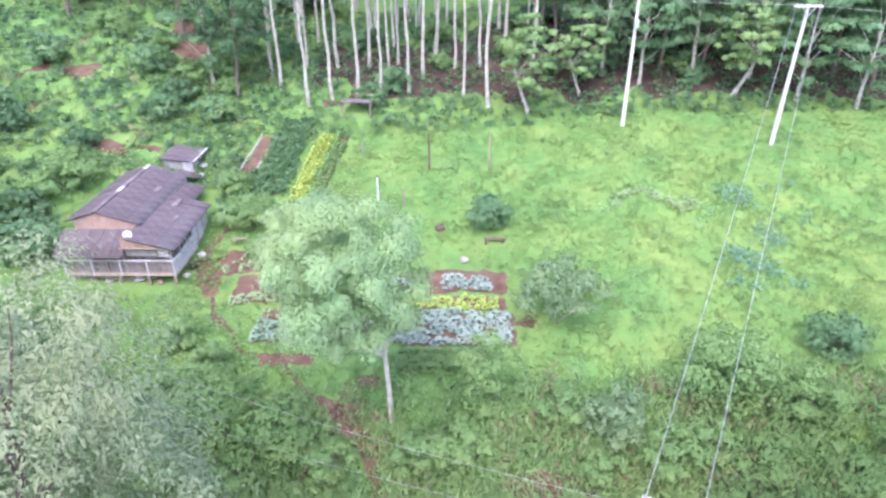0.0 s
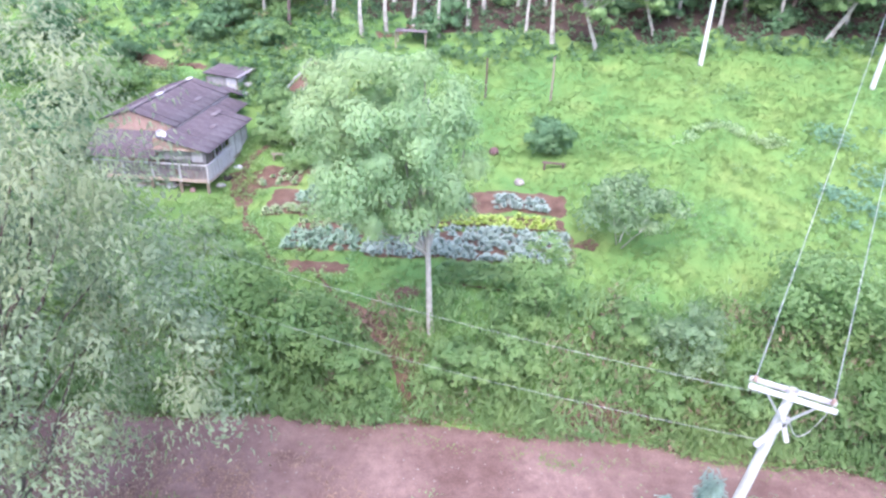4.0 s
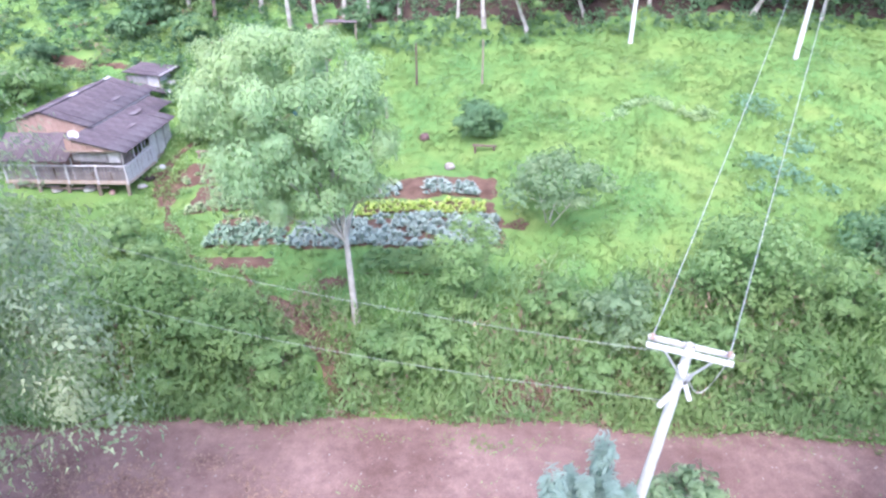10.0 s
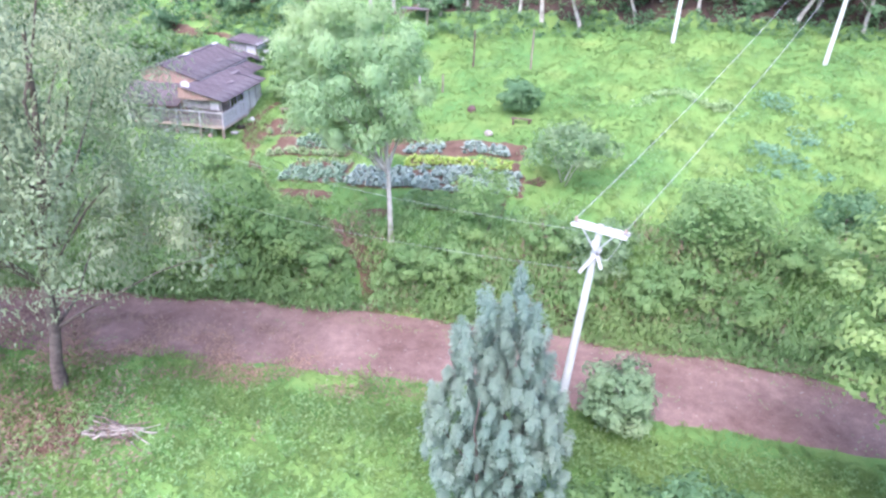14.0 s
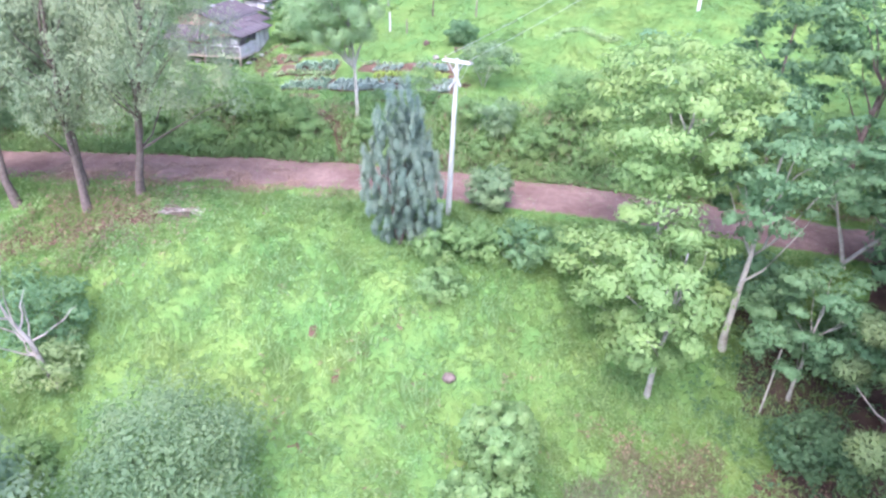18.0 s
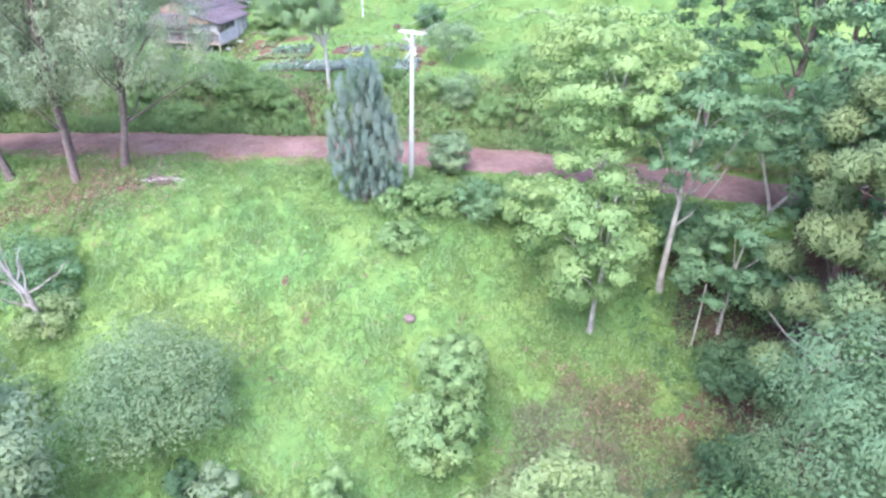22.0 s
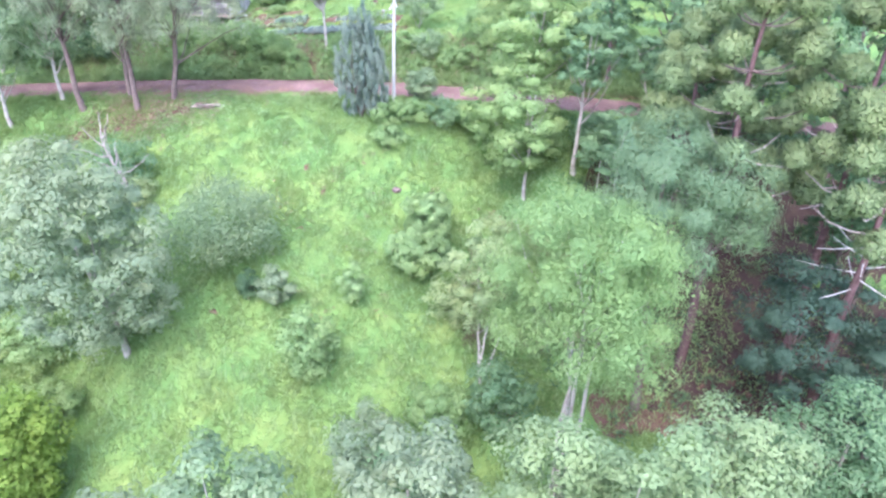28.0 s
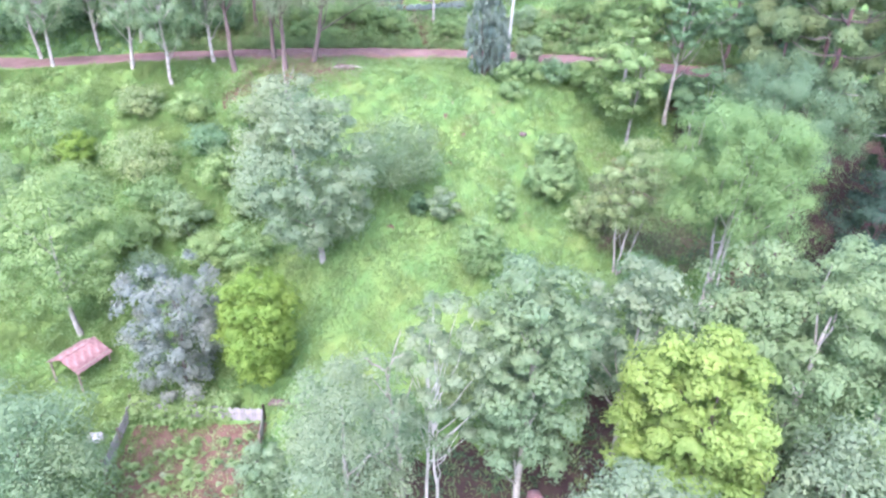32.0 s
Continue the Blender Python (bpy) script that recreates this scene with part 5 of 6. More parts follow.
weeds("dry_weeds", 420, -2, 16, -9, 9, 0.1, 0.15, F_DRY, "low reddish dry weeds in the meadow", 35, keep=lambda x, y, rng: wave(x * 2.1 + 2, y * 2.1) > 0.35)
weeds("verge_weeds", 3200, -30, 34, 9.5, 17.2, 0.6, 0.18, F_WEED, "green weeds below the road", 13, keep=lambda x, y, rng: (x > 4) | (rng.random(len(x)) < 0.35))
weeds("hill_weeds", 3000, -60, -15, 54, 100, 0.8, 0.48, F_DARK, "green undergrowth on the hillside", 14)
weeds("wood_weeds", 2500, -16, 56, 63, 92, 0.9, 0.46, F_DARK, "dark green undergrowth at the wood's edge", 15)
weeds("yard_weeds", 2600, -34, -8, 27, 62, 0.6, 0.24, F_WEED, "green weeds round the house", 16, keep=lambda x, y, rng: wave(x * 1.2, y) > -0.1)
grass("road_grass", 9000, -44, 44, 17.2, 25.2, 0.06, 0.2, 0.06, F_GRASS, "short grass creeping over the earth road", 21, bare=False, keep=lambda x, y: (np.sin(x * 0.9) * np.sin(x * 0.37 + 1) * 0.5 + np.exp(-((y - np.where(x > -6, 23.4, 19.4) + 0.3 * np.sin(x * 0.4)) / 0.5) ** 2) + 0.7 * np.exp(-((y - 25.0) / 0.4) ** 2) - 0.55 * np.exp(-((y - 21.5) / 1.6) ** 2) > 0.45))
weeds("verge_weeds", 1500, -42, 44, 24.2, 25.6, 0.4, 0.17, F_WEED, "green weeds along the road's upper edge", 22)
weeds("dry_weeds", 700, -10, 40, 24.1, 25.4, 0.35, 0.15, F_DRY, "dry brown weeds along the road's upper edge", 23)
grass("dull_grass", 9000, 15, 32, -11, 5, 0.15, 0.45, 0.06, F_OLDGRASS, "dull brownish grass at the edge of the grove", 34, keep=lambda x, y: np.hypot((x - 23.5) / 7.5, (y + 2.5) / 6.5) + 0.3 * wave(x * 2.2, y * 2.2) < 0.95)
weeds("grove_weeds", 1500, 16, 40, -9, 7, 0.5, 0.2, F_WEED, "green weeds on the bare slope", 18, keep=lambda x, y, rng: wave(x * 1.5, y * 1.5) > -0.15)
weeds("dry_weeds", 700, 16, 36, -8, 5, 0.5, 0.16, F_DRY, "dry brown weeds on the bare slope", 19, keep=lambda x, y, rng: wave(x * 1.5 + 4, y * 1.5) > 0.0)
weeds("yard_weeds", 1500, -34, -19, 36, 45, 0.35, 0.18, F_LIGHT, "light green weeds before the house", 20, keep=lambda x, y, rng: wave(x * 2, y * 2) > -0.1)
weeds("dry_weeds", 2300, -40, 40, 25.2, 30.5, 1.7, 0.26, F_DRY, "dry brown stalks among the bank weeds", 24, blade=1.0, keep=lambda x, y, rng: wave(x * 1.7, y * 2) > 0.0)
weeds("bank_weeds", 1900, -40, 40, 25.0, 31.0, 2.0, 0.42, F_LIGHT, "light green tall weeds on the road bank", 25, blade=1.2, keep=lambda x, y, rng: (wave(x * 1.4 + 3, y * 2) > 0.0) & (np.abs(x + 4.6 - (26.5 - y) * 0.8) > 0.55))
weeds("verge_weeds", 700, 7, 22, 24.0, 25.4, 0.4, 0.18, F_WEED, "green weeds at the foot of the bank", 26)
weeds("dry_weeds", 300, 7, 40, 24.0, 25.2, 0.4, 0.16, F_DRY, "dry weeds at the foot of the bank", 27)
weeds("grove_weeds", 2200, 24, 58, -26, 16, 0.7, 0.26, F_DARK, "dark undergrowth on the grove floor", 28, keep=lambda x, y, rng: wave(x * 1.2, y * 1.2) > -0.25)
weeds("hill_weeds", 3000, -85, -38, 24.6, 44, 1.2, 0.34, F_MID, "leafy undergrowth above the road", 29)
weeds("hill_weeds", 2600, -62, -14, 52, 100, 0.7, 0.3, F_WEED, "green undergrowth on the hillside", 30)
weeds("dry_weeds", 900, -62, -18, 56, 96, 0.6, 0.26, F_DRY, "dry brown weeds on the hillside", 31, keep=lambda x, y, rng: wave(x * 0.9, y * 0.9) > 0.15)
weeds("grove_weeds", 1500, -14, 40, -46, -26, 0.7, 0.26, F_DARK, "dark undergrowth at the slope's foot", 32)
weeds("dry_weeds", 4200, -28, 3, 17.4, 22.4, 0.2, 0.13, F_DRY, "dry reddish weeds and litter creeping over the road's lower edge", 33, per=7, bare=False, keep=lambda x, y, rng: (rng.random(len(x)) < 1.25 - 0.3 * np.maximum(0, y - 19.2 - 0.5 * np.sin(x * 0.6)) - 0.09 * np.maximum(0, x + 11)) & (wave(x * 2.3, y * 2.6) > -0.3))
weeds("road_weeds", 420, -26, 38, 18.6, 24.4, 0.1, 0.12, F_MEADOW, "small green weeds on the earth road", 36, per=7, bare=False, keep=lambda x, y, rng: wave(x * 1.4 + 2, y * 2.4) > 0.25)
# ---- power poles and wires ----
def insulator(parent, at):
    V, F = tubes([[((0, 0, 0), 0.03), ((0, 0, 0.06), 0.075), ((0, 0, 0.1), 0.04), ((0, 0, 0.16), 0.065), ((0, 0, 0.2), 0.02)]], 8)
    ob = link("insulator", raw("insulator", V + np.array(at), F, M_PORCELAIN, True), parent)
    return ob


def power_pole(x, y, h, arm, turn, tilt=(0.0, 0.0), double=True, label="white concrete power pole with a double timber crossarm"):
    """A pole whose foot is at x, y and whose top is shifted by tilt."""
    base = thing("power_pole", x, y, float(land(x, y)), label, "power pole", "power poles")
    V, F = tubes([[((tilt[0] * s, tilt[1] * s, -0.5 * (1 - s) + h * s), 0.21 - 0.09 * s) for s in np.linspace(0, 1, 7)]], 12)
    link("pole", raw("pole", V, F, M_CONCRETE, True), base)
    c, s_ = math.cos(radians(turn)), math.sin(radians(turn))
    top = Vector((tilt[0], tilt[1], h))
    ax, ay = Vector((c, s_, 0)), Vector((-s_, c, 0))
    tips = []
    if arm:
        for k in ((-1, 1) if double else (1,)):
            bm = bmesh.new()
            o = top + ay * (0.17 * k) - Vector((0, 0, 0.16))
            beam(bm, o - ax * arm / 2, o + ax * arm / 2, 0.1, 0.13, 0.012)
            part("crossarm", bm, M_WHITEPAINT, base)
        for k in (-1, 1):
            bm = bmesh.new()
            beam(bm, top + ax * (0.55 * k) - Vector((0, 0, 0.22)) - ay * 0.2, top - Vector((0, 0, 1.0)) - ay * 0.16, 0.05, 0.05)
            part("brace", bm, M_STEEL, base)
            p = top + ax * (arm / 2 - 0.12) * k - Vector((0, 0, 0.1))
            insulator(base, p)
            tips.append(p + Vector((0, 0, 0.15)))
    return base, [Vector(base.location) + t for t in tips], Vector(base.location) + top


def wire(a, b, sag, name="power_line", label="thin bare power line strung between the poles", r=0.012):
    a, b = Vector(a), Vector(b)
    pts = [(np.array(a.lerp(b, t)) - np.array([0, 0, sag * 4 * t * (1 - t)]), r) for t in np.linspace(0, 1, 25)]
    V, F = tubes([pts], 5)
    return tagged(link(name, raw(name, V, F, M_WIRE, True)), label, "cable", "power lines")


near_pole, near_tips, near_top = power_pole(7.35, 16.6, 11.4, 2.05, -22, (0.43, -1.15))
far_pole, far_tips, far_top = power_pole(29.2, 56.7, 12.0, 2.3, 6, (0.2, -0.1), True, "white concrete power pole with a crossarm in the pasture")
tele_pole, _, tele_top = power_pole(16.9, 61.8, 12.2, 0, 0, (0.0, 0.0), True, "pale timber power pole at the edge of the wood")
bm = bmesh.new()
box(bm, -0.2, -0.45, 9.2, 0.2, -0.15, 9.95, 0.04)
part("transformer", bm, M_STEEL, tele_pole, "grey steel switch box")
# secondary arms below the crossarm of the near pole
for dx, dz, ln in ((-0.45, -1.5, 0.9), (0.3, -1.25, 0.95)):
    bm = bmesh.new()
    o = Vector((0.43 * 0.88, -1.15 * 0.88, 11.4))
    beam(bm, o + Vector((dx, -0.2, dz - 0.45)), o + Vector((dx * -0.4, -0.2, dz + ln - 0.3)), 0.12, 0.12, 0.012)
    part("stay_bracket", bm, M_WHITEPAINT, near_pole)
for a, b in zip(near_tips, far_tips):
    wire(a, b, 0.9)
wire(near_top + Vector((-0.2, 0.1, -0.35)), (-40, 36, 11.5), 2.2, r=0.006)
wire(near_top + Vector((-0.4, 0.2, -1.95)), (-40, 36, 7.5), 2.4, r=0.006)
wire(far_top, tele_top + Vector((0, 0, -0.3)), 0.25)
wire(tele_top, (-60, 96, 34), 2.0)
wire(far_top + Vector((0.9, 0, -0.1)), (80, 44, 21), 1.0)
V, F = tubes([[(np.array(near_tips[1]) + np.array([-0.55 * s, -0.1, -1.2 * math.sin(s * 1.5)]), 0.012) for s in np.linspace(0, 1.8, 9)]], 5)
link("jumper_wire", raw("jumper_wire", V - np.array(near_pole.location), F, M_WIRE, True), near_pole)

# ---- house ----
HOUSE = thing("house", -26.5, 43.6, 2.0, "old timber house on stilts with dark sheet roofs", "house")
hx, hy, hz = HOUSE.location


def hp(name, bm, mat, parent=None, label=""):
    bmesh.ops.translate(bm, vec=(-hx, -hy, -hz), verts=bm.verts)
    return part(name, bm, mat, parent or HOUSE, label)


def hbox(name, x0, y0, z0, x1, y1, z1, mat, parent=None, label="", bevel=0.015):
    bm = bmesh.new()
    box(bm, x0, y0, z0, x1, y1, z1, bevel)
    return hp(name, bm, mat, parent, label)


def sheet_mesh(width, length, name="roof_sheet"):
    """One corrugated sheet, flat on x (along the slope) and y (across)."""
    k = 14
    ys = np.linspace(0, width, k + 1)
    z = 0.03 * np.cos(np.arange(k + 1) * math.pi)
    V = [(x, y_, z_ + t) for t in (0.0, -0.025) for x in (0, length) for y_, z_ in zip(ys, z)]
    m = k + 1
    F = [(i, i + m, i + m + 1, i + 1) for i in range(k)] + [(2 * m + i, 2 * m + i + 1, 3 * m + i + 1, 3 * m + i) for i in range(k)]
    F += [(i + m, i + 3 * m, i + 3 * m + 1, i + m + 1) for i in range(k)]
    return raw(name, V, F, M_ROOF)


def roof_slope(name, a, b, y0, y1, parent_label, width=1.06, seed=0, axis="x", parent=None, mat=None):
    """Sheets side by side from the upper edge a to the lower edge b, both (x, z) or, for axis y, (y, z)."""
    rng = random.Random(seed)
    holder = new(name)
    holder.parent = parent or HOUSE
    holder["label"] = parent_label
    L = math.hypot(b[0] - a[0], b[1] - a[1]) + 0.1
    ang = math.atan2(b[1] - a[1], abs(b[0] - a[0]))
    me = sheet_mesh(width, L)
    if mat:
        me.materials[0] = mat
    count = max(1, round((y1 - y0) / (width * 0.96)))
    o = Vector((parent or HOUSE).location)
    for i in range(count):
        ob = new("roof_sheet", me)
        ob.parent = holder
        p = y0 + (y1 - y0) * i / count
        lift = 0.012 * (i % 2) + rng.uniform(0, 0.015)
        if axis == "x":
            sgn = 1 if b[0] > a[0] else -1
            m = Matrix.Translation(Vector((a[0], p, a[1] + lift)) - o)
            m = m @ (Matrix.Rotation(-ang, 4, 'Y') if sgn > 0 else Matrix.Translation((0, width, 0)) @ Matrix.Rotation(math.pi, 4, 'Z') @ Matrix.Rotation(-ang, 4, 'Y'))
        else:
            m = Matrix.Translation(Vector((p, a[0], a[1] + lift)) - o) @ Matrix.Rotation(-math.pi / 2, 4, 'Z') @ Matrix.Rotation(-ang, 4, 'Y')
        ob.matrix_basis = m @ Matrix.Rotation(rng.uniform(-0.012, 0.012), 4, 'Z')
    return holder


roof_slope("main_roof", (-27.65, 7.55), (-24.35, 6.5), 45.2, 55.6, "dark corrugated roof sheets", seed=1)
roof_slope("lean_to_roof", (-24.6, 6.4), (-20.95, 5.45), 42.9, 51.5, "dark weathered roof sheets", seed=2)
roof_slope("back_roof", (-27.65, 7.55), (-30.1, 6.75), 45.2, 55.6, "dark corrugated roof sheets", seed=3)
roof_slope("veranda_roof", (45.25, 6.08), (42.95, 4.82), -30.4, -25.0, "dark weathered sheets over the veranda", seed=4, axis="y", mat=M_ROOFGREY)
roof_slope("rear_roof", (-24.7, 6.34), (-22.5, 5.78), 51.55, 54.6, "patched dark sheets", seed=5)
roof_slope("rear_roof", (-25.5, 6.72), (-23.5, 6.2), 55.62, 57.0, "patched dark sheets reaching to the shed", seed=6, mat=M_ROOFGREY)
for i in range(10):
    y0 = 45.2 + i * 1.035
    hbox("ridge_cap", -27.82, y0, 7.55, -27.48, y0 + 1.0, 7.64, M_WHITEPAINT if i in (4, 9, 10) else M_ROOF, None, "", 0.03)
# loose patches and battens lying on the sheets
for x, y, w, l, z in ((-23.6, 49.6, 0.5, 1.4, 6.14), (-22.7, 47.0, 0.4, 1.1, 5.9), (-25.6, 50.8, 0.5, 1.2, 6.87)):
    hbox("roof_patch", x, y, z, x + w, y + l, z + 0.04, M_ROOF, None, "", 0.01)
hbox("wall_front", -29.6, 45.6, 3.3, -24.4, 45.75, 6.0, M_BRICK, None, "orange-brown boarded wall")
hbox("wall_back", -29.6, 55.0, 4.0, -24.4, 55.15, 6.3, M_GREYWOOD)
hbox("wall_left", -29.75, 45.76, 3.3, -29.6, 55.0, 6.7, M_GREYWOOD)
hbox("wall_inner", -24.4, 45.76, 3.3, -24.25, 55.0, 6.4, M_GREYWOOD)
hbox("floor", -29.6, 43.4, 3.14, -21.35, 51.6, 3.26, M_TIMBER)
# boarded gables under the roof edges
for i in range(10):
    x = -29.6 + i * 0.515
    top = 7.46 - (abs(x + 0.25 + 27.65) * (0.32 if x < -27.65 else 0.3))
    hbox("gable_board", x, 45.4, 5.9, x + 0.49, 45.46, top, M_BRICK, None, "", 0.006)
for i in range(7):
    x = -25.0 + i * 0.51
    hbox("gable_board", x, 43.15, 5.52, x + 0.49, 43.2, max(5.56, 6.36 - max(0, x + 0.5 + 24.6) * 0.26), M_BRICK, None, "", 0.006)
hbox("tie_beam", -25.2, 43.1, 5.42, -21.3, 43.2, 5.52, M_TIMBER)
hbox("front_beam", -30.1, 43.2, 3.02, -21.2, 43.34, 3.26, M_TANBEAM, None, "tan timber edge beam")
hbox("side_beam", -21.34, 43.36, 3.02, -21.2, 47.6, 3.2, M_TANBEAM)
for i in range(11):
    hbox("deck_board", -29.7, 43.4 + i * 0.2, 3.262, -21.4, 43.58 + i * 0.2, 3.3, M_TIMBER, None, "", 0.004)
# stilts, and near-black boards added to paint the shade in the void between them
for x in (-29.5, -27.9, -25.8, -23.6, -21.5):
    for y in (43.45, 47.4, 51.3):
        hbox("stilt", x - 0.11, y - 0.09, float(land(x, y)) - 0.3, x + 0.11, y + 0.09, 3.14, M_TIMBER)
for i in range(8):
    x = -29.6 + i * 1.02
    hbox("skirting_board", x, 45.4 + 0.15 * math.sin(i * 2.1), float(land(x, 45.4)) - 0.2, x + 0.9, 45.46 + 0.15 * math.sin(i * 2.1), 3.0, M_DARK, None, "", 0.01)
for x in (-29.9, -27.7, -25.5, -23.4, -21.3):
    hbox("rail_post", x - 0.05, 43.18, 3.0, x + 0.05, 43.28, 4.5, M_WHITEPAINT, None, "white painted post")
hbox("top_rail", -30.0, 43.18, 4.34, -21.25, 43.27, 4.42, M_WHITEPAINT, None, "white painted rail")
slat = bpy.data.meshes.new("paling")
bm = bmesh.new()
box(bm, -0.032, -0.012, 0, 0.032, 0.012, 1.06)
bm.to_mesh(slat)
bm.free()
slat.materials.append(M_PALING)
for i in range(74):
    if i % 23 in (7, 18):
        continue
    ob = new("paling", slat)
    ob.parent = HOUSE
    ob.matrix_basis = pose(-29.9 + i * 0.117 - hx, 43.3 - hy, 3.28 - hz, 0, 1.6 * math.sin(i * 2.7), 0)
side_slat = slat.copy()
side_slat.materials[0] = M_WHITEPAINT
for i in range(44):
    ob = new("paling", side_slat)
    ob.parent = HOUSE
    ob.matrix_basis = pose(-21.28 + 0.02 * (i % 2) - hx, 43.36 + i * 0.105 - hy, 3.0 + 0.05 * math.sin(i * 1.3) - hz, 1.4 * math.sin(i * 1.9), -3, 90) @ Matrix.Diagonal((1.25, 1, 1.28 + 0.3 * i / 44 + (0.5 if i % 9 == 4 and i > 18 else 0), 1))
hbox("top_rail", -21.32, 43.3, 4.3, -21.2, 47.9, 4.38, M_WHITEPAINT)
for y in (44.9, 46.2, 47.5):
    hbox("veranda_post", -21.36, y - 0.05, 3.2, -21.27, y + 0.05, 5.46, M_WHITEPAINT)
for x in (-29.7, -27.6, -25.1, -21.42):
    hbox("veranda_post", x - 0.05, 43.36, 3.3, x + 0.05, 43.46, 5.35 if x > -25 else 4.9, M_GREYWOOD)
for i in range(13):
    y = 47.9 + i * 0.265
    hbox("wall_board", -21.5 - 0.012 * (i % 2), y, 3.0 + 0.12 * math.sin(i * 3.1), -21.43, y + 0.25, 5.48 - 0.06 * (i % 3), M_WHITEPAINT if i % 5 != 3 else M_GREYWOOD, None, "", 0.006)
hbox("wall_end", -24.2, 51.3, 3.3, -21.55, 51.4, 5.6, M_GREYWOOD)
for i in range(10):
    hbox("wall_board", -25.4 + i * 0.39, 44.9, 3.3, -25.03 + i * 0.39, 44.96, 5.5, M_GREYWOOD, None, "", 0.006)
hbox("hanging_cloth", -25.0, 43.62, 4.55, -22.6, 43.66, 5.2, M_GREYWOOD, None, "pale cloth hung behind the rail")
hbox("hanging_cloth", -22.5, 43.6, 4.5, -21.7, 43.64, 5.25, M_WHITEPAINT, None, "white cloth hung behind the rail")

# small shed behind
SHED = thing("shed", -26.4, 59.0, float(land(-26.4, 59.0)), "small lean-to shed with a dark roof and whitewashed boards", "shed")
sx, sy, sz = SHED.location
roof_slope("shed_roof", (-27.4, 7.65), (-24.1, 7.3), 57.0, 60.9, "dark roof sheets", seed=7, parent=SHED)


def sbox(name, x0, y0, z0, x1, y1, z1, mat, label=""):
    bm = bmesh.new()
    box(bm, x0 - sx, y0 - sy, z0 - sz, x1 - sx, y1 - sy, z1 - sz, 0.015)
    return part(name, bm, mat, SHED, label)


for x in (-27.2, -24.4):
    for y in (57.4, 60.7):
        sbox("post", x - 0.06, y - 0.06, sz - 0.6, x + 0.06, y + 0.06, 7.3, M_TIMBER)
for i in range(10):
    y = 57.3 + i * 0.34
    sbox("wall_board", -24.5, y, 5.4 + 0.3 * (i % 3), -24.44, y + 0.33, 7.25, M_WHITEPAINT)
for i in range(11):
    x = -27.2 + i * 0.26
    sbox("wall_board", x, 57.35, 5.3, x + 0.24, 57.41, 7.3, M_GREYWOOD if i < 7 else M_WHITEPAINT)
sbox("roof_edge", -24.3, 57.1, 7.24, -24.16, 61.0, 7.36, M_WHITEPAINT)


def satellite_dish(x, y, z, turn):
    base = thing("satellite_dish", x, y, z, "white satellite dish mounted on the veranda roof", "satellite dish", rz=turn)
    V, F = [], []
    for i in range(5):
        r = 0.36 * i / 4
        for k in range(14):
            a = 2 * math.pi * k / 14
            V.append((r * math.cos(a), 0.13 * (r / 0.36) ** 2 * -1, r * math.sin(a) * 0.95))
    V = np.array(V)
    for i in range(4):
        for k in range(14):
            F.append((i * 14 + k, i * 14 + (k + 1) % 14, (i + 1) * 14 + (k + 1) % 14, (i + 1) * 14 + k))
    rot = np.array(Matrix.Rotation(radians(-38), 3, 'X'))
    link("reflector", raw("reflector", V @ rot.T + [0, -0.15, 0.62], F, M_WHITEPAINT, True), base)
    V, F = tubes([[((0, 0, -0.75), 0.03), ((0, 0.05, 0.4), 0.03), ((0, -0.05, 0.62), 0.03)]], 6)
    link("mast", raw("mast", V, F, M_STEEL, True), base)
    V, F = tubes([[((0, -0.3, 0.35), 0.015), ((0, -0.7, 0.75), 0.015), ((0, -0.72, 0.9), 0.04)]], 6)
    link("feed_arm", raw("feed_arm", V, F, M_STEEL, True), base)


satellite_dish(-24.6, 43.6, 5.85, 48)


# ---- small things in the yard ----
def lump(name, x, y, r, mat, label, category, squash=0.7, seed=1, lift=0.0, group=""):
    rng = np.random.default_rng(seed)
    bm = bmesh.new()
    bmesh.ops.create_icosphere(bm, subdivisions=2, radius=1)
    for v in bm.verts:
        v.co *= 0.8 + 0.35 * rng.random()
        v.co.x, v.co.y, v.co.z = v.co.x * r, v.co.y * r * 0.8, v.co.z * r * squash
    ob = part(name, bm, mat, None, "", True)
    ob.location = (x, y, float(land(x, y)) + r * squash * 0.45 + lift)
    return tagged(ob, label, category, group)


lump("rock", 1.2, 42.9, 0.36, M_BROWNSTONE, "pale weathered rock in the grass", "rock", 0.8, 2)
lump("tree_stump", -0.7, 47.1, 0.4, M_REDBARK, "reddish brown stump in the grass", "stump", 0.9, 3)
lump("stone", 9.7, 4.7, 0.45, M_BARK, "dark stone in the meadow", "rock", 0.6, 4)
for i, (x, y, r, m_, say) in enumerate(((-24.6, 43.9, 0.5, M_WHITEPAINT, "white sack lying under the veranda"), (-29.4, 43.9, 0.6, M_GREYWOOD, "grey bundle lying under the veranda"), (-26.9, 43.7, 0.4, M_GREYWOOD, "grey bundle lying under the veranda"),
                                        (-21.0, 44.4, 0.38, M_GREYWOOD, "pale bundle beside the house wall"), (-20.9, 45.4, 0.42, M_DARK, "dark bundle beside the house wall"), (-20.7, 47.2, 0.4, M_WHITEPAINT, "pale sack beside the house wall"), (-23.8, 57.3, 0.5, M_WHITEPAINT, "white sack against the shed"), (-23.9, 58.6, 0.45, M_GREYWOOD, "grey sack against the shed"))):
    lump("sack", x, y, r, m_, say, "sack", 0.5, 40 + i, 0.0, "sacks round the house")
lump("bucket", -22.9, 43.7, 0.26, M_REDROOF, "red bucket under the veranda", "bucket", 0.9, 8)
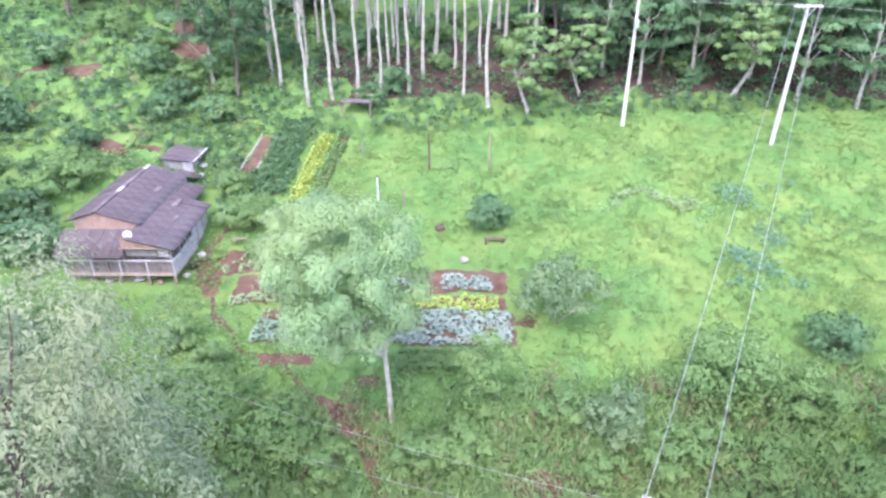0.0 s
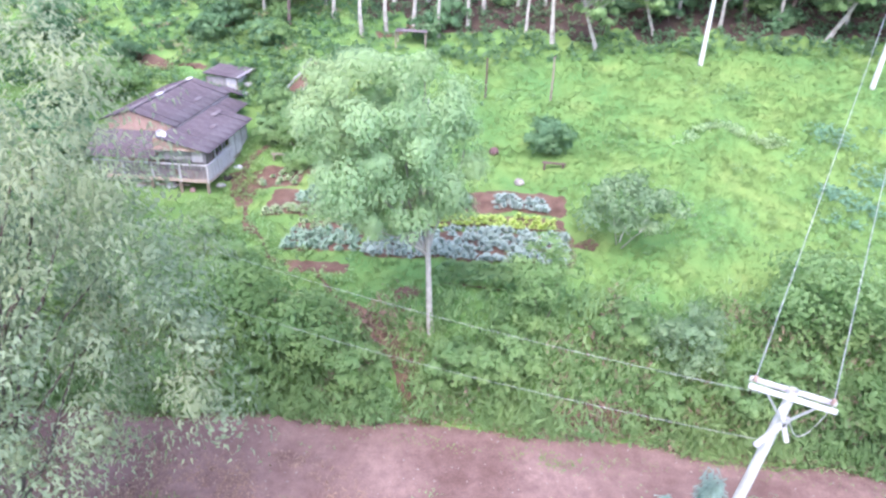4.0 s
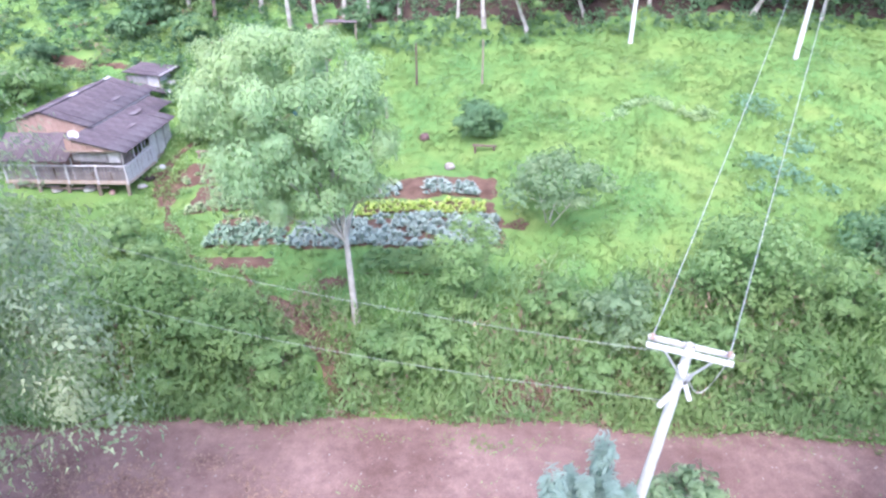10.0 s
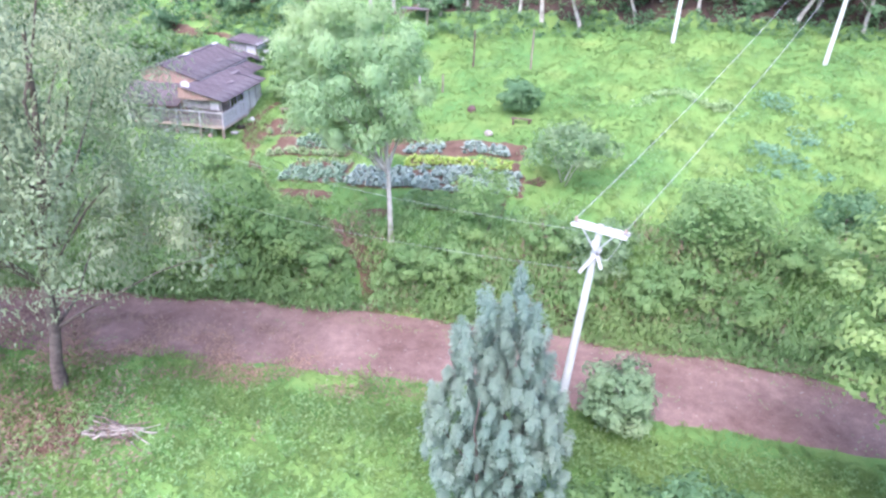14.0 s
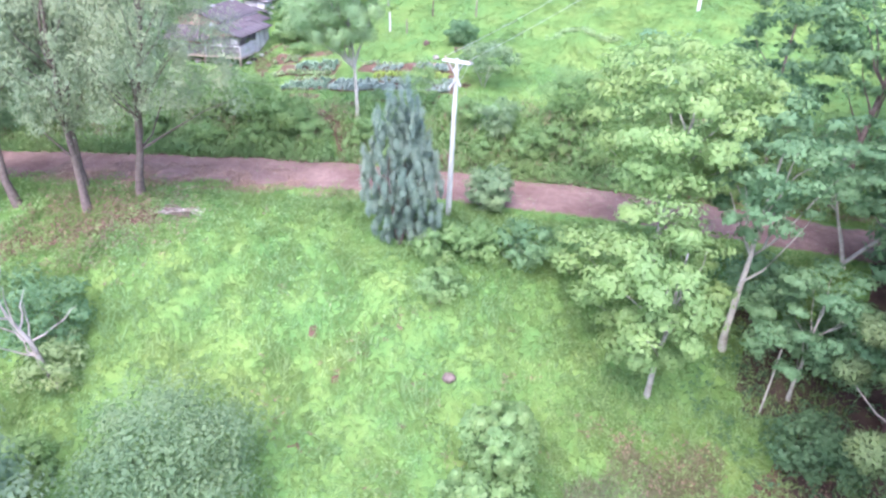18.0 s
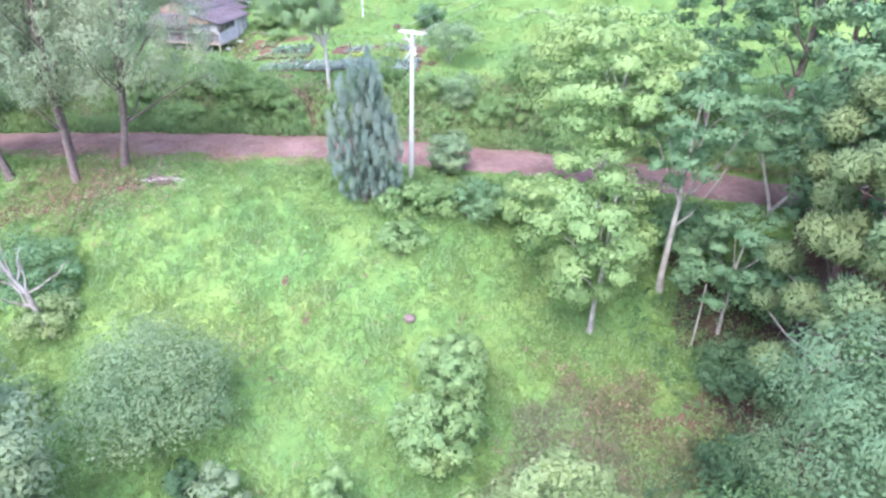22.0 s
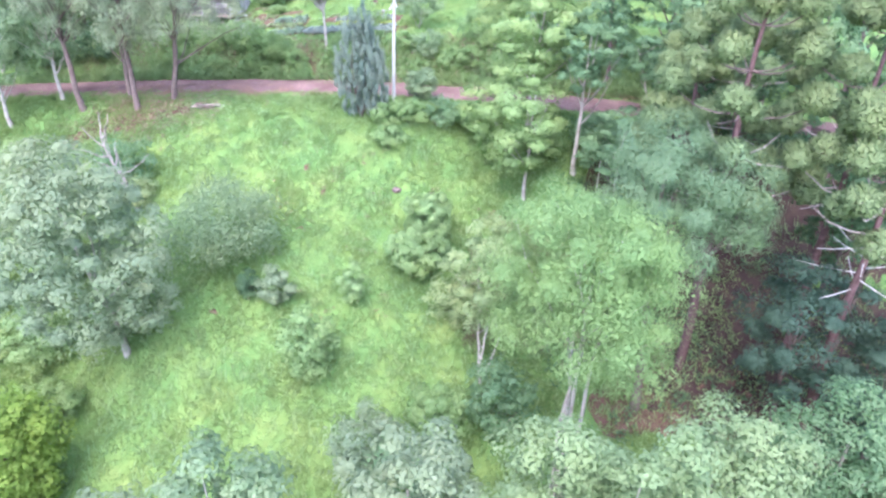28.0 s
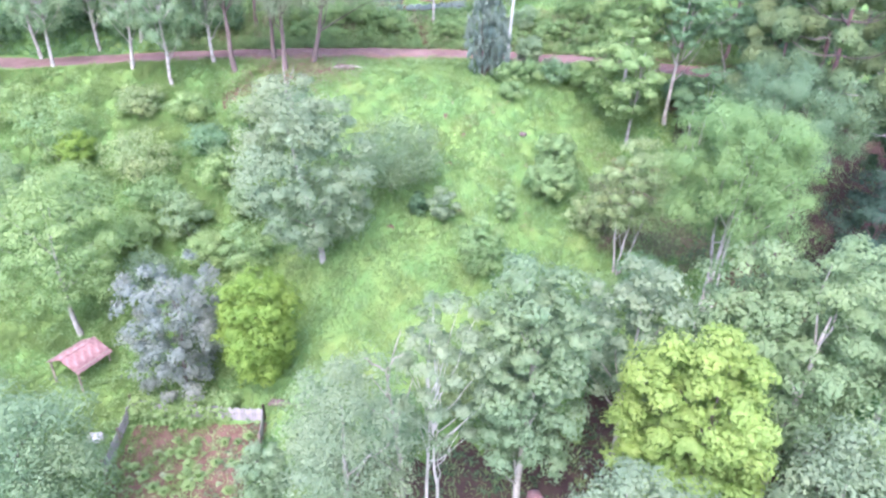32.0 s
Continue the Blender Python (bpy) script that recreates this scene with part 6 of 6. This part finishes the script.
for i in range(6):
    x, y = -28.6 + 0.9 * i, 43.5 + 0.12 * (i % 3)
    bm = bmesh.new()
    box(bm, -1.1, -0.1, 0, 1.1, 0.1, 0.045, 0.008)
    ob = part("plank", bm, (M_TIMBER, M_GREYWOOD, M_TANBEAM)[i % 3])
    ob.matrix_basis = pose(x, y, float(land(x, y)) + 0.25 + 0.05 * (i % 2), 0, 3 * math.sin(i), 6 * math.sin(i * 2.3))
    tagged(ob, "weathered loose plank stored under the veranda", "plank", "planks under the veranda")
BRUSH = thing("brushwood", -12.3, 13.7, float(land(-12.3, 13.7)), "low heap of grey-brown cut branches beside the road", "brushwood")
rng_b = np.random.default_rng(9)
for i in range(26):
    a, l, z0 = rng_b.uniform(-0.5, 0.5), rng_b.uniform(0.7, 1.5), rng_b.uniform(0.05, 0.4)
    c_ = rng_b.normal(size=2) * [0.5, 0.3]
    q = bend((c_[0] - math.cos(a) * l, c_[1] - math.sin(a) * l, z0), (c_[0] + math.cos(a) * l, c_[1] + math.sin(a) * l, z0 + rng_b.uniform(-0.05, 0.25)), 5, rng_b, 0.08)
    V, F = tubes([[(p, 0.05 - 0.007 * k) for k, p in enumerate(q)]], 5)
    link("stick", raw("stick", V, F, M_DEAD if i % 2 else M_BARK, True), BRUSH)


def bench(x, y, length, turn, mat, label):
    z = float(land(x, y))
    base = thing("bench", x, y, z, label, "bench", "plank benches", turn)
    bm = bmesh.new()
    box(bm, -length / 2, -0.16, 0.4, length / 2, 0.16, 0.46, 0.01)
    part("seat", bm, mat, base)
    for k in (-1, 1):
        bm = bmesh.new()
        box(bm, k * (length / 2 - 0.2) - 0.06, -0.14, -0.2, k * (length / 2 - 0.2) + 0.06, 0.14, 0.4, 0.01)
        part("leg", bm, mat, base)


bench(3.6, 45.0, 1.7, -5, M_REDBARK, "low dark plank bench in the grass")
bench(-17.7, 48.3, 1.2, 8, M_TIMBER, "small plank bench beside a leafy bush")


def drum(x, y, label):
    base = thing("plastic_drum", x, y, float(land(x, y)), label, "drum")
    V, F = tubes([[((0, 0, 0), 0.01), ((0, 0, 0), 0.29), ((0, 0, 0.3), 0.31), ((0, 0, 0.33), 0.325), ((0, 0, 0.36), 0.31), ((0, 0, 0.62), 0.31), ((0, 0, 0.65), 0.325), ((0, 0, 0.68), 0.31), ((0, 0, 0.95), 0.28)]], 16)
    link("barrel", raw("barrel", V, F, M_BLUE, True), base)
    V, F = tubes([[((0, 0, 0.95), 0.29), ((0, 0, 0.99), 0.29), ((0, 0, 1.0), 0.24), ((0, 0, 0.98), 0.01)]], 16)
    link("lid", raw("lid", V, F, M_BLUE, True), base)


drum(-11.3, 52.5, "blue plastic drum beside the lettuce bed")
# the second drum only stands in for a blue tarp on the slope
drum(-26.4, -11.6, "blue drum shape standing for a tarp among the bushes")


def stake(x, y, h, mat, label, r=0.05):
    V, F = tubes([[((0, 0, -0.3), r * 1.2), ((0.02, 0, h * 0.5), r), ((0.0, 0.02, h), r * 0.85)]], 7)
    ob = link("post", raw("post", V, F, mat, True))
    ob.location = (x, y, float(land(x, y)))
    return tagged(ob, label, "post", "field posts")


stake(-1.9, 56.5, 3.4, M_REDBARK, "thin dark timber post in the pasture", 0.08)
stake(3.6, 55.6, 3.6, M_TIMBER, "thin dark timber post in the pasture", 0.08)
stake(-6.3, 52.4, 2.2, M_WHITEPAINT, "white painted post beside the garden", 0.1)
stake(-3.9, 51.0, 1.6, M_TIMBER, "short brown post in the grass", 0.08)
stake(-8.5, 60.0, 1.2, M_GREYWOOD, "short grey fence post by the beds")
stake(28.6, 7.7, 5.0, M_PALE, "bare pale sapling stem under the grove", 0.06)

LEANTO = thing("garden_shelter", -10.0, 67.6, float(land(-10, 67.6)), "small dark shelter of poles and sheet at the wood's edge", "shelter")
bm = bmesh.new()
box(bm, -1.6, -0.8, 1.3, 1.6, 0.8, 1.36, 0.01)
part("roof", bm, M_ROOF, LEANTO)
for x in (-1.5, 1.5):
    for y in (-0.7, 0.7):
        bm = bmesh.new()
        box(bm, x - 0.06, y - 0.06, -0.4, x + 0.06, y + 0.06, 1.3, 0.01)
        part("post", bm, M_TIMBER, LEANTO)


# ---- vegetable beds ----
def slant(x, y):
    """Rows of the lower garden run slightly uphill towards the house."""
    return y - 0.1 * (x - 4.4) if y < 46 and x < 5 and y > 31 else y


def soil_patch(name, x0, x1, y0, y1, label, seed, skew=0.0, mat=None):
    """A ragged bed of bare earth lying on the ground; skew shifts its far side in x."""
    rng = np.random.default_rng(seed)
    nx, ny = int((x1 - x0) / 0.35) + 2, int((y1 - y0) / 0.35) + 2
    u, v = np.meshgrid(np.linspace(0, 1, nx), np.linspace(0, 1, ny))
    X, Y = x0 + (x1 - x0) * u + skew * v, y0 + (y1 - y0) * v
    if 31 < y0 < 46:
        Y = Y - 0.1 * (X - 4.4)
    rim = (u == 0) | (u == 1) | (v == 0) | (v == 1)
    X, Y = X + rim * rng.normal(size=X.shape) * 0.14, Y + rim * rng.normal(size=X.shape) * 0.14
    Z = land(X, Y) + np.where(rim, -0.06, 0.07 + 0.04 * rng.random(X.shape))
    i, j = np.meshgrid(np.arange(ny - 1), np.arange(nx - 1), indexing="ij")
    F = np.stack([i * nx + j, i * nx + j + 1, (i + 1) * nx + j + 1, (i + 1) * nx + j], -1).reshape(-1, 4)
    return tagged(link(name, raw(name, np.stack([X, Y, Z], -1).reshape(-1, 3), F, mat or M_SOIL, True)), label, "garden bed")


def rosette(name, leaf, size, seed, count=15):
    """A leafy head: broad leaves that spring from one heart."""
    rng = np.random.default_rng(seed)
    V, F, N = [(0, 0, 0.02)], [], [(0, 0, 1)]
    for k in range(count):
        a, q = k * 2.4 + rng.normal() * 0.15, (k + 1) / count
        r, up = size * (0.22 + 0.5 * q) * rng.uniform(0.8, 1.2), size * (0.75 - 0.55 * q) * rng.uniform(0.8, 1.2)
        w = 0.6 + 0.2 * (1 - q)
        for da, rr, zz in ((-w, 0.75, 0.9), (0, 1.0, 1.0), (w, 0.75, 0.9)):
            V.append((math.cos(a + da) * r * rr, math.sin(a + da) * r * rr, up * zz))
            N.append((math.cos(a) * 0.5 * q, math.sin(a) * 0.5 * q, 1.0))
        F.append((0, 3 * k + 1, 3 * k + 2, 3 * k + 3))
    return raw(name, V, F, leaf, True, np.array(N, float))


def plant_rows(bed, name, leaf, x0, x1, y0, y1, step, size, seed, skew=0.0, gaps=0.08):
    rng = random.Random(seed)
    kinds = [rosette(name, leaf, size, seed + k) for k in range(3)]
    y = y0
    while y <= y1:
        x = x0
        while x <= x1:
            if rng.random() > gaps:
                ob = new(name, rng.choice(kinds))
                ob.parent = bed
                px = x + rng.uniform(-0.24, 0.24) * step + skew * (y - y0) / max(0.1, y1 - y0)
                py = slant(px, y + rng.uniform(-0.24, 0.24) * step)
                s = rng.uniform(0.65, 1.25)
                ob.matrix_basis = pose(px, py, float(land(px, py)) + 0.08, 0, 0, rng.uniform(0, 360)) @ Matrix.Scale(s, 4)
            x += step
        y += step


bed = soil_patch("cabbage_bed", -8.2, 4.7, 33.8, 37.0, "red earth bed planted with blue-grey cabbages", 1)
plant_rows(bed, "cabbage", F_CABBAGE, -7.9, 4.5, 34.0, 36.9, 0.46, 0.56, 3, gaps=0.05)
bed = soil_patch("lettuce_bed", -4.6, 4.2, 37.15, 38.7, "red earth bed planted with yellow-green lettuces", 2)
plant_rows(bed, "lettuce", F_LETTUCE, -4.2, 3.7, 37.35, 38.6, 0.42, 0.46, 5, gaps=0.03)
bed = soil_patch("kale_bed", -6.8, 4.4, 38.85, 41.6, "bare red earth bed with a few grey-blue kale plants", 3)
plant_rows(bed, "kale", F_CABBAGE, -0.2, 3.2, 39.3, 40.6, 0.5, 0.56, 6)
plant_rows(bed, "kale", F_CABBAGE, -4.6, -1.6, 39.3, 40.4, 0.5, 0.54, 7, gaps=0.1)
plant_rows(bed, "chicory", F_PALELEAF, -6.4, -2.2, 40.8, 41.4, 0.46, 0.46, 8)
bed = soil_patch("mixed_bed", -13.8, -8.4, 34.4, 38.0, "red earth bed with pale green and blue leaf rows", 4)
plant_rows(bed, "kale", F_KALE, -13.4, -8.6, 34.6, 36.8, 0.5, 0.6, 9, gaps=0.05)
plant_rows(bed, "chicory", F_PALELEAF, -13.4, -8.7, 37.3, 37.8, 0.5, 0.42, 19, gaps=0.1)
bed = soil_patch("chicory_bed", -16.8, -9.2, 38.6, 42.1, "red earth bed with pale green chicory and kale rows", 5)
plant_rows(bed, "chicory", F_PALELEAF, -16.4, -9.4, 38.8, 39.4, 0.44, 0.5, 10, gaps=0.05)
plant_rows(bed, "kale", F_KALE, -14.2, -9.6, 39.9, 41.9, 0.56, 0.66, 41, gaps=0.12)
bed = soil_patch("yard_bed", -18.6, -14.8, 42.2, 45.4, "red earth yard bed with scattered whitish plants", 6)
plant_rows(bed, "pale_plant", F_PALELEAF, -18.0, -15.2, 42.5, 45.0, 0.66, 0.6, 11, gaps=0.2)
bed = soil_patch("long_lettuce_bed", -14.6, -13.3, 53.4, 63.8, "long bed of yellow-green lettuces running uphill", 7, 1.4)
plant_rows(bed, "lettuce", F_LETTUCE, -14.5, -13.3, 53.5, 63.7, 0.38, 0.52, 12, 1.4, 0.03)
bed = soil_patch("long_leaf_bed", -12.6, -11.4, 53.4, 63.8, "long bed of light green leaf crops running uphill", 8, 1.3)
plant_rows(bed, "leaf_crop", F_LIGHT, -12.5, -11.4, 53.6, 63.7, 0.4, 0.55, 13, 1.3, 0.06)
bed = soil_patch("onion_bed", -18.2, -15.4, 54.6, 66.0, "long bed of dense tall green leaf crops", 9, 1.0)
plant_rows(bed, "leaf_crop", F_MID, -18.1, -15.5, 54.8, 65.9, 0.52, 0.85, 14, 1.0, 0.03)
bed = soil_patch("bare_bed", -20.4, -18.9, 57.6, 63.4, "bare red bed edged with pale stones", 10, 1.2)
for i in range(14):
    for k in (0, 1):
        bm = bmesh.new()
        box(bm, -0.16, -0.1, -0.1, 0.16, 0.1, 0.1, 0.04)
        ob = part("edging_stone", bm, M_STONE, bed)
        y = 57.8 + i * 0.42
        x = -20.4 + 1.5 * k + 1.2 * (y - 57.6) / 5.8
        ob.matrix_basis = pose(x, y, float(land(x, y)) + 0.12, 5 * math.sin(i), 4 * math.cos(i * 2), 70 + 20 * math.sin(i * 3))

bed = soil_patch("greens_bed", -3.2, 3.6, 31.4, 33.5, "bed of bright green leaf crops before the cabbages", 11)
plant_rows(bed, "leaf_crop", F_WEED, -2.9, 3.3, 31.6, 33.3, 0.45, 0.8, 15, gaps=0.05)
soil_patch("dug_bed", -12.6, -8.6, 31.9, 33.3, "freshly dug bed of bare red earth", 12)

# ---- paths of trodden earth, and grove floors with tree shade in their colour ----
for name, line, w, seed in (("path", [(-3.2, 24.4), (-3.6, 26.0), (-4.3, 27.2), (-5.6, 28.6), (-6.9, 29.9), (-8.6, 31.2), (-10.6, 33.6)], [1.0, 1.4, 1.8, 1.5, 0.8, 0.5, 0.4], 3),
                            ("path", [(-10.6, 33.6), (-14.0, 35.5), (-17.5, 40.0), (-19.4, 44.0), (-20.3, 48.0), (-19.2, 51.0), (-15.0, 52.6), (-11.0, 53.0)], [0.4, 0.4, 0.6, 0.7, 0.6, 0.4, 0.4, 0.4], 4),
                            ("bare_bank", [(2.0, 25.2), (4.7, 26.0), (7.5, 25.9), (10.5, 25.5)], [1.0, 2.0, 1.8, 0.7], 5),
                            ("bare_slope", [(24.5, 1.0), (27.0, 2.0), (30.0, 3.4), (33.0, 4.4), (36.0, 4.0)], [0.3, 1.6, 3.0, 4.6, 2.0], 6),
                            ("bare_slope", [(27.5, -13.5), (31.5, -11.5), (36.0, -10.0), (40.0, -8.0)], [3.0, 7.0, 7.0, 3.0], 7),
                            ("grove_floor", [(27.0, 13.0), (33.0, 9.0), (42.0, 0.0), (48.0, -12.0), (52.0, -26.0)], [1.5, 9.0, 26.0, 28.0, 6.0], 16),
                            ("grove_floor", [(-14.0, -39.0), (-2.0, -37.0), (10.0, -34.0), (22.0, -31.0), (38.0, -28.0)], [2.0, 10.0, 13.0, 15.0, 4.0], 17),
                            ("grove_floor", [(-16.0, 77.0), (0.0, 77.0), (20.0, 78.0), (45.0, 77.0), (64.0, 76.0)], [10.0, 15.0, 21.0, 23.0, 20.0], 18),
                            ("bare_yard", [(-20.6, 46.5), (-19.4, 45.6), (-17.4, 46.4), (-14.0, 46.6), (-11.4, 46.8)], [1.2, 2.4, 2.2, 2.0, 1.2], 41),
                            ("bare_yard", [(-37.6, 61.4), (-34.6, 60.7), (-31.4, 59.9)], [1.0, 2.2, 1.0], 43),
                            ("bare_yard", [(-20.0, 46.0), (-18.8, 43.6), (-18.4, 41.6)], [1.6, 2.0, 1.2], 42),
                            ("bare_yard", [(-27.0, 9.5), (-20.0, 12.5), (-14.0, 14.0)], [2.0, 4.0, 2.0], 8),
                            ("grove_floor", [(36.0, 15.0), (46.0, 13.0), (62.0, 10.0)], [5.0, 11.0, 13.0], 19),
                            ("bare_slope", [(-36.5, 60.4), (-33.0, 61.2), (-28.5, 60.2)], [1.4, 2.2, 1.2], 9), ("bare_slope", [(-32.5, 67.0), (-30.0, 69.0), (-28.5, 70.0)], [1.5, 3.0, 1.5], 11),
                            ("bare_slope", [(-44.0, 72.0), (-41.5, 73.5), (-40.5, 75.0)], [1.5, 3.2, 1.5], 12), ("bare_slope", [(-48.5, 71.5), (-46.5, 72.6), (-45.0, 73.2)], [1.2, 2.6, 1.2], 13),
                            ("bare_slope", [(9.0, 71.5), (12.8, 73.6), (15.0, 76.0)], [1.5, 3.4, 3.0], 14), ("bare_slope", [(-14.0, 69.5), (-9.9, 71.0), (-5.0, 71.2)], [1.2, 2.6, 1.4], 15),
                            ("bare_slope", [(-30.5, 76.0), (-31.4, 80.0), (-34.4, 86.0)], [2.5, 4.5, 2.5], 10)):
    # grove floors carry the canopy's shade in their soil colour
    tagged(strip(name, line, w, M_SHADED_SOIL if name == "grove_floor" else M_SOIL, 0.07 if name == "grove_floor" else 0.1 if name == "bare_bank" else 0.035, 25 if name == "grove_floor" else 9, 1.8 if name == "grove_floor" else 0.9 if name == "bare_slope" else 0.3, seed),
           "red-brown grove soil with the canopy's shade in its colour" if name == "grove_floor" else "trodden strip of bare red earth", "path", kind="structure")
for i, (x, y, r) in enumerate(((2.0, -0.8, 0.5), (4.6, 4.6, 0.35), (1.0, 5.6, 0.4), (14.6, 31.0, 0.7), (5.3, 35.9, 0.8), (-4.6, 31.4, 0.9), (3.2, 3.0, 0.35), (6.3, 6.6, 0.3), (7.6, 1.6, 0.3), (-3.0, -9.0, 0.5), (21, -6, 0.7))):
    tagged(strip("bare_spot", [(x - r, y), (x, y + 0.35 * r), (x + r, y - 0.2)], [0.2, r * 1.3, 0.2], M_SOIL, 0.05, 7, 0.3, 20 + i), "small patch of bare red earth", "path", kind="structure")

# ---- shelter and fenced garden at the foot of the slope ----
HUT = thing("open_shelter", -30.2, -21.2, float(land(-30.2, -21.2)), "open shelter with a faded red sheet roof", "shelter", rz=72)
HUT.scale = (0.72, 1.0, 0.8)
for k, (px, py) in enumerate(((-2.3, -1.7), (2.3, -1.7), (-2.3, 1.7), (2.3, 1.7))):
    bm = bmesh.new()
    box(bm, px - 0.08, py - 0.08, -0.8, px + 0.08, py + 0.08, 2.4, 0.015)
    part("post", bm, M_TIMBER, HUT)
hut_sheet = sheet_mesh(1.06, 2.35)
hut_sheet.materials[0] = M_REDROOF
for k in range(5):
    for sgn in (-1, 1):
        ob = new("roof_sheet", hut_sheet)
        ob.parent = HUT
        ob.matrix_basis = Matrix.Translation((-2.65 + k * 1.06 + (1.06 if sgn > 0 else 0), 0, 3.5 + 0.01 * (k % 2))) @ Matrix.Rotation(math.pi / 2 * sgn, 4, 'Z') @ Matrix.Rotation(radians(30), 4, 'Y')
bm = bmesh.new()
box(bm, -2.7, -0.16, 3.5, 2.7, 0.16, 3.6, 0.03)
part("ridge_cap", bm, M_REDROOF, HUT)
for py in (-1.7, 1.7):
    bm = bmesh.new()
    box(bm, -2.6, py - 0.06, 2.4, 2.6, py + 0.06, 2.55, 0.01)
    part("beam", bm, M_TIMBER, HUT)

FENCE = thing("garden_fence", -16.8, -26.2, float(land(-16.8, -26.2)), "grey plank fence overgrown with vines round a garden", "fence")
fx, fy, fz = FENCE.location
plank = bpy.data.meshes.new("plank")
bm = bmesh.new()
box(bm, -0.11, -0.02, -0.3, 0.11, 0.02, 1.35, 0.008)
bm.to_mesh(plank)
bm.free()
plank.materials.append(M_GREYWOOD)
line = [((-23.7, -24.8), (-11.2, -25.9)), ((-23.7, -24.8), (-22.9, -31.0)), ((-11.2, -25.9), (-10.0, -31.5))]
for (xa, ya), (xb, yb) in line:
    L = math.hypot(xb - xa, yb - ya)
    turn = math.degrees(math.atan2(yb - ya, xb - xa))
    for i in range(int(L / 0.24)):
        t = (i + 0.5) / int(L / 0.24)
        x, y = xa + (xb - xa) * t, ya + (yb - ya) * t
        ob = new("plank", plank)
        ob.parent = FENCE
        ob.matrix_basis = pose(x - fx, y - fy, float(land(x, y)) - fz + 0.06 * math.sin(i * 2.3), 0, 1.5 * math.sin(i * 1.7), turn)
    for t in (0.0, 0.5, 1.0):
        x, y = xa + (xb - xa) * t, ya + (yb - ya) * t
        bm = bmesh.new()
        z = float(land(x, y)) - fz
        box(bm, x - fx - 0.09, y - fy + 0.05, z - 0.4, x - fx + 0.09, y - fy + 0.2, z + 1.7, 0.015)
        part("post", bm, M_TIMBER, FENCE)
bed = soil_patch("kitchen_garden", -23.0, -10.6, -33.0, -25.9, "fenced kitchen garden of bare earth and sparse plants", 30)
plant_rows(bed, "leafy_plant", F_YOUNG, -21.8, -11.6, -32.0, -27.2, 1.1, 0.85, 31, gaps=0.45)
plant_rows(bed, "dry_plant", F_TAN, -22.0, -13.0, -31.5, -27.5, 1.3, 0.6, 35, gaps=0.5)
plant_rows(bed, "pale_plant", F_PALELEAF, -20.0, -12.0, -31.0, -28.0, 2.3, 0.5, 33, gaps=0.4)
rng_v = np.random.default_rng(5)
P = np.stack([rng_v.uniform(-23.4, -14.0, 1500), -25.2 + rng_v.normal(size=1500) * 0.5, rng_v.uniform(0.2, 1.9, 1500)], 1)
P[:, 2] += land(P[:, 0], P[:, 1])
V, F = leaves(P, rng_v.normal(size=P.shape) * 0.4 + [0, -0.3, 1], np.full(1500, 0.38), rng_v, 1.3, 0.2, 0.3)
tagged(link("vine", raw("vine", V, F, F_YOUNG)), "light green climbing vine covering the plank fence", "vine")
for i in range(7):
    V, F = tubes([[((-1.5, 0, 0), 0.1), ((1.5, 0.1, 0), 0.09)]], 8)
    ob = link("log", raw("log", V, F, M_BARK, True))
    ob.location = (-9.6 + 0.05 * i, -24.9 + 0.19 * (i % 4) - 0.1, float(land(-9.6, -24.9)) + 0.12 + 0.18 * (i // 4))
    tagged(ob, "grey cut log stacked beside the fence", "log", "stacked logs")
lump("tarp", -25.6, -27.6, 0.8, M_WHITEPAINT, "pale tarpaulin bundle behind the bushy tree", "tarpaulin", 0.5, 11)
lump("water_tank", 11.2, -33.4, 0.7, M_REDROOF, "faded pink tank under the trees", "tank", 0.9, 12)
